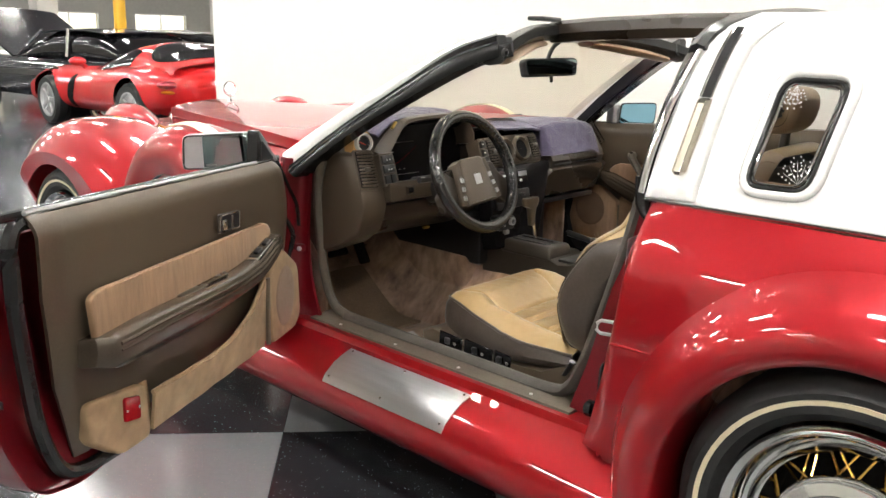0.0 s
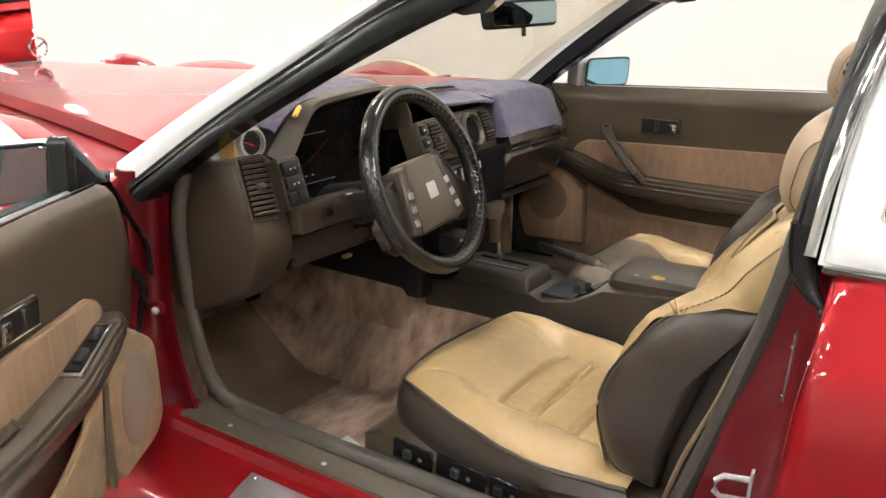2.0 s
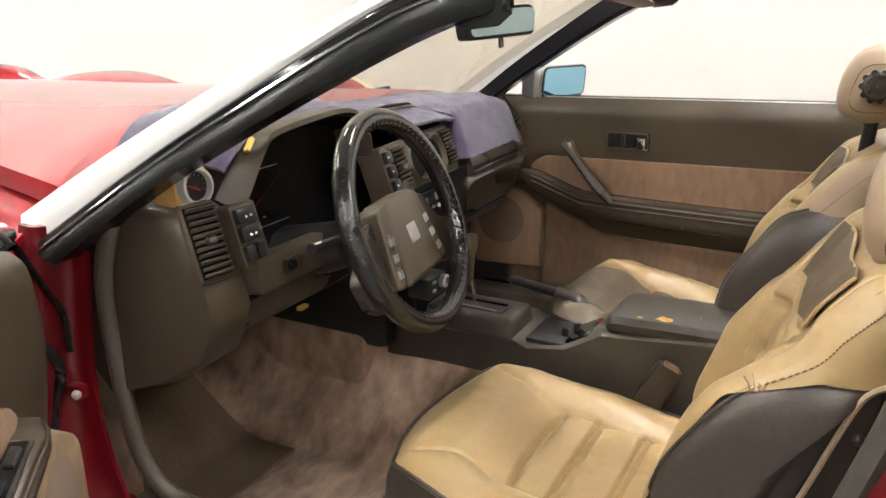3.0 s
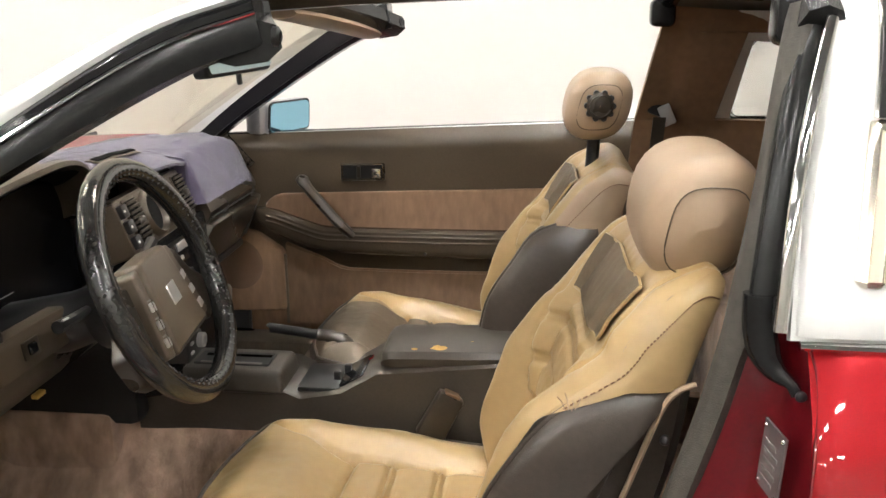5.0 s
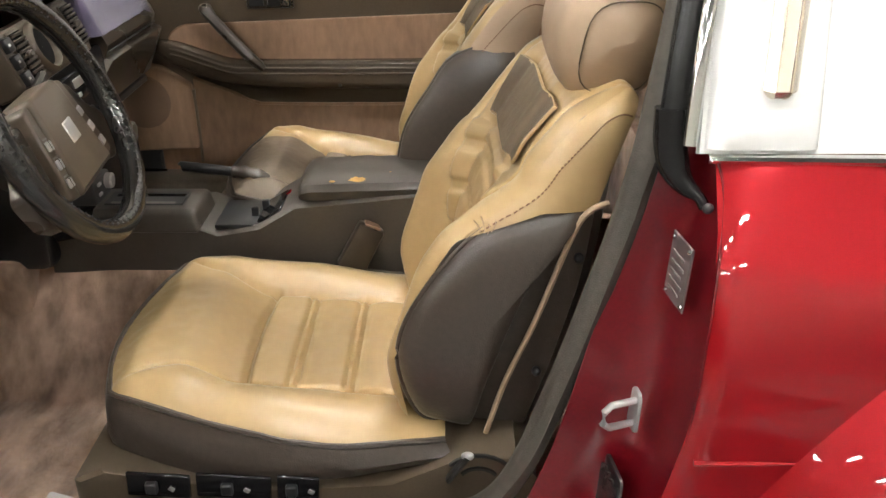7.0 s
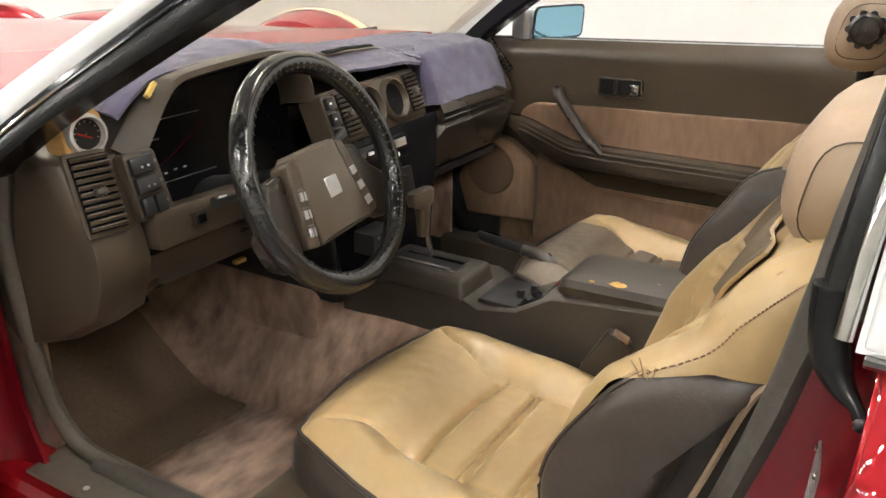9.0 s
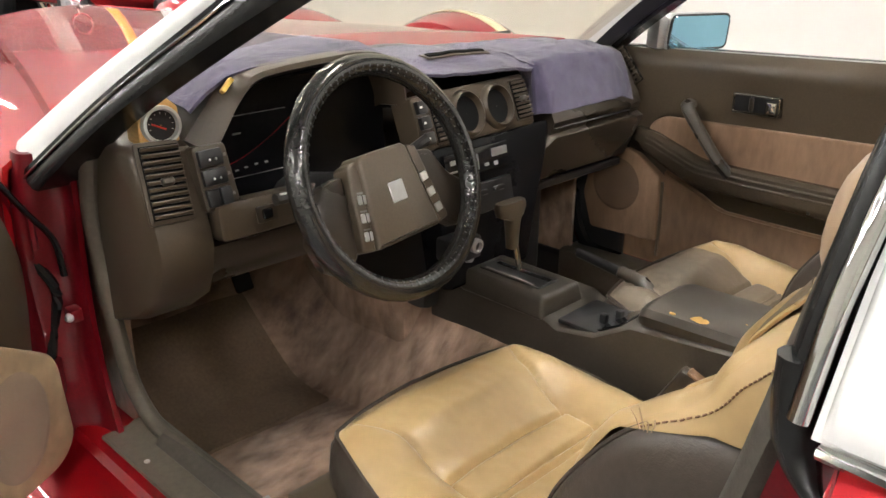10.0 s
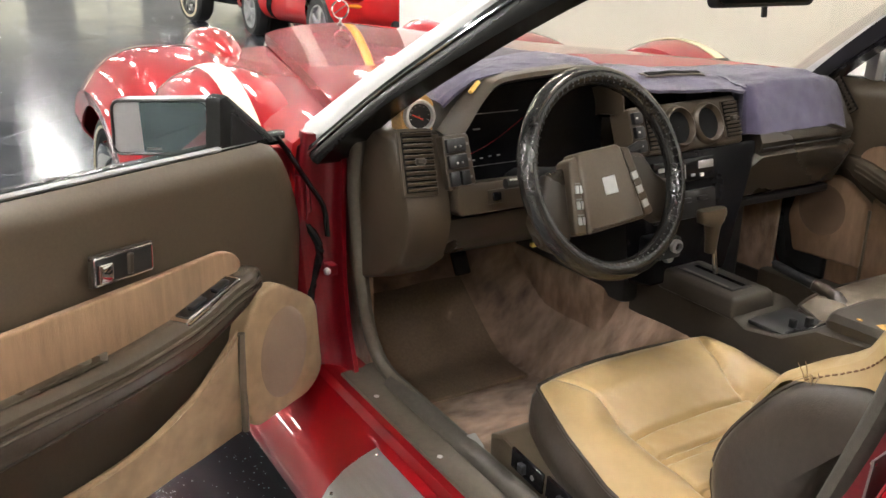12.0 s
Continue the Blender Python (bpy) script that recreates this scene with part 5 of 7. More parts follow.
        cp("symbol", rbox((0, 0, 0), (0.006, 0.004, 0.001), 0, 1, m2 @ pose(-0.006, 0.030 - 0.029 * k, 0.0105)), "whitebar", rp)
    # black stack with radio and climate controls
    m = frame_of((0.085, 0.715, 0.668), (-0.02, 1, 0), (-0.20, 0, 1))
    st = cp("control_panel", slab(rounded([(-0.13, -0.165), (0.105, -0.165), (0.225, 0.085), (0.225, 0.112), (-0.13, 0.112)], 0.01), 0.06, m @ pose(0, 0, -0.06), 0.006), "smoked", db, "black centre stack with radio")
    rd = cp("radio", rbox((0, 0, 0), (0.185, 0.050, 0.012), 0.003, 2, m @ pose(-0.018, 0.070, 0.004)), "gloss", st, "black radio")
    for x, y, w, h, mm in ((-0.085, 0.078, 0.022, 0.009, "greybar"), (-0.055, 0.078, 0.016, 0.006, "whitebar"), (-0.085, 0.060, 0.030, 0.004, "greybar"), (-0.02, 0.068, 0.004, 0.030, "greybar"),
                           (0.045, 0.078, 0.045, 0.016, "steel"), (0.032, 0.056, 0.010, 0.008, "whitebar"), (0.005, 0.058, 0.012, 0.006, "greybar")):
        cp("radio_button", rbox((0, 0, 0), (w, h, 0.004), 0.0008, 1, m @ pose(x, y, 0.011)), mm, rd)
    cc = cp("climate_panel", rbox((0, 0, 0), (0.185, 0.060, 0.012), 0.003, 2, m @ pose(-0.018, -0.005, 0.004)), "black", st)
    for x in (-0.07, -0.02, 0.03):
        cp("slider", rbox((0, 0, 0), (0.030, 0.010, 0.008), 0.002, 1, m @ pose(x, 0.006, 0.012)), "black", cc)
    for k in range(2):
        cp("knob", lathe([(0.011, 0), (0.010, 0.012), (0.004, 0.013)], m @ pose(-0.075, -0.075 - 0.035 * k, 0.0), 14), "silver", st, "round silver-edged knob")
    # passenger side: fascia, glove box, end outlet
    prof = [(-0.12, 0.60), (-0.12, 0.885), (-0.03, 0.890), (0.000, 0.878), (0.062, 0.792), (0.072, 0.770), (0.064, 0.745), (0.070, 0.735), (0.028, 0.640), (-0.02, 0.600)]
    rings = []
    for y, k in ((0.945, 1.0), (1.10, 1.0), (1.24, 1.0), (1.29, 0.95), (1.312, 0.80)):
        rings.append([((x + 0.12) * k - 0.12, y, (z - 0.75) * (0.6 + 0.4 * k) + 0.75) for x, z in prof])
    pf = cp("passenger_fascia", loft(rings), "taupe2", db, "dark taupe passenger fascia")
    cp("glove_box_handle", rbox((0.048, 1.075, 0.695), (0.012, 0.075, 0.016), 0.004, 2, Euler((0, radians(24), 0)).to_matrix().to_4x4()), "taupe2", pf)
    cp("glove_box_seam", tube([(0.071, 0.95, 0.757), (0.071, 1.25, 0.757), (0.060, 1.285, 0.752)], 0.0018, 4), "black", pf)
    gm = frame_of((0.072, 0.945, 0.735), (0, 1, 0), (0.042, 0, 0.100))
    cp("glove_box_lid", slab(rounded([(-0.112, -0.108), (0.335, -0.108), (0.340, 0.006), (0.002, 0.006)], 0.006), 0.020, gm @ pose(0, 0, -0.016), 0.004), "taupe2", pf, "dark taupe glove box lid")
    m = frame_of((0.015, 1.296, 0.845), (0.10, -0.02, -0.10), (0.7, 0.15, 0.7))
    slats(pf, m, 0.10, 0.030, 2, 20, False)
    for k in range(9):
        cp("slat", rbox((0, 0, 0), (0.004, 0.030, 0.004), 0.001, 1, m @ pose(-0.048 + 0.012 * k, 0, 0.003)), "dash", pf)
    # extra gauge on a wooden block
    m = frame_of((0.006, 0.087, 0.897), (0.14, 1, -0.05), (-0.14, 0.06, 1)) @ Matrix.Diagonal((1.05, 1.05, 1.0, 1))
    gb = cp("gauge_block", slab(rounded([(-0.030, -0.032), (0.028, -0.030), (0.030, 0.022), (0.008, 0.040), (-0.016, 0.036), (-0.030, 0.018)], 0.006), 0.05, m @ pose(0, 0, -0.055), 0.003), "wood", None, "varnished light wood gauge block")
    cp("bezel", lathe([(0.0265, -0.004), (0.0282, 0.012), (0.0268, 0.018), (0.0228, 0.019), (0.0208, 0.010)], m @ pose(0, -0.002, -0.006), 28), "alu", gb, "satin silver gauge bezel")
    gf = cp("gauge_face", lathe([(0.001, 0.009), (0.021, 0.009), (0.021, 0.0), (0.001, 0.0)], m @ pose(0, -0.002, -0.006), 24), "black", gb, "black gauge face")
    cp("needle", tube([m @ Vector((0.006, -0.008, 0.006)), m @ Vector((-0.014, 0.000, 0.006))], 0.0014, 5), "redbar", gf)
    for k in range(9):
        a = radians(200 - 27.5 * k)
        cp("tick", tube([m @ Vector((0.0155 * math.cos(a), -0.002 + 0.0155 * math.sin(a), 0.0045)), m @ Vector((0.018 * math.cos(a), -0.002 + 0.018 * math.sin(a), 0.0045))], 0.0005, 4), "whitebar", gf)
    cp("yellow_tag", rbox((0.034, 0.186, 0.944), (0.010, 0.007, 0.028), 0.001, 1, Euler((radians(-50), radians(-20), 0)).to_matrix().to_4x4()), "tag", None, "small yellow paper tag")

    # plush cover over the dash top, hanging over the passenger edge
    def cover(u, v):
        y = 0.116 + 1.174 * u
        edge = lerpc(y, [(0.095, 0.036), (0.118, 0.040), (0.150, 0.034), (0.190, 0.026), (0.26, 0.020), (0.46, 0.008), (0.52, 0.018), (0.57, 0.046), (0.92, 0.040), (0.94, 0.058), (1.25, 0.062), (1.29, 0.03)])
        drop = smoothc(y, [(0.915, 0.0), (0.935, 1.0)])
        s = v
        w = 0.005 * noise.noise((y * 7, v * 5, 3.1)) + 0.003 * noise.noise((y * 22, v * 14, 8.2))
        top = lerpc(y, [(0.095, 0.908), (0.118, 0.930), (0.150, 0.950), (0.190, 0.968), (0.23, 0.975), (0.47, 0.980), (0.52, 0.970), (0.58, 0.940), (0.64, 0.930), (0.84, 0.920), (0.92, 0.910), (1.20, 0.912), (1.29, 0.885)])
        back = -0.30 + 0.14 * abs((y - YC) / 0.62) ** 2
        if s < 0.68 or drop < 0.01:
            k = s / 0.68 if drop >= 0.01 else s
            lip = edge - 0.045 * drop
            x = back + (lip - back) * k
            z = top - 0.012 * (1 - k) - (0.012 + 0.012 * smoothc(y, [(0.48, 0), (0.55, 1), (0.90, 1), (0.93, 0)])) * max(0, k - 0.75) / 0.25
            x0 = x
        else:
            k = (s - 0.68) / 0.32
            x = edge - 0.045 + 0.052 * k ** 0.8
            z = top - 0.012 - 0.108 * k ** 1.2
        return (x, y, z + w)
    cv = cp("dash_cover", sheet(cover, 110, 40, 0.006), "purple", None, "purple plush dashboard cover")
    def slot(v0, v1, u0, u1, up):
        return sheet(lambda a, b: Vector(cover(u0 + (u1 - u0) * a, v0 + (v1 - v0) * b)) + Vector((0, 0, up)), 18, 4, 0.002)
    cp("cover_slot", slot(0.715, 0.795, 0.470, 0.620, 0.0045), "taupe", cv, "slot for the demister outlet")
    # thin black sheet stands in for the shade inside the slot
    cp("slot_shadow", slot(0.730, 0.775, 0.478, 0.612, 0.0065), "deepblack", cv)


dashboard()


def steering_wheel():
    c = Vector((0.230, 0.3395, 0.812))
    m = frame_of(c, (-0.060, 0.998, 0), (-0.378, -0.023, 0.925))
    R = 0.174
    pts = [m @ Vector((R * math.cos(a), R * math.sin(a), 0)) for a in [2 * math.pi * k / 72 for k in range(72)]]
    rings = []
    for k, a in enumerate([2 * math.pi * k / 72 for k in range(72)]):
        r = 0.0175 + 0.0009 * noise.noise((k * 0.9, 0, 2)) + 0.0006 * (k % 2)
        rings.append([m @ Vector(((R + r * math.cos(b)) * math.cos(a), (R + r * math.cos(b)) * math.sin(a), r * math.sin(b))) for b in [2 * math.pi * j / 14 for j in range(14)]])
    w = cp("steering_wheel", loft(rings + [rings[0]], caps=False), "wheelskin", None, "steering wheel with a glossy black laced cover", 60)
    # stitch holes of the laced cover, inside and front
    bm = None
    for k in range(0, 72):
        a = 2 * math.pi * (k + 0.5) / 72
        for b in (1.9, 2.25):
            p = m @ Vector(((R + 0.0182 * math.cos(b)) * math.cos(a), (R + 0.0182 * math.cos(b)) * math.sin(a), 0.0182 * math.sin(b)))
            bm = ball(p, (0.0016,) * 3, None, 6, bm)
    tagged(cp("lacing", bm, "black", w), kind="stuff")
    # padded hub, turned a little to the left
    m = m @ pose(0.004, -0.019, -0.020, 0, 0, 3)
    pad = rounded([(-0.072, -0.078), (0.068, -0.078), (0.048, 0.058), (0.041, 0.064), (-0.050, 0.064), (-0.057, 0.058)], 0.006)
    hb = cp("hub_pad", slab(pad, 0.043, m @ pose(0, 0, -0.022), 0.007, 4), "taupe", w, "padded taupe wheel hub")
    for s in (-1, 1):
        col = [(0.049, 0.060), (0.074, 0.054), (0.098, -0.072), (0.071, -0.078)]
        col = rounded([(s * x, y) for x, y in (col if s > 0 else col[::-1])], 0.006)
        wing = cp("spoke", slab(col, 0.036, m @ pose(0, 0, -0.022), 0.005, 3), "taupe", w, "taupe wheel spoke with buttons")
        arm = [(0.076, 0.046), (0.118, 0.040), (0.140, -0.005), (0.170, -0.028), (0.160, -0.075), (0.125, -0.098), (0.094, -0.074)]
        arm = rounded([(s * x, y) for x, y in (arm if s > 0 else arm[::-1])], 0.010)
        cp("spoke_arm", slab(arm, 0.024, m @ pose(0, 0, -0.024), 0.006, 3), "taupe2", w)
        for k in range(3):
            bm_ = m @ pose(s * (0.069 + 0.005 * k), 0.002 - 0.027 * k, 0.0145, 0, 0, -s * -9)
            bt = cp("button", rbox((0, 0, 0), (0.015, 0.014, 0.005), 0.0012, 1, bm_), "steel", wing, "small silver button")
            if s < 0:
                cp("button_split", rbox((0, 0, 0), (0.0015, 0.014, 0.0056), 0, 1, bm_), "black", bt)
                cp("print_bar", rbox((0, 0, 0), (0.013, 0.0025, 0.0008), 0, 1, bm_ @ pose(0, 0.0105, -0.0004)), "greybar", wing)
    cp("emblem", rbox((0, 0, 0), (0.032, 0.032, 0.004), 0.0015, 1, m @ pose(0.000, -0.004, 0.0205)), "steel", hb, "square silver badge")
    cp("column_boss", lathe([(0.05, -0.10), (0.055, -0.04), (0.04, -0.026)], m, 20), "black", w)


def console():
    # tunnel body with sloping front
    side = [(0.02, 0.475), (0.06, 0.505), (0.30, 0.507), (0.34, 0.490), (0.42, 0.505), (0.49, 0.548), (0.80, 0.580), (1.0, 0.585), (1.0, 0.22), (0.02, 0.22)]
    rings = []
    for y, k in ((0.632, 0.985), (0.638, 1.0), (0.80, 1.0), (0.806, 0.985)):
        rings.append([(x, y, 0.22 + (z - 0.22) * k) for x, z in side])
    cs = cp("centre_console", loft(rings), "greyplastic", None, "dark grey-brown centre console")
    # shift gate box
    gb = cp("shift_box", rbox((0.205, 0.692, 0.515), (0.215, 0.130, 0.045), 0.010, 3, taper=(0.92, 0.88)), "greyplastic", cs)
    cp("shift_gate", rbox((0.200, 0.690, 0.538), (0.150, 0.060, 0.006), 0.002, 1), "black", gb, "black shift gate")
    cp("gold_plate", tube(curve([(0.075, 0.690, 0.520), (0.066, 0.735, 0.528), (0.072, 0.775, 0.522)], 10), 0.010, 6, flat=0.5), "gold", cs, "worn gold trim in front of the shift gate")
    cp("gate_mark", rbox((0.200, 0.664, 0.5415), (0.12, 0.006, 0.002), 0, 1), "greybar", gb)
    cp("gate_slot", rbox((0.205, 0.700, 0.5415), (0.13, 0.010, 0.002), 0, 1), "gloss", gb)
    sh = cp("shift_lever", tube([(0.196, 0.700, 0.535), (0.187, 0.692, 0.60), (0.183, 0.686, 0.655)], 0.0055, 10), "chrome", cs, "chrome shift lever with taupe T-handle")
    cp("shift_knob", loft([[Vector((0.183 + rx * math.copysign(abs(math.cos(a)) ** 0.6, math.cos(a)), 0.684 + dy + ry * math.copysign(abs(math.sin(a)) ** 0.6, math.sin(a)), z)) for a in [2 * math.pi * k / 24 for k in range(24)]] for z, rx, ry, dy in ((0.588, 0.010, 0.011, 0.004), (0.616, 0.011, 0.012, 0.003), (0.648, 0.013, 0.016, 0.002), (0.657, 0.015, 0.032, -0.005), (0.676, 0.015, 0.038, -0.006), (0.684, 0.012, 0.036, -0.006))]), "taupe", sh, "taupe grip")
    cp("release_button", rbox((0.183, 0.716, 0.668), (0.012, 0.010, 0.010), 0.003), "chrome", sh)
    # tray, buttons, armrest lid with torn cover
    cp("console_tray", rbox((0.375, 0.705, 0.500), (0.085, 0.12, 0.010), 0.004, 2), "black", cs)
    for x, y, h in ((0.402, 0.690, 0.022), (0.418, 0.716, 0.026)):
        bt = cp("console_switch", rbox((x, y, 0.500 + h / 2), (0.014, 0.012, h), 0.003, 2), "black", cs)
    cp("switch_plate", rbox((0.435, 0.705, 0.516), (0.055, 0.10, 0.006), 0.002, 1, Euler((0, radians(-30), 0)).to_matrix().to_4x4()), "gloss", cs)
    cp("red_mark", rbox((0.462, 0.730, 0.536), (0.008, 0.014, 0.003), 0, 1, Euler((0, radians(-30), 0)).to_matrix().to_4x4()), "redlens", cs)
    lid = []
    for x in (0.495, 0.502, 0.515, 0.70, 0.92, 0.99):
        e = 0.012 if x < 0.5 else (0.004 if x < 0.51 else 0)
        z = 0.585 + 0.03 * (x - 0.5)
        lid.append([(x, 0.640 + e, z - 0.030), (x, 0.636 + e, z - 0.012 - e), (x, 0.644 + e, z - e), (x, 0.666, z + 0.004 - e), (x, 0.76, z + 0.004 - e), (x, 0.788 - e, z - e), (x, 0.796 - e, z - 0.012), (x, 0.792 - e, z - 0.030)])
    ld = cp("armrest_lid", loft(lid), "greyplastic", cs, "grey padded armrest lid with a torn edge")
    def torn(u, v):
        r = (0.6 + 0.4 * noise.noise((8 * math.cos(2 * math.pi * u), 8 * math.sin(2 * math.pi * u), 5))) * v
        return (0.606 + 0.024 * r * math.cos(2 * math.pi * u), 0.6465 + 0.011 * r * math.sin(2 * math.pi * u) + 0.002, 0.5945 + 0.004 * r * math.sin(2 * math.pi * u) + 0.0015 * (1 - v))
    cp("torn_patch", sheet(torn, 18, 4), "foam", ld, "bare yellow foam in a tear")
    for x, y in ((0.665, 0.688), (0.56, 0.643)):
        cp("torn_patch", ball((x, y, 0.5925), (0.006, 0.004, 0.0016), None, 8), "foam", ld)
    # handbrake
    hb = cp("handbrake", tube(curve([(0.218, 0.858, 0.540), (0.224, 0.858, 0.540), (0.275, 0.856, 0.535), (0.332, 0.853, 0.529)], 12), 0.0105, 10, taper=lambda t: 0.75 if t < 0.02 else (1.05 if t < 0.2 else 1.0)), "black", cs, "black handbrake lever with a leather boot")
    cp("handbrake_boot", loft([[Vector((x, 0.853 + w * math.cos(a), z - 0.005 + w * 0.9 * math.sin(a))) for a in [2 * math.pi * k / 14 for k in range(14)]] for x, z, w in ((0.322, 0.536, 0.0115), (0.326, 0.536, 0.0150), (0.338, 0.535, 0.0130), (0.350, 0.533, 0.0165), (0.362, 0.530, 0.0145), (0.376, 0.526, 0.0185), (0.390, 0.518, 0.0170), (0.410, 0.500, 0.0190))]), "taupe2", hb, "wrinkled leather boot")
    # belt buckle by the seat
    m = Matrix.Translation((0.612, 0.600, 0.480)) @ pose(0, 0, 0, 0, 28, 12)
    bk = cp("belt_buckle", rbox((0, 0, 0), (0.055, 0.026, 0.095), 0.006, 2, m, taper=(0.9, 1.0)), "taupe2", None, "taupe seat belt buckle")
    cp("release_button", rbox((0, 0, 0), (0.030, 0.022, 0.006), 0.002, 1, m @ pose(0, 0, 0.048)), "orange", bk)
    # a hanging knob below the column
    ac = cp("under_dash_unit", rbox((0.14, 0.585, 0.605), (0.05, 0.075, 0.045), 0.006), "black", None, "small black unit with a silver knob under the dash")
    cp("knob", lathe([(0.014, 0), (0.014, 0.010), (0.009, 0.012), (0.008, 0.006)], frame_of((0.166, 0.60, 0.612), (0, 1, 0), (0, 0, 1)), 18), "silver", ac)
    for k in range(2):
        cp("slider", rbox((0.167, 0.565, 0.60 + 0.018 * k), (0.004, 0.012, 0.006), 0.001, 1), "silver", ac)


M["wheelskin"] = mat("glossy_laced_leather", (0.020, 0.019, 0.018), 0.16, 0.0, 0.3, 160, 10, bump=0.10, bscale=300, spec=0.7)
steering_wheel()
console()


def mirror_inside():
    m = frame_of((0.249, 0.672, 1.116), (0.23, 1, 0.02), (-0.10, 0, 1)) @ Matrix.Diagonal((1.08, 1, 1, 1))
    body = rounded([(-0.098, -0.028), (0.098, -0.028), (0.104, 0.020), (0.09, 0.030), (-0.09, 0.030), (-0.104, 0.020)], 0.012)
    rm = cp("rear_view_mirror", slab(body, 0.026, m @ pose(0, 0, -0.024), 0.006, 3), "black", None, "black-framed rear-view mirror")
    cp("mirror_glass", slab(rounded([(-0.092, -0.022), (0.092, -0.022), (0.098, 0.018), (0.086, 0.025), (-0.086, 0.025), (-0.098, 0.018)], 0.01), 0.003, m @ pose(0, 0, 0.002), 0.0008, 1), "mirror", rm, "mirror glass")
    cp("dip_lever", rbox((0, 0, 0), (0.010, 0.022, 0.008), 0.002, 1, m @ pose(0.004, -0.036, -0.008)), "black", rm)
    cp("mirror_stalk", tube(curve([(0.235, 0.668, 1.14), (0.240, 0.69, 1.18), (0.275, 0.71, 1.212)], 8), 0.007, 8), "black", rm)


mirror_inside()

# ---- seats ----
def seat(yc, dx, flip, label, lift=0.0):
    """A leather seat; flip turns its inboard side over for the passenger."""
    f = -1 if flip else 1
    def W(x, s, z):
        return Vector((x + dx, yc + f * s, z))

    # plan of the cushion: u along the length, v across
    def half(x):
        return lerpc(x, [(0.255, 0.178), (0.300, 0.188), (0.32, 0.203), (0.38, 0.222), (0.44, 0.236), (0.55, 0.252), (0.64, 0.252), (0.77, 0.232)])

    def zpipe(x):
        return smoothc(x, [(0.255, 0.458), (0.32, 0.473), (0.44, 0.456), (0.55, 0.438), (0.64, 0.427), (0.77, 0.426)])

    def grid(u, v):
        b = 2 * v - 1
        xf = 0.262 + 0.043 * b * b
        x = xf + (0.770 - xf) * u
        return x, b * half(x), b

    def seamline(x):
        return lerpc(x, [(0.30, 0.190), (0.325, 0.172), (0.364, 0.150), (0.42, 0.137), (0.47, 0.134), (0.77, 0.136)])

    def middle(x):
        return smoothc(x, [(0.262, 0.460), (0.335, 0.493), (0.385, 0.491), (0.468, 0.446), (0.52, 0.440), (0.77, 0.424)])

    def hump(x):
        return smoothc(x, [(0.30, 0.002), (0.345, 0.010), (0.42, 0.022), (0.52, 0.031), (0.62, 0.022), (0.72, 0.012)])

    pleats = (0.538, 0.551, 0.622, 0.635, 0.706, 0.719)

    def ztop(x, s, b):
        e, ln, w = abs(s), seamline(x), half(x)
        t = max(0, (e - ln) / max(0.004, w - ln))
        z = middle(x) * (1 - t) + zpipe(x) * t + hump(x) * math.sin(math.pi * min(1, t)) ** 0.8
        # front edge rolls down to the piping
        xf = 0.262 + 0.043 * b * b
        fr = max(0, 1 - (x - xf) / 0.045)
        z = z * (1 - fr ** 2) + zpipe(x) * fr ** 2
        def groove(d, w_=0.0042, deep=0.0075):
            return -deep * math.exp(-(d / w_) ** 2)
        if x > 0.315:
            z += groove(e - ln) * min(1, (x - 0.315) / 0.03)
        if e < ln + 0.004:
            z += groove(x - 0.469 - 0.008 * (s / 0.13) ** 2, 0.0055, 0.010)
            for xs in pleats:
                z += groove(x - xs, 0.0036, 0.0060)
            if x > 0.475:
                k = (x - 0.475) / 0.0835
                z += 0.0055 * abs(math.sin(math.pi * k)) ** 0.6
        z += 0.0022 * noise.noise((x * 14, s * 14, yc)) + 0.0010 * noise.noise((x * 45, s * 45, yc))
        return z

    def top(u, v):
        x, s, b = grid(u, v)
        if flip:
            return W(x + 0.070 * (1 - u), s, ztop(x, s, b) + 0.030)
        return W(x, s, ztop(x, s, b))

    if flip:
        # middle of the cushion: tan leather browned for wear and for its shade
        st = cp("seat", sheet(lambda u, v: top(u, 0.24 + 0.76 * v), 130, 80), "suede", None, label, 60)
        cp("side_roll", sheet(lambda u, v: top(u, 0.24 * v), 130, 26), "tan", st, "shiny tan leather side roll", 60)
    else:
        st = cp("seat", sheet(top, 170, 120), "tan", None, label, 60)
    # boundary of the cushion, for the piping and the dark skirt
    rim = [(0.0, v) for v in np.linspace(1, 0, 17)][:-1] + [(u, 0.0) for u in np.linspace(0, 1, 33)]
    rim = [(u, 1.0) for u in np.linspace(1, 0, 33)][:-1] + rim
    P = []
    for u, v in rim:
        x, s, b = grid(u, v)
        P.append(top(u, v))
    cp("piping", tube([p + Vector((0, 0, 0.001)) for p in P], 0.0042, 6), "brown", st, "dark piping")
    c = sum(P, Vector()) / len(P)
    rings = []
    for p in P:
        d = Vector((p.x - c.x, p.y - c.y, 0)).normalized()
        zb = 0.352 + 0.03 * max(0, (p.x - dx - 0.45) / 0.3)
        rings.append([p, p + d * 0.010 + Vector((0, 0, -0.018)), Vector((p.x, p.y, (p.z + zb) / 2)) + d * 0.014, Vector((p.x, p.y, zb + 0.01)) + d * 0.006, Vector((p.x, p.y, zb)) - d * 0.012])
    cp("cushion_skirt", loft(rings, closed=False), "brown", st, "dark brown leather side of the cushion")

    # backrest: leaning frame, height h from 0 to 1
    lean = [(0.0, 0.738, 0.425), (0.25, 0.768, 0.55), (0.5, 0.805, 0.67), (0.66, 0.835, 0.745), (0.80, 0.872, 0.812), (0.92, 0.912, 0.872), (1.0, 0.945, 0.905)]
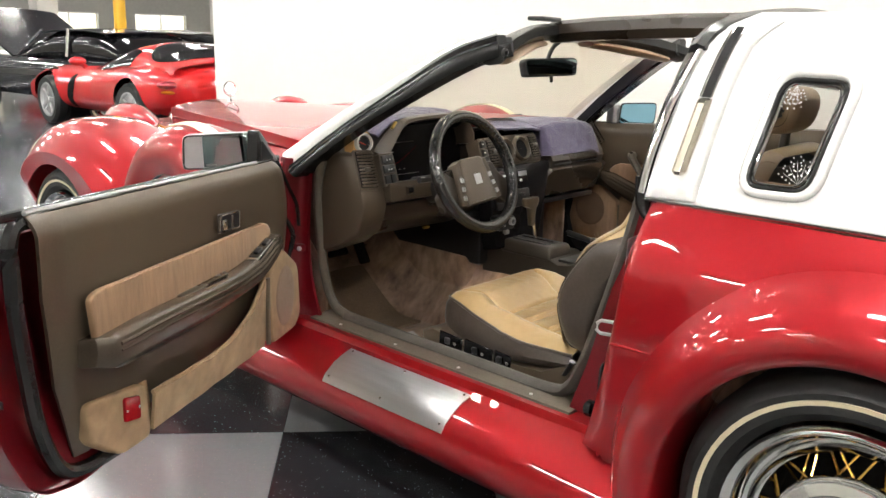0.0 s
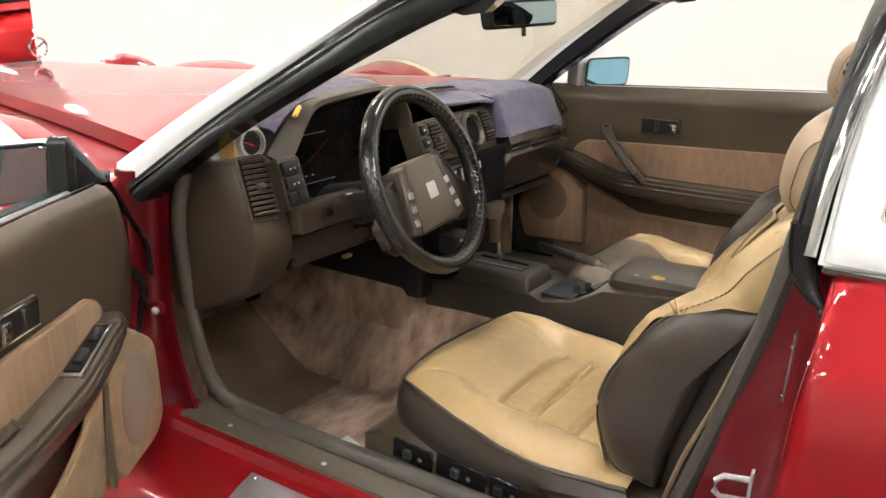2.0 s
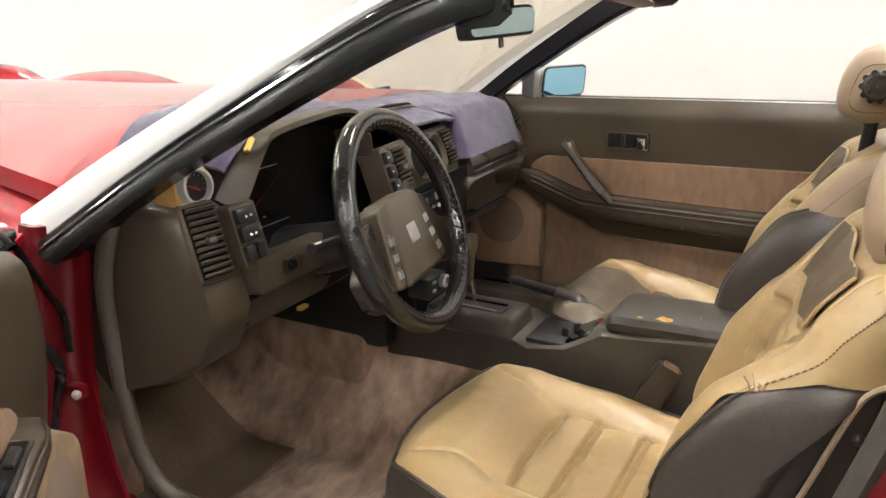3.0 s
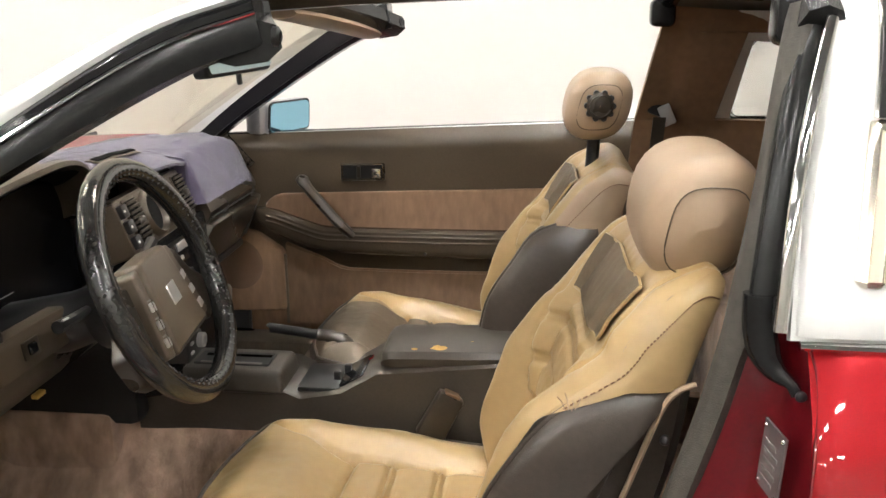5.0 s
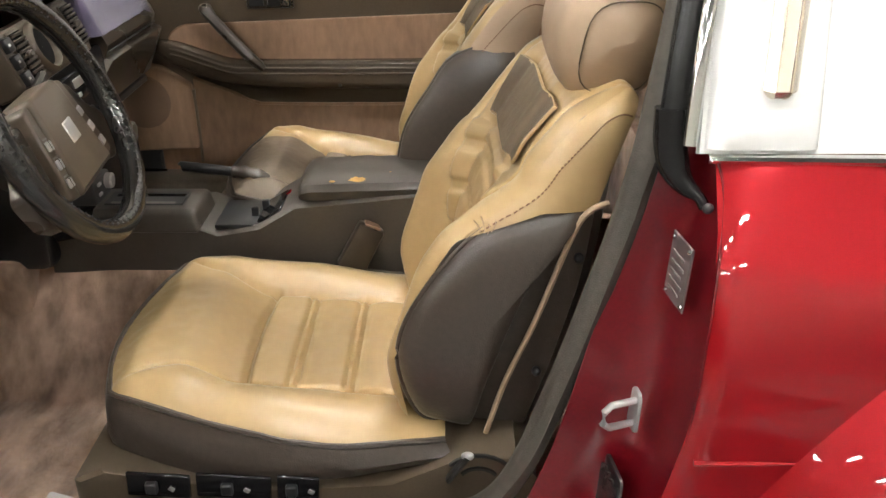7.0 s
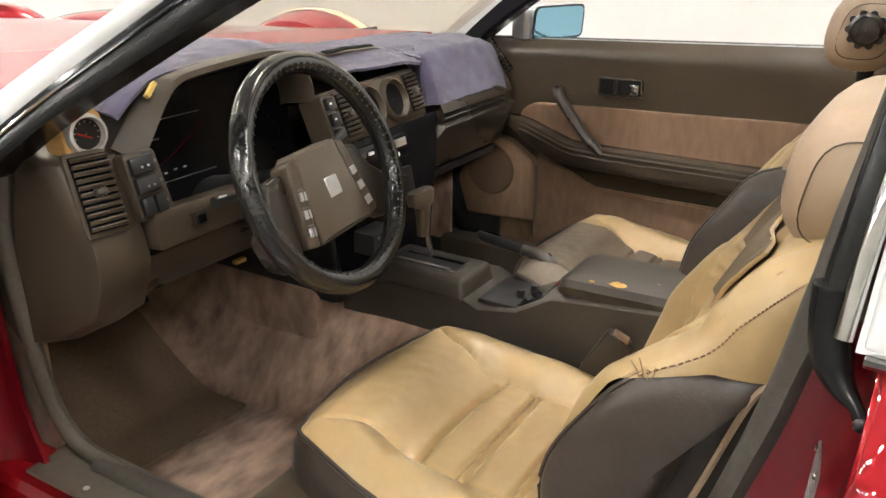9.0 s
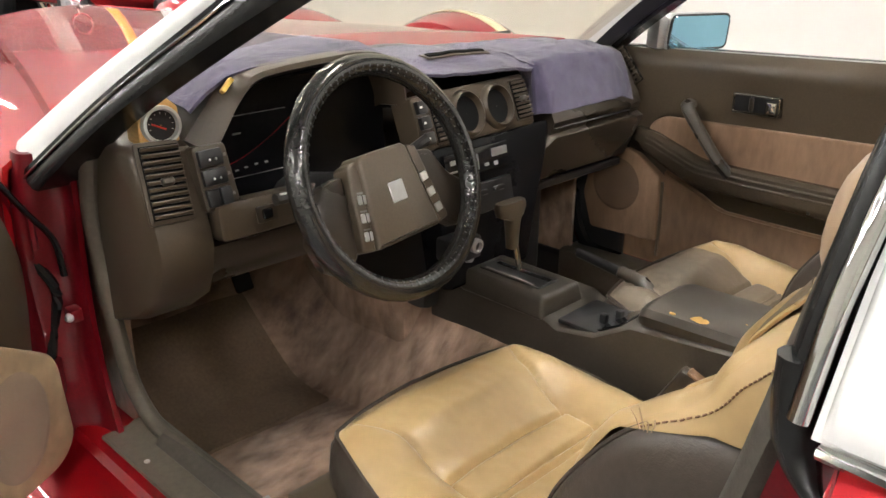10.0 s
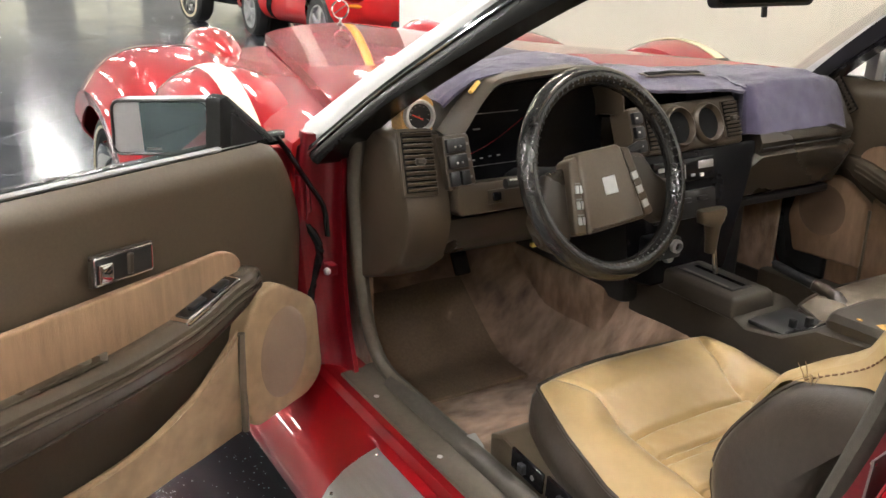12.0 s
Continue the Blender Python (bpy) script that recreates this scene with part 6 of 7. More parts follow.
    def mid(h):
        return (lerpc(h, [(a, b) for a, b, _ in lean]), lerpc(h, [(a, z) for a, _, z in lean]))
    def wid(h):
        return smoothc(h, [(0.0, 0.196), (0.25, 0.214), (0.55, 0.208), (0.72, 0.200), (0.88, 0.190), (0.96, 0.178), (1.0, 0.158)])
    def bol(h):
        return smoothc(h, [(0.0, 0.032), (0.22, 0.072), (0.45, 0.070), (0.62, 0.050), (0.74, 0.030), (0.90, 0.022), (1.0, 0.008)])
    def bseam(h):
        return lerpc(h, [(0.0, 0.085), (0.30, 0.105), (0.60, 0.138), (0.75, 0.148), (0.95, 0.142)])

    def front(u, v):
        h = u
        b = 2 * v - 1
        s = b * wid(h)
        x, z = mid(h)
        e = abs(b)
        k = smoothc(e, [(0.45, 0.0), (0.84, 1.0), (1.0, 0.92)])
        x -= bol(h) * k
        x += 0.012 * max(0, (e - 0.84) / 0.16) ** 2
        x += 0.012 * max(0, (h - 0.92) / 0.08) ** 2
        if s < 0 and not flip:
            # the outer shoulder sits further back and lower
            k = smoothc(e, [(0.35, 0.0), (0.80, 1.0), (1.0, 1.0)])
            x += k * smoothc(h, [(0.58, 0.0), (0.66, 0.020), (0.73, 0.034), (0.80, 0.028), (1.0, 0.028)])
            z -= 0.010 * k * max(0, (h - 0.8) / 0.2)
        # seams
        def groove(d, w=0.0045, deep=0.0065):
            return deep * math.exp(-(d / w) ** 2)
        line = bseam(h)
        x += groove(abs(s) - line)
        if abs(s) < line and h < 0.70:
            bow = 0.03 * (s / 0.13) ** 2
            for hs in (0.20, 0.226, 0.345, 0.371, 0.49, 0.516, 0.635, 0.661):
                x += groove(h - hs + bow, 0.0085, 0.0045)
            x -= 0.006 * abs(math.sin(math.pi * (h + bow - 0.213) / 0.146)) ** 0.6
        if abs(s) > line:
            x += groove(h - 0.690 + 0.25 * (abs(s) - line), 0.0070, 0.0022)
        x += 0.002 * noise.noise((s * 16, h * 8, yc + 3)) + 0.001 * noise.noise((s * 45, h * 22, yc + 3))
        return W(x, s, z)

    bk = cp("backrest", sheet(front, 130, 110), "tan", st, "tan leather backrest", 60)
    # shoulders and top, rolling over to the back
    def over(u, v):
        q = front(1.0, v)
        x2 = 1.004 + dx
        return Vector((q.x + (x2 - q.x) * u, q.y, q.z + (0.014 if flip else 0.008) * math.sin(math.pi * u) * math.sin(math.pi * v) ** 0.5 - 0.014 * u * u))
    cp("backrest_top", sheet(over, 8, 40), "tan", st, "", 60)

    def inset(sg, z):
        return 0.028 * min(1, max(0, (0.80 - z) / 0.08)) if sg > 0 and not flip else 0.0

    for sg in (-1, 1):
        # upper shoulder side: tan leather with a stitched seam
        def shoulder(u, v):
            h0 = 0.595 + 0.090 * min(1, v / 0.40) ** 0.8
            h = h0 + (1 - h0) * u
            q = front(h, 0.5 + 0.5 * sg)
            x2 = lerpc(h, [(0.685, 0.956), (0.85, 0.980), (1.0, 1.004)]) + dx
            return Vector((q.x + (x2 - q.x) * v, q.y + sg * f * 0.018 * math.sin(math.pi * min(1, v)) ** 0.7 * (1 - u ** 4), q.z - 0.014 * v * v * u))
        cp("shoulder_panel", sheet(shoulder, 18, 16), "tan2" if flip else "tan", st, "tan leather shoulder panel", 60)
        # the seam climbs the shoulder and bends towards the rear
        line = curve([(0.02, 0.06, 0), (0.30, 0.20, 0), (0.58, 0.34, 0), (0.76, 0.48, 0), (0.83, 0.66, 0), (0.84, 0.95, 0)], 62)
        pts = [shoulder(q.x, q.y) + Vector((-0.0004, sg * f * 0.0012, 0.0006)) for q in line]
        if sg * f < 0:
            for a in range(0, 62):
                cp("stitch", tube([pts[a], pts[a].lerp(pts[a + 1], 0.6)], 0.0011, 4), "stitch", st)
            if not flip:
                # loose threads where the seam meets the bolster
                for k in range(4):
                    q = pts[1] + Vector((0.004 * k - 0.006, -0.002, 0.003 * math.sin(3.0 * k) - 0.006))
                    cp("loose_thread", tube(curve([q, q + Vector((-0.004 + 0.003 * k, -0.003, 0.012)), q + Vector((-0.010 + 0.005 * k, -0.004, 0.020 + 0.006 * math.sin(2.0 * k)))], 6), 0.0006, 4), "tan2", st, "loose pale thread")
        # dark puffed side bolster
        out = [(0.772, 0.430), (0.732, 0.450), (0.708, 0.530), (0.714, 0.590), (0.746, 0.650), (0.799, 0.716), (0.865, 0.756), (0.945, 0.760), (0.898, 0.700), (0.858, 0.606), (0.826, 0.510), (0.808, 0.436), (0.796, 0.424)]
        if flip and sg > 0:
            # the inner bolster of the passenger seat stands taller
            out[4:8] = [(0.730, 0.655), (0.772, 0.722), (0.826, 0.788), (0.940, 0.806)]
        ring = curve([(x, 0, z) for x, z in out] + [(out[0][0], 0, out[0][1])], 52)[:-1]
        cx, cz = 0.815, 0.59
        rings = []
        for k, puff in ((1.0, -0.030), (1.0, 0.0), (0.975, 0.010), (0.91, 0.018), (0.80, 0.024), (0.64, 0.028), (0.45, 0.030), (0.25, 0.031), (0.08, 0.0312)):
            rr = []
            for p in ring:
                h = min(1, max(0, (cz + (p.z - cz) * k - 0.425) / 0.48))
                s = sg * (wid(h) + puff + (0.003 if flip else -0.004))
                rr.append(W(cx + (p.x - cx) * k + inset(sg, p.z), s, cz + (p.z - cz) * k))
            rings.append(rr)
        cp("side_bolster", loft(rings), "brown", st, "dark brown leather side bolster", 60)
        pp = [W(p.x + inset(sg, p.z), sg * (wid(min(1, max(0, (p.z - 0.425) / 0.48))) + 0.001), p.z) for p in ring]
        cp("piping", tube(pp[:34], 0.0036, 6), "brown", st)
        # back shell edge with pale piping and studs
        bp = [W(x, sg * 0.216, z) for x, z in ((0.968, 0.770), (0.945, 0.758), (0.926, 0.725), (0.887, 0.606), (0.850, 0.510), (0.826, 0.425))]
        cp("pale_piping", tube(curve(bp, 18), 0.0040, 6), "tan2", st, "pale beige piping")
        for x, z in ((0.938, 0.690), (0.892, 0.520)):
            cp("stud", ball(W(x, sg * 0.206, z), (0.007, 0.007, 0.007), None, 8), "black", st, "black stud")
    # rear shell
    rings = []
    for h in np.linspace(0, 0.92, 9):
        x, z = mid(h)
        w = wid(h) - 0.014
        xa, xb = x + (0.03 if flip else 0.055), lerpc(h, [(0, 0.900), (0.5, 0.965), (1.0, 0.995)])
        rings.append([W(xa, -w, z), W(xb - 0.02, -w, z - 0.01), W(xb, -w + 0.04, z - 0.012), W(xb, w - 0.04, z - 0.012), W(xb - 0.02, w, z - 0.01), W(xa, w, z)])
    cp("back_shell", loft(rings), "brown", st, "dark brown seat back shell")
    # embossed dark panel under the headrest
    def lp(u, v):
        h = 0.735 + 0.165 * u
        s = (2 * v - 1) * lerpc(h, [(0.735, 0.112), (0.900, 0.126)])
        q = front(h, 0.5 + 0.5 * s / wid(h))
        return q + Vector((-0.0055, 0, 0.002))
    pn = cp("logo_panel", sheet(lp, 30, 44, 0.004), "logo", st, "dark embossed leather panel with a worn crest")
    cp("panel_piping", tube([lp(u, v) + Vector((-0.001, 0, 0)) for u, v in [(0, t) for t in np.linspace(0, 1, 9)] + [(t, 1) for t in np.linspace(0.1, 1, 8)] + [(1, 1 - t) for t in np.linspace(0.1, 1, 8)] + [(1 - t, 0) for t in np.linspace(0.1, 0.9, 8)]], 0.0028, 6, ring=True), "tan", pn, "tan piping")
    cp("crest", tube([lp(0.5 + 0.33 * math.sin(a), 0.5 + 0.15 * math.cos(a)) + Vector((-0.002, 0, 0)) for a in [2 * math.pi * k / 24 for k in range(24)]], 0.0010, 5, ring=True), "suede", pn)
    cp("crest", tube([lp(0.30 + 0.4 * t, 0.42 + 0.16 * math.sin(6 * t)) + Vector((-0.002, 0, 0)) for t in np.linspace(0, 1, 9)], 0.0010, 5), "suede", pn)

    # headrest: a soft roll across the seat
    hl = 0.105 if flip else 0.140
    hc = (0.935 if flip else 0.983, 0.0, 0.947 + 1.05 * lift if flip else 0.941)
    rings = []
    n = 22
    for i in range(n + 1):
        t = -1 + 2 * i / n
        s = hl * t
        k = (1 - abs(t) ** 6) ** 0.5 if abs(t) < 1 else 0.0
        k = max(k, 0.04)
        rr = []
        for a in [2 * math.pi * j / 28 for j in range(28)]:
            ca, sa = math.cos(a), math.sin(a)
            e = (abs(ca) ** 2.5 + abs(sa) ** 2.5) ** (-1 / 2.5)
            rx, rz = (0.066, 0.070) if flip else (0.076, 0.084)
            dent = 1 - 0.05 * math.exp(-((abs(t) - 0.80) / 0.05) ** 2)
            rr.append(W(hc[0] + rx * e * ca * k * dent + 0.012 * sa, s, hc[2] + rz * e * sa * k * dent))
        rings.append(rr)
    hr = cp("headrest", loft(rings), "tan2", st, "beige leather roll headrest", 60)
    for sg in (-1, 1):
        pts = []
        for a in [2 * math.pi * j / 36 for j in range(36)]:
            ca, sa = math.cos(a), math.sin(a)
            e = (abs(ca) ** 3.2 + abs(sa) ** 3.2) ** (-1 / 3.2)
            pts.append(W(hc[0] + (0.040 if flip else 0.047) * e * ca + 0.010 * sa, sg * (hl - 0.0095), hc[2] + (0.044 if flip else 0.055) * e * sa - (0.0 if flip else 0.006)))
        cp("seam", tube(pts, 0.0010, 5, ring=True), "logo", hr, "stitched seam")
    m = Matrix.Translation(W(hc[0], hl - 0.001, hc[2] + 0.005)) @ pose(0, 0, 0, -90 * f, 0, 0)
    kn = cp("headrest_knob", lathe([(0.026, 0.0), (0.026, 0.012), (0.021, 0.018), (0.020, 0.014), (0.001, 0.016)], m, 24), "taupe2", hr, "round scalloped adjuster knob")
    for k in range(10):
        a = 2 * math.pi * k / 10
        cp("scallop", lathe([(0.006, 0), (0.006, 0.011)], m @ pose(0.0255 * math.cos(a), 0.0255 * math.sin(a), 0), 8), "black", kn)
    cp("headrest_post", tube([W(hc[0] - 0.006, 0, 0.84), W(hc[0], 0, 0.90 + lift)], 0.014, 10), "black", hr, "black headrest post")
    # plastic base with switches, rail and lever
    base = [(0.262, 0.375), (0.300, 0.392), (0.50, 0.360), (0.70, 0.372), (0.80, 0.420), (0.865, 0.420), (0.895, 0.380), (0.895, 0.330), (0.83, 0.30), (0.30, 0.285), (0.262, 0.31)]
    rings = []
    for s, k in ((-0.262, 0.97), (-0.256, 1.0), (-0.225, 1.0), (0.225, 1.0), (0.256, 1.0), (0.262, 0.97)):
        rings.append([W(0.58 + (x - 0.58) * k, s, 0.34 + (z - 0.34) * k) for x, z in base])
    bs = cp("seat_base", loft(rings), "taupe", st, "taupe plastic seat base")
    if not flip:
        for x0, x1 in ((0.335, 0.425), (0.43, 0.535), (0.54, 0.60)):
            zc = 0.372 - 0.004 * (x0 - 0.33) / 0.2
            pl = cp("switch_plate", rbox(W((x0 + x1) / 2, -0.264, zc), (x1 - x0 - 0.003, 0.006, 0.040), 0.002, 1, Euler((0, radians(4), 0)).to_matrix().to_4x4()), "gloss", bs, "black switch plate")
            cp("rocker_switch", rbox(W((x0 + x1) / 2 - 0.008, -0.270, zc), (0.016, 0.010, 0.018), 0.002, 1), "black", pl)
            cp("symbol", rbox(W((x0 + x1) / 2 + 0.018, -0.268, zc - 0.004), (0.008, 0.002, 0.006), 0, 1, Euler((0, radians(35), 0)).to_matrix().to_4x4()), "greybar", pl)
        lv = cp("recline_lever", tube([W(0.775, -0.268, 0.388), W(0.80, -0.272, 0.430)], 0.010, 8, flat=0.5), "black", bs, "black recline lever")
        cp("lever_cap", ball(W(0.800, -0.272, 0.430), (0.009, 0.006, 0.006), None, 10), "silver", lv)
        for r in (0.030, 0.052):
            cp("groove", tube([W(0.865 - 0.05 + r * math.cos(a), -0.263, 0.372 + r * math.sin(a)) for a in np.linspace(0.7, 2.4, 8)], 0.003, 5), "black", bs)
        cp("bolt", ball(W(0.862, -0.263, 0.345), (0.008, 0.004, 0.008), None, 10), "black", bs)
        hd = cp("slide_handle", tube([W(0.305, -0.27, 0.335), W(0.262, -0.278, 0.352)], 0.0045, 8), "silver", bs, "bare metal slide lever")
        cp("handle_grip", rbox(W(0.248, -0.282, 0.356), (0.036, 0.022, 0.014), 0.004, 2, Euler((0, radians(20), 0)).to_matrix().to_4x4()), "silver", hd)
    cp("seat_rail", rbox(W(0.58, -0.20, 0.255), (0.56, 0.035, 0.05), 0.006), "black", bs, "black steel seat rail")
    cp("seat_rail", rbox(W(0.58, 0.20, 0.255), (0.56, 0.035, 0.05), 0.006), "black", bs, "black steel seat rail")
    return st


seat(0.350, 0.0, False, "tan and dark brown leather driver seat cushion")
seat(my(0.350), -0.040, True, "tan leather passenger seat cushion, browned for wear and shade", 0.062)

# ---- doors ----
def door(m, label, driver):
    """A door in its own frame: x from the hinge back, y inwards, z up. The outer skin lies on the negative y side."""
    def ztop(u):
        return 0.848 + 0.048 * u
    def V(u, n, z):
        return m @ Vector((u, n, z))
    # shell: rounded slab with the red edges
    def outline(k):
        return rounded([(0.0, 0.345), (0.05, 0.825), (1.30, 0.872), (1.335, 0.55), (1.25, 0.385), (1.12, 0.345)], 0.06, 5)
    rings = []
    ol = outline(0)
    for n, sh in ((-0.074, 0.955), (-0.070, 0.985), (-0.060, 1.0), (-0.085, 1.0), (-0.115, 0.985), (-0.125, 0.95)):
        rings.append([V(0.66 + (u - 0.66) * (0.5 + 0.5 * sh) , n - 0.03 * (1 - ((z - 0.6) / 0.35) ** 2) * (n < -0.08), 0.6 + (z - 0.6) * sh) for u, z in ol])
    # the driver's shell takes the red darkened for shade
    dr = cp("door", loft(rings), "shadered" if driver else "paint", None, label)
    # upper trim panel, gently crowned, with a rolled top
    def up(u, v):
        f = smoothc(v, [(0, 0.060), (0.30, 0.072), (0.60, 0.086), (0.82, 0.122), (1, 0.172)]) if driver else 0.045
        x = f + (lerpc(v, [(0, 1.115), (0.35, 1.195), (0.7, 1.235), (1, 1.245)]) - f) * u
        z = 0.40 + (ztop(x) - 0.40) * v
        n = 0.004 - 0.062 * (1 - v) ** 1.6 - 0.022 * max(0, (v - 0.92) / 0.08) ** 2 - 0.012 * max(0, 1 - u / 0.03) - 0.012 * max(0, (u - 0.97) / 0.03)
        return V(x, n, z)
    cp("door_panel", sheet(up, 40, 40, 0.010), "taupe", dr, "taupe vinyl door panel")
    cp("window_seal", rbox((0, 0, 0), (1.20, 0.022, 0.016), 0.004, 2, m @ pose(0.70, -0.044, 0.882, 0, -2.7, 0)), "rubber", dr, "black window slot seal")
    cp("window_trim", tube([V(0.20, -0.026, 0.861), V(1.25, -0.026, 0.912)], 0.0045, 6), "silver", dr, "bright window trim")
    # velour insert above the armrest
    vel = "velour" if driver else "pvelour"
    f0 = 0.0 if driver else -0.085
    ins = [(0.300 + f0, 0.675), (0.318 + f0, 0.700), (0.345 + f0, 0.712), (1.118, 0.746), (1.150, 0.738), (1.135, 0.630), (0.60, 0.60), (0.42 + f0, 0.61)]
    fm = m @ frame_of((0, 0.004, 0), (1, 0, 0), (0, 0, 1)) @ Matrix.Diagonal((1, 1, -1, 1))
    cp("velour_insert", slab(rounded(ins, 0.03, 5), 0.012, fm, 0.005, 3), vel, dr, "tan velour insert")
    # armrest: rises towards the front, with a dark grip plate and a window switch
    if driver:
        top = [(0.268, 0.650, 0.024), (0.29, 0.668, 0.042), (0.335, 0.668, 0.054), (0.48, 0.643, 0.058), (0.60, 0.638, 0.058), (0.80, 0.648, 0.058), (1.05, 0.660, 0.056), (1.150, 0.660, 0.045)]
    else:
        top = [(0.190, 0.676, 0.034), (0.23, 0.674, 0.046), (0.305, 0.652, 0.052), (0.39, 0.629, 0.055), (0.55, 0.628, 0.055), (0.80, 0.629, 0.055), (1.05, 0.632, 0.055), (1.150, 0.632, 0.045)]
    tz = [(a, b) for a, b, _ in top]
    tn = [(a, c) for a, _, c in top]
    if driver:
        bz = [(0.268, 0.632), (0.34, 0.602), (0.50, 0.570), (0.70, 0.568), (0.95, 0.576), (1.10, 0.588), (1.150, 0.604)]
    else:
        bz = [(0.190, 0.640), (0.23, 0.614), (0.38, 0.564), (0.60, 0.555), (0.95, 0.553), (1.10, 0.560), (1.150, 0.575)]
    rings = []
    for u in np.linspace(top[0][0], 1.150, 44):
        t, b, n = smoothc(u, tz), smoothc(u, bz), smoothc(u, tn)
        end = max(0, (u - 1.120) / 0.03)
        h = t - b
        n = n * (1 - 0.5 * end ** 2)
        rings.append([V(u, -0.02, t - 0.005), V(u, n * 0.5, t + 0.002), V(u, n * 0.85, t + 0.001), V(u, n * 0.97, t - 0.004), V(u, n, t - 0.012), V(u, n, t - 0.030),
                      V(u, n - 0.002, b + 0.35 * h), V(u, n * 0.9, b + 0.015), V(u, n * 0.7, b + 0.004), V(u, n * 0.3 - 0.01, b), V(u, -0.02, b)])
    ar = cp("armrest", loft(rings), "armvinyl", dr, "moulded taupe armrest")
    for dn, dz, r_ in ((-0.0005, 0.015, 0.0040), (-0.0005, 0.028, 0.0034)):
        cp("armrest_bead", tube([V(u, smoothc(u, tn) + dn, smoothc(u, tz) - dz) for u in np.linspace(top[1][0], 1.115, 40)], r_, 8), "armvinyl", ar)
    if not driver:
        cp("lower_panel", sheet(lambda u, v: V(-0.02 + 1.19 * u, -0.034 - 0.004 * v, 0.24 + 0.35 * v), 10, 6, 0.008), "pvelour", dr, "brown velour lower panel")
    if driver:
        # thin dark plate puts in the shade of the grip recess
        cp("grip_shade", slab(rounded([(0.60, 0.004), (0.84, 0.004), (0.84, 0.024), (0.62, 0.026)], 0.008), 0.0025, m @ pose(0, 0.010, 0.6240, 0, -1.8, 0), 0.001), "taupe2", ar, "dark plate for the shade in the grip recess")
        sw = cp("window_switch", slab(rounded([(0.0, 0.0), (0.115, 0.0), (0.115, 0.034), (0.0, 0.030)], 0.004), 0.010, m @ pose(0.345, 0.016, 0.6625, 0, 10, 1) @ Matrix.Diagonal((1.2, 1.05, 1, 1)), 0.002), "chrome", ar, "bright-edged window switch panel")
        cp("switch_face", slab([(0.006, 0.005), (0.108, 0.005), (0.108, 0.028), (0.006, 0.026)], 0.012, m @ pose(0.345, 0.016, 0.6625, 0, 10, 1) @ Matrix.Diagonal((1.2, 1.05, 1, 1)), 0), "gloss", sw)
        for k in range(2):
            cp("rocker_switch", rbox((0, 0, 0), (0.034, 0.014, 0.010), 0.003, 2, m @ pose(0.382 + 0.055 * k, 0.034, 0.6675 - 0.0097 * k, 0, 10, 1)), "black", sw)
    else:
        cp("screw_hole", ball(V(0.645, 0.048, 0.572), (0.006, 0.004, 0.006), None, 8), "black", ar)
        pull = curve([(0.322, 0.016, 0.752), (0.332, 0.042, 0.750), (0.356, 0.050, 0.722), (0.420, 0.054, 0.650), (0.456, 0.046, 0.612)], 16)
        cp("pull_handle", tube([m @ p for p in pull], 0.017, 10, flat=0.75), "taupe2", dr, "slanted taupe pull handle")
    # release handle in its recess
    hm = m @ frame_of((0.551 if driver else 0.480, 0.006, 0.757 if driver else 0.773), (1, 0, 0.07 if driver else 0.01), (0, 0, 1)) @ Matrix.Diagonal((1, 1, -1, 1))
    hn = cp("door_handle", slab(rounded([(-0.058, -0.024), (0.058, -0.022), (0.058, 0.024), (-0.058, 0.022)], 0.004), 0.006, hm, 0.003), "taupe2", dr, "door release in a dark recess")
    cp("handle_recess", slab([(-0.050, -0.017), (0.050, -0.016), (0.050, 0.017), (-0.050, 0.016)], 0.0068, hm, 0), "black", hn)
    cp("recess_edge", tube([hm @ Vector((x, y, 0.0068)) for x, y in rounded([(-0.053, -0.020), (0.053, -0.019), (0.053, 0.020), (-0.053, 0.019)], 0.003, 2)], 0.0016, 6, ring=True), "chrome", hn, "bright recess edge")
    cp("handle_lever", slab(rounded([(0.024, -0.016), (0.048, -0.016), (0.048, 0.011), (0.024, 0.011)], 0.003), 0.013, hm, 0.003), "chrome", hn, "chrome release lever")
    cp("lock_slider", rbox((0, 0, 0), (0.010, 0.030, 0.010), 0.002, 1, hm @ pose(-0.010, 0, 0.007)), "taupe2", hn)
    # lower carpeted panel: pocket, speaker, rear block with a red reflector
    low = "velour2" if driver else "pvelour"
    jp = 0.30 if driver else 0.264

    def pocket(u, v):
        x = jp + (0.90 - jp) * u
        zt = smoothc(x, [(0.30, 0.545), (0.42, 0.475), (0.60, 0.440), (0.90, 0.452)] if driver else [(0.264, 0.572), (0.36, 0.536), (0.43, 0.506), (0.90, 0.502)])
        z = 0.345 + 0.02 * u + (zt - 0.345 - 0.02 * u) * v
        n = -0.028 + 0.026 * math.sin(math.pi * (0.25 + 0.5 * u)) * (0.4 + 0.6 * v) - 0.012 * u + 0.003 * noise.noise((x * 14, z * 8, 2))
        return V(x, n, z)
    pk = cp("map_pocket", sheet(pocket, 30, 8, 0.008), low, dr, "pale carpeted map pocket")
    cp("pocket_edge", tube([pocket(u, 1.0) for u in np.linspace(0, 1, 20)], 0.005, 6), low, pk)
    spk = [(0.065, 0.370), (0.110, 0.340), (0.285, 0.345), (0.300, 0.40), (0.305, 0.540), (0.255, 0.600), (0.195, 0.604), (0.080, 0.530)]
    if not driver:
        spk = [(0.060, 0.378), (0.262, 0.388), (0.258, 0.556), (0.190, 0.605), (0.130, 0.618), (0.055, 0.588), (0.030, 0.470)]
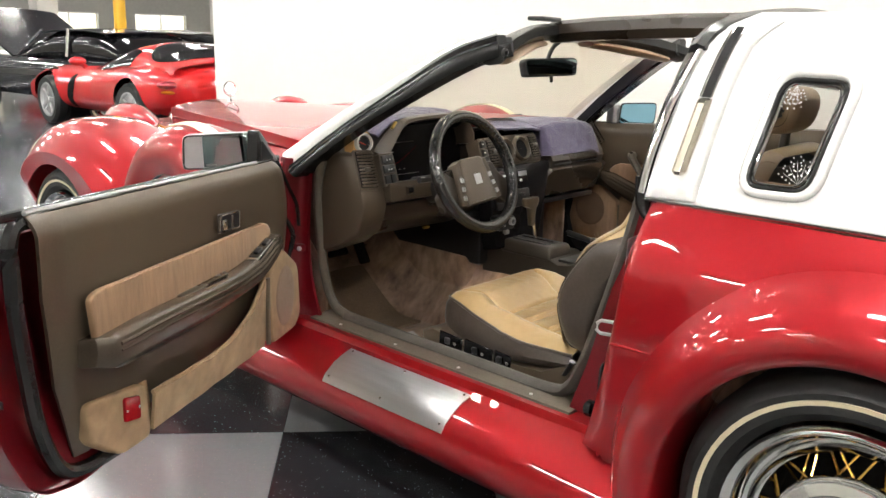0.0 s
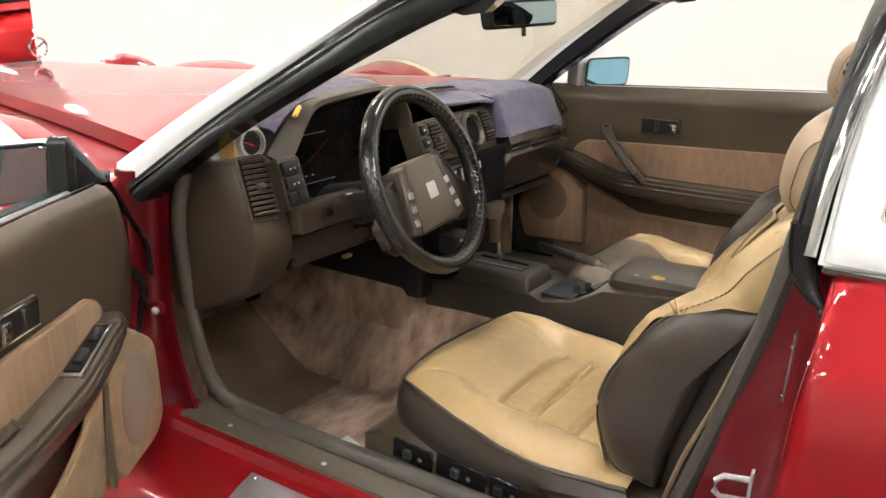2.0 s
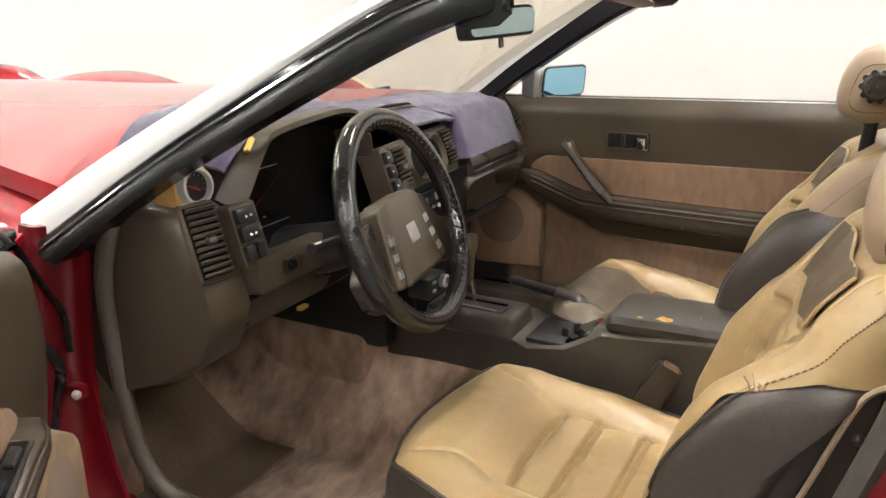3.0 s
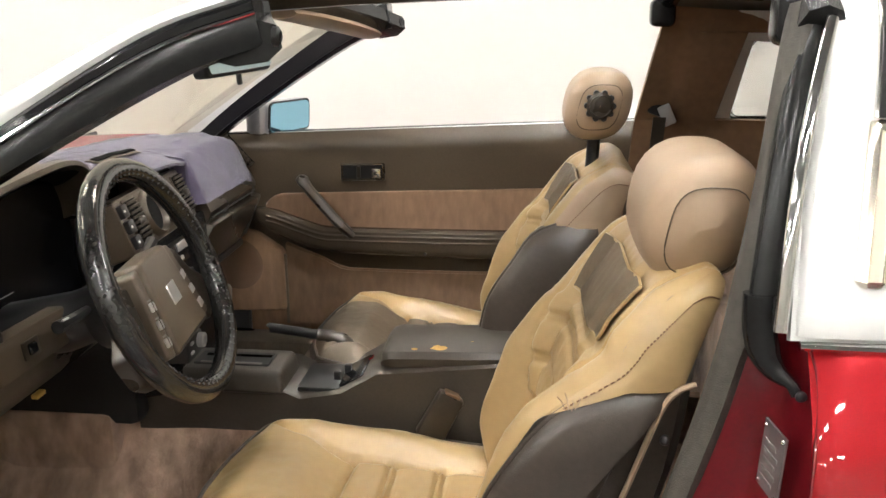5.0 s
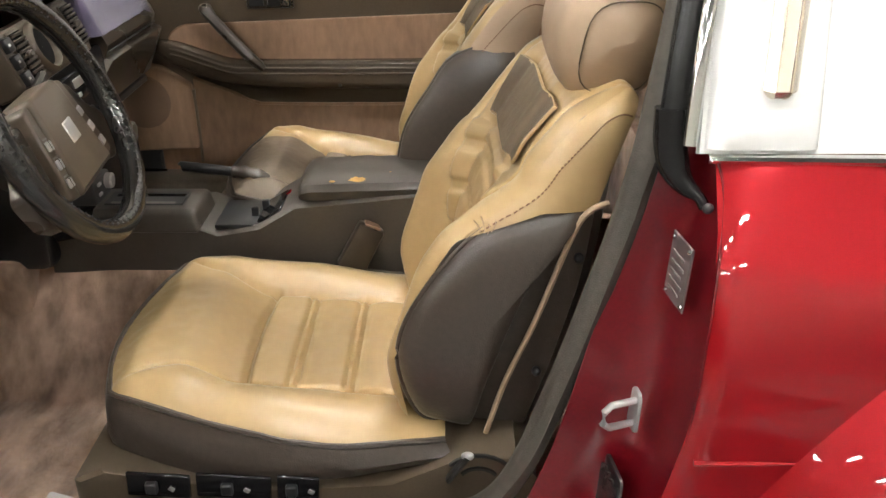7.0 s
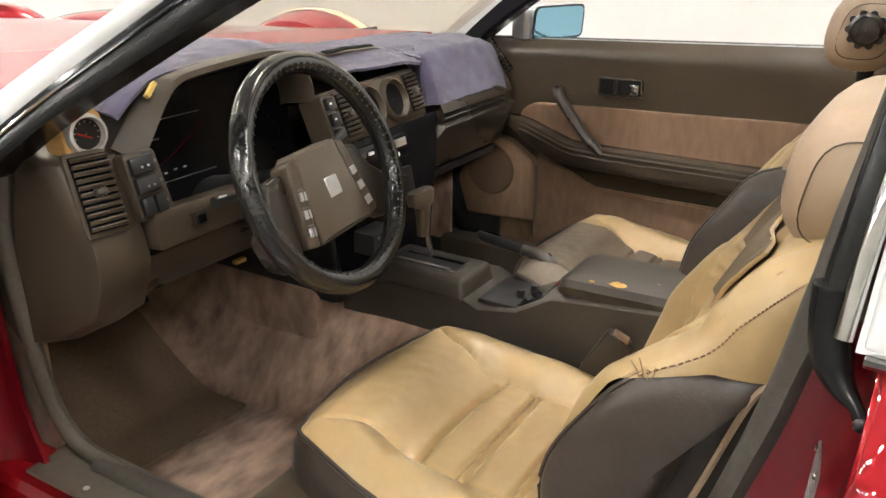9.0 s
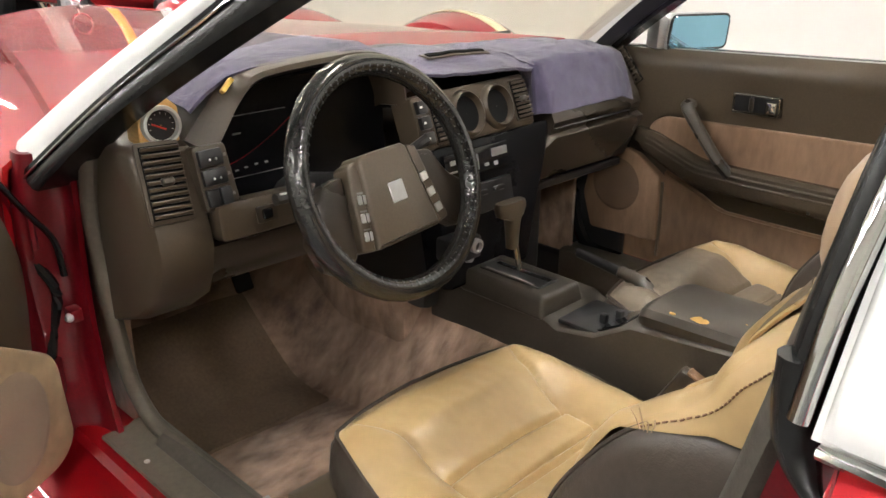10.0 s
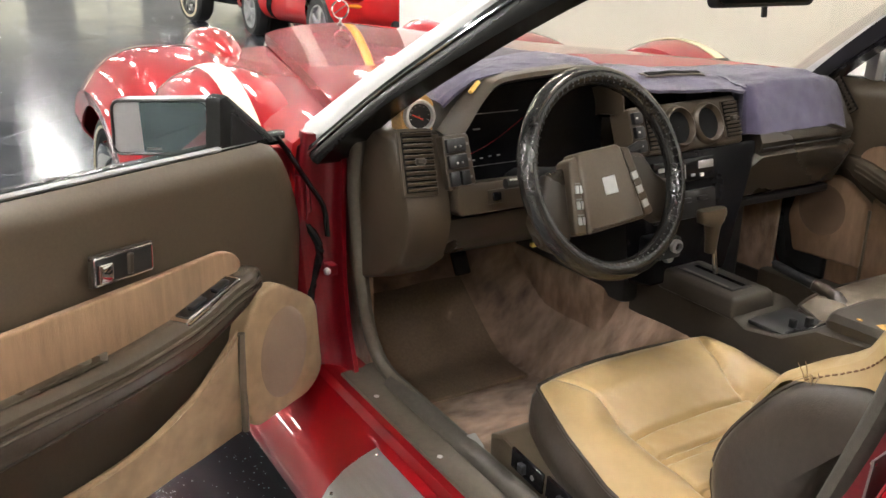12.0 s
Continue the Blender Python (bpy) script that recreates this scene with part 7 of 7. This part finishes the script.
    fm2 = m @ frame_of((0, -0.026, 0), (1, 0, 0), (0, 0, 1)) @ Matrix.Diagonal((1, 1, -1, 1))
    sk = cp("speaker_panel", slab(rounded(spk, 0.03 if driver else 0.012, 4), 0.034, fm2, 0.008, 3), low, dr, "carpeted speaker panel")
    cp("speaker_grille", lathe([(0.001, 0.0362), (0.058, 0.0362), (0.066, 0.0356), (0.070, 0.034), (0.070, 0.03)], fm2 @ (pose(0.190, 0.462, 0) @ Matrix.Diagonal((1.02, 1.28, 1, 1)) if driver else pose(0.132, 0.515, 0)), 32), "velour3" if driver else "pspeaker", sk, "round cloth speaker grille")
    jx = 0.301 if driver else 0.262
    cp("panel_joint", tube([V(jx, -0.002, 0.350), V(jx + 0.002, 0.0, 0.45), V(jx + 0.001, 0.002, 0.545)], 0.007 if driver else 0.004, 6), "suede", dr, "olive joint strip")
    if driver:
        blk = [(0.905, 0.352), (1.02, 0.362), (1.115, 0.430), (1.130, 0.520), (0.915, 0.478)]
        fm3 = m @ frame_of((0, -0.055, 0), (1, 0, 0), (0, 0, 1)) @ Matrix.Diagonal((1, 1, -1, 1))
        bl = cp("lower_block", slab(rounded(blk, 0.022, 4), 0.030, fm3, 0.008, 3), low, dr, "pale carpeted lower panel")
        rf = cp("reflector", slab(rounded([(0.952, 0.415), (1.010, 0.430), (1.008, 0.482), (0.950, 0.466)], 0.008), 0.036, fm3, 0.002), "redlens", bl, "red safety reflector")
        for u, z in ((0.958, 0.444), (1.003, 0.452)):
            cp("screw", ball(fm3 @ Vector((u, z, 0.036)), (0.003,) * 3, None, 6), "silver", rf)
        cp("lower_edge", slab([(0.865, 0.352), (0.905, 0.352), (0.915, 0.478), (0.880, 0.470)], 0.012, fm3, 0.003), "velour2", bl)
        # lock mechanism in the rear edge
        cp("lock_slot", rbox((0, 0, 0), (0.004, 0.05, 0.014), 0.001, 1, m @ pose(1.322, -0.07, 0.60)), "black", dr, "dark latch slot")
        cp("lock_catch", tube([V(1.322, -0.085, 0.60), V(1.325, -0.05, 0.602)], 0.006, 6), "silver", dr)
        # black seal round the rear and lower edge
        sl = curve([(1.20, -0.040, 0.893), (1.268, -0.040, 0.885), (1.275, -0.042, 0.80), (1.262, -0.045, 0.66), (1.235, -0.050, 0.52), (1.185, -0.056, 0.42), (1.11, -0.060, 0.375), (0.95, -0.062, 0.352)], 40)
        cp("door_seal", tube([m @ p for p in sl], 0.015, 8), "rubber", dr, "black rubber door seal")
    # outer mirror and its sail
    if driver:
        fm4 = m @ frame_of((0, -0.052, 0), (1, 0, 0), (0, 0, 1)) @ Matrix.Diagonal((1, 1, -1, 1))
        sailp = cp("mirror_sail", slab(rounded([(0.13, 0.845), (0.295, 0.855), (0.286, 0.946), (0.268, 0.952)], 0.006), 0.030, fm4, 0.005), "rubber", dr, "black triangular mirror sail")
        cp("sail_inset", slab(rounded([(0.180, 0.862), (0.268, 0.866), (0.262, 0.922)], 0.006), 0.033, fm4, 0.001), "black", sailp)
        A, B = Vector((-0.060, -0.276, 0.895)), Vector((-0.162, -0.399, 0.890))
    else:
        A, B = Vector((0.088, 1.352, 0.926)), Vector((0.146, 1.496, 0.921))
    x = (A - B) if driver else (B - A)
    mm = frame_of((A + B) / 2, x, (0, 0, 1))
    L2 = x.length / 2
    h = 0.048 if driver else 0.043
    body = rounded([(-L2 - 0.010, -h), (L2 + 0.008, -h + 0.004), (L2 + 0.012, h), (-L2 - 0.004, h - 0.004)], 0.016, 4)
    nz = (mm.to_3x3() @ Vector((0, 0, 1)))
    sgn = 1 if nz.x > 0 else -1
    fl = Matrix.Diagonal((1, 1, sgn, 1))
    rings = []
    for d, k in ((0.004, 1.0), (0.0, 1.03), (-0.03, 1.02), (-0.06, 0.92), (-0.08, 0.70)):
        rings.append([mm @ fl @ Vector((u * k, v * k, d)) for u, v in body])
    mr = cp("wing_mirror", loft(rings), "silver", dr, "silver painted wing mirror")
    cp("mirror_frame", tube([mm @ fl @ Vector((u * 0.985, v * 0.97, 0.004)) for u, v in body], 0.0028, 6, ring=True), "black", mr)
    cp("mirror_glass", slab([(u * 0.96, v * 0.92) for u, v in body], 0.003, mm @ fl @ pose(0, 0, 0.004, 0, -5 if driver else 0, 0), 0.0008, 1), "mirror" if driver else "bluemirror", mr, "mirror glass")
    if driver:
        cp("print_bar", rbox((0, 0, 0), (0.075, 0.004, 0.0006), 0, 1, mm @ fl @ pose(0.01, -h + 0.012, 0.0066)), "greybar", mr)
    cp("mirror_foot", rbox((0, 0, 0), (0.034, 0.075, 0.05), 0.010, 2, mm @ fl @ pose(L2 + 0.014 if driver else -L2 - 0.014, -0.004, -0.03)), "silver", mr)
    return dr


HINGE = Vector((-0.16, -0.01, 0))
door(Matrix.Translation(HINGE) @ pose(0, 0, 0, 0, 0, -57.3), "open red driver door with taupe and tan trim", True)
pm = Matrix(((1, 0, 0, -0.145), (0, -1, 0, 1.335), (0, 0, 1, 0.022), (0, 0, 0, 1)))
door(pm, "closed red passenger door with taupe and brown trim", False)


# ---- other cars in the hall ----
def hull(name, secs, material, parent, label="", k=22, power=2.6):
    """A body skinned over sections (x, half width, bottom, top, middle height of the widest line)."""
    rings = []
    for x, w, zb, zt, zm in secs:
        r = []
        for a in [2 * math.pi * j / k for j in range(k)]:
            c, s = math.cos(a), math.sin(a)
            e = (abs(c) ** power + abs(s) ** power) ** (-1 / power)
            r.append((x, w * e * c, zm + (zt - zm if s > 0 else zm - zb) * e * s))
        rings.append(r)
    return part(name, loft(rings), material, parent, label, 50)


def far_wheel(parent, x, y, r, rim, metal="silver", white=False):
    m = pose(x, y, r, -90 if y > 0 else 90, 0, 0)
    w = part("wheel", lathe([(rim, -0.02), (rim + 0.01, 0.005), (r - 0.03, 0.008), (r, -0.03), (r, -0.20), (r - 0.03, -0.23), (rim, -0.22)], m, 36), "tyre", parent, "black tyre on a bright wheel")
    part("rim", lathe([(rim, -0.03), (rim * 1.0, 0.004), (rim * 0.92, 0.006), (rim * 0.88, -0.03), (rim * 0.3, -0.06), (0.01, -0.06)], m, 30), metal, w)
    for j in range(5):
        a = 72 * j
        part("spoke", rbox((0, 0, 0), (rim * 0.86, 0.075, 0.03), 0.01, 2, m @ pose(0, 0, 0, 0, 0, a) @ pose(rim * 0.48, 0, -0.015)), metal, w)
    part("hub", lathe([(rim * 0.28, -0.01), (rim * 0.25, 0.012), (0.01, 0.016)], m, 20), metal, w)
    if white:
        part("white_band", lathe([(rim + 0.02, 0.007), (rim + 0.021, 0.010), (rim + 0.06, 0.011), (rim + 0.061, 0.008)], m, 36), "cream", w)
    return w


def coupe():
    """Low bright red coupe; local x runs from nose to tail, y to its right."""
    rear, front = Vector((-7.22, 2.98, 0)), Vector((-9.64, 3.05, 0))
    d = (rear - front).normalized()
    yaw = math.degrees(math.atan2(d.y, d.x))
    base = pose(front.x, front.y, 0, 0, 0, yaw) @ pose(0, 0.965, 0)
    c = thing("sports_coupe", "low bright red sports coupe parked behind the wall", "car", at=base @ Matrix.Diagonal((1, 1, 0.92, 1)))
    secs = [(-0.98, 0.30, 0.30, 0.44, 0.37), (-0.92, 0.66, 0.22, 0.58, 0.42), (-0.70, 0.88, 0.18, 0.70, 0.45), (-0.30, 0.95, 0.17, 0.82, 0.50), (0.05, 0.955, 0.17, 0.86, 0.52), (0.45, 0.93, 0.17, 0.84, 0.52), (0.9, 0.90, 0.17, 0.84, 0.52),
            (1.3, 0.90, 0.17, 0.86, 0.54), (1.8, 0.93, 0.18, 0.90, 0.56), (2.3, 0.975, 0.20, 0.94, 0.58), (2.7, 0.97, 0.24, 0.95, 0.58), (3.0, 0.92, 0.32, 0.94, 0.60), (3.25, 0.80, 0.38, 0.88, 0.62), (3.34, 0.60, 0.44, 0.80, 0.62)]
    # skin with open wheel arches
    rings = []
    for x in np.linspace(-0.98, 3.34, 120):
        w, zb, zt, zm = (float(np.interp(x, [q[0] for q in secs], [q[i] for q in secs])) for i in (1, 2, 3, 4))
        r = []
        for a in [2 * math.pi * j / 72 for j in range(72)]:
            ca, sa = math.cos(a), math.sin(a)
            e = (abs(ca) ** 3.0 + abs(sa) ** 3.0) ** (-1 / 3.0)
            r.append(Vector((x, w * e * ca, zm + (zt - zm if sa > 0 else zm - zb) * e * sa)))
        rings.append(r)
    bm = loft(rings)
    R = 0.405
    for v in bm.verts:
        for x in (0.0, 2.375):
            q = Vector((v.co.x - x, 0, v.co.z - 0.345))
            if abs(v.co.y) > 0.45 and R - 0.035 < q.length < R + 0.03:
                q = q.normalized() * R
                v.co.x, v.co.z = x + q.x, 0.345 + q.z
    dead = [f for f in bm.faces if abs(f.calc_center_median().y) > 0.45 and any(math.hypot(f.calc_center_median().x - x, f.calc_center_median().z - 0.345) < R - 0.002 for x in (0.0, 2.375))]
    bmesh.ops.delete(bm, geom=dead, context="FACES")
    part("body", bm, "viper", c, "bright red body", 50)
    for x in (0.0, 2.375):
        part("wheel_housing", lathe([(0.43, -0.80), (0.43, 0.80)], pose(x, 0, 0.345, 90, 0, 0), 32), "deepblack", c, "dark wheel housing")
    cabs = [(0.85, 0.70, 0.70, 0.80), (1.05, 0.72, 0.70, 0.91), (1.35, 0.71, 0.70, 1.05), (1.65, 0.69, 0.72, 1.14), (1.95, 0.68, 0.74, 1.17), (2.25, 0.70, 0.76, 1.15), (2.6, 0.74, 0.78, 1.09), (2.9, 0.78, 0.80, 1.01), (3.15, 0.80, 0.82, 0.95)]

    def shell(x, a, out=0.0):
        w, zb, zt = (smoothc(x, [(q[0], q[i]) for q in cabs]) if i == 9 else float(np.interp(x, [q[0] for q in cabs], [q[i] for q in cabs])) for i in (1, 2, 3))
        ca, sa = math.cos(a), math.sin(a)
        e = (abs(ca) ** 2.5 + abs(sa) ** 2.5) ** (-1 / 2.5)
        return Vector((x, (w + out) * e * ca, zb + (zt - zb + out) * e * sa))

    cab = part("cabin", sheet(lambda u, v: shell(0.85 + 2.30 * u, math.pi * v), 60, 48), "viper", c, "bright red roof and pillars", 50)
    for s in (-1, 1):
        def side(u, v, s=s):
            x = 1.13 + 0.80 * u
            lo = math.asin(0.30)
            hi = 0.30 + 0.52 * min(1, u / 0.55) ** 0.8 - 0.10 * max(0, u - 0.8) / 0.2
            a = lo + (hi - lo) * v
            x += 0.10 * (v - 0.3) * max(0, u - 0.6) / 0.4
            return shell(x, a if s > 0 else math.pi - a, 0.008)
        part("side_window", sheet(side, 20, 12, 0.004), "gloss", cab, "dark side window")
    part("rear_window", sheet(lambda u, v: shell(2.10 + 0.82 * u, math.pi / 2 + (v - 0.5) * 2 * (0.30 + 0.75 * math.sin(math.pi * min(1, 0.08 + 0.75 * u)) ** 0.7), 0.008), 24, 24, 0.004), "gloss", cab, "dark curved rear window")
    part("windscreen", sheet(lambda u, v: shell(0.93 + 0.52 * u, math.pi / 2 + (v - 0.5) * (2.1 - 0.4 * u), 0.008), 12, 20, 0.004), "gloss", cab, "dark windscreen")
    for s in (-1, 1):
        far_wheel(c, 0.0, s * 0.93, 0.335, 0.235)
        far_wheel(c, 2.375, s * 0.95, 0.345, 0.235)
        def scoop(u, v, s=s):
            z = 0.28 + 0.44 * v
            x = 0.62 + 0.05 * u * (1 - v) + 0.13 * v ** 2 + (0.10 + 0.10 * v * v) * u * math.sin(math.pi * (0.12 + 0.80 * v))
            w, zb, zt, zm = (float(np.interp(x, [q[0] for q in secs], [q[i] for q in secs])) for i in (1, 2, 3, 4))
            k = (z - zm) / ((zt - zm) if z > zm else (zm - zb))
            return (x, s * (w * (1 - min(1, abs(k)) ** 3) ** (1 / 3) + 0.006), z)
        part("side_scoop", sheet(scoop, 6, 16, 0.006), "deepblack", c, "black side scoop")
        tl = part("tail_lamp", ball((3.06, s * 0.74, 0.70), (0.17, 0.20, 0.065), Euler((0, 0, radians(-20 * s))).to_matrix().to_4x4(), 16), "redlens", c, "red tail lamp")
        part("amber_lamp", ball((3.10, s * 0.80, 0.62), (0.11, 0.12, 0.026), Euler((0, 0, radians(-25 * s))).to_matrix().to_4x4(), 12), "amber", tl, "amber lamp")
        wm = part("wing_mirror", ball((1.05, s * 0.93, 0.90), (0.09, 0.10, 0.06), None, 14), "viper", c, "red door mirror")
        part("mirror_stem", tube([(1.08, s * 0.84, 0.82), (1.06, s * 0.90, 0.88)], 0.03, 8), "viper", wm)
    part("rear_valance", rbox((3.28, 0, 0.42), (0.10, 1.1, 0.20), 0.03, 2), "black", c, "black rear valance")


def old_saloon(nose, heading, label, colour, roofm, open_hood):
    base = pose(nose.x, nose.y, 0, 0, 0, heading) @ Matrix.Diagonal((1, 1, 0.86, 1))
    c = thing("classic_car", label, "car", at=base)
    secs = [(0.05, 0.84, 0.42, 0.86, 0.64), (0.3, 0.93, 0.36, 0.93, 0.66), (1.0, 0.97, 0.32, 0.97, 0.68), (2.0, 0.98, 0.30, 0.98, 0.68), (3.2, 0.98, 0.30, 0.97, 0.68), (4.6, 0.96, 0.34, 0.95, 0.68), (5.2, 0.90, 0.42, 0.88, 0.66)]
    fine = [tuple(float(np.interp(x, [s[0] for s in secs], [s[i] for s in secs])) if i else float(x) for i in range(5)) for x in np.linspace(0.05, 5.2, 22)]
    hull("body", fine, colour, c, "glossy body", 24, 4.5)
    roof = [(1.75, 0.74, 0.90, 0.98, 0.94), (2.15, 0.70, 0.92, 1.30, 1.0), (2.5, 0.70, 0.92, 1.40, 1.05), (3.4, 0.70, 0.92, 1.41, 1.05), (3.8, 0.70, 0.92, 1.30, 1.0), (4.2, 0.74, 0.90, 0.98, 0.94)]
    fine = [tuple(float(np.interp(x, [s[0] for s in roof], [s[i] for s in roof])) if i else float(x) for i in range(5)) for x in np.linspace(1.75, 4.2, 16)]
    cb = hull("cabin", fine, "gloss", c, "dark glazed cabin", 20, 4)
    part("roof", sheet(lambda u, v: (2.30 + 1.45 * u, (v - 0.5) * 1.36, 1.37 + 0.05 * math.sin(math.pi * u) - 0.03 * abs(2 * v - 1) ** 3), 10, 8, 0.02), roofm, cb, "smooth roof")
    for s in (-1, 1):
        for x in (1.0, 4.0):
            far_wheel(c, x, s * 0.98, 0.34, 0.20, "chrome", True)
        part("side_trim", tube([(0.25, s * 0.985, 0.78), (2.5, s * 1.0, 0.80), (5.0, s * 0.97, 0.78)], 0.012, 6), "chrome", c, "chrome side trim")
        for x0, z0, x1, z1 in ((1.80, 0.98, 2.35, 1.38), (2.95, 0.98, 2.95, 1.40)):
            part("window_post", tube([(x0, s * 0.74, z0), (x1, s * 0.69, z1)], 0.02, 6), "chrome", cb)
        part("headlight", lathe([(0.10, 0.0), (0.105, 0.03), (0.08, 0.05), (0.02, 0.06)], pose(0.07, s * 0.62, 0.70, 0, -90, 0), 20), "chrome", c, "round chrome headlight")
        part("headlight", lathe([(0.10, 0.0), (0.105, 0.03), (0.08, 0.05), (0.02, 0.06)], pose(0.07, s * 0.38, 0.70, 0, -90, 0), 20), "chrome", c, "round chrome headlight")
    part("grille", rbox((0.02, 0, 0.68), (0.06, 1.2, 0.22), 0.02, 2), "chrome", c, "chrome grille")
    part("bumper", tube(curve([(0.35, -0.98, 0.46), (0.0, -0.90, 0.46), (-0.10, 0, 0.46), (0.0, 0.90, 0.46), (0.35, 0.98, 0.46)], 24), 0.10, 10, flat=1.0), "chrome", c, "heavy chrome bumper")
    if open_hood:
        hb = part("bonnet", sheet(lambda u, v: (1.70 - 1.25 * u, (v - 0.5) * 1.5, 1.02 + 0.72 * u - 0.06 * (2 * v - 1) ** 2), 8, 8, 0.04), colour, c, "raised bonnet")
        part("engine", rbox((0.95, 0, 0.93), (0.9, 0.7, 0.16), 0.04, 2), "steel", c, "engine under the open bonnet")


coupe()
HEAD = math.degrees(math.atan2(0.60, 0.80))
old_saloon(Vector((-12.9, 3.7, 0)), 10, "black classic car with chrome bumper and raised bonnet", "carblack", "carblack", True)
old_saloon(Vector((-17.2, 6.0, 0)), HEAD, "dark red classic car with a white roof", "viper", "white", False)

floor_tiles()
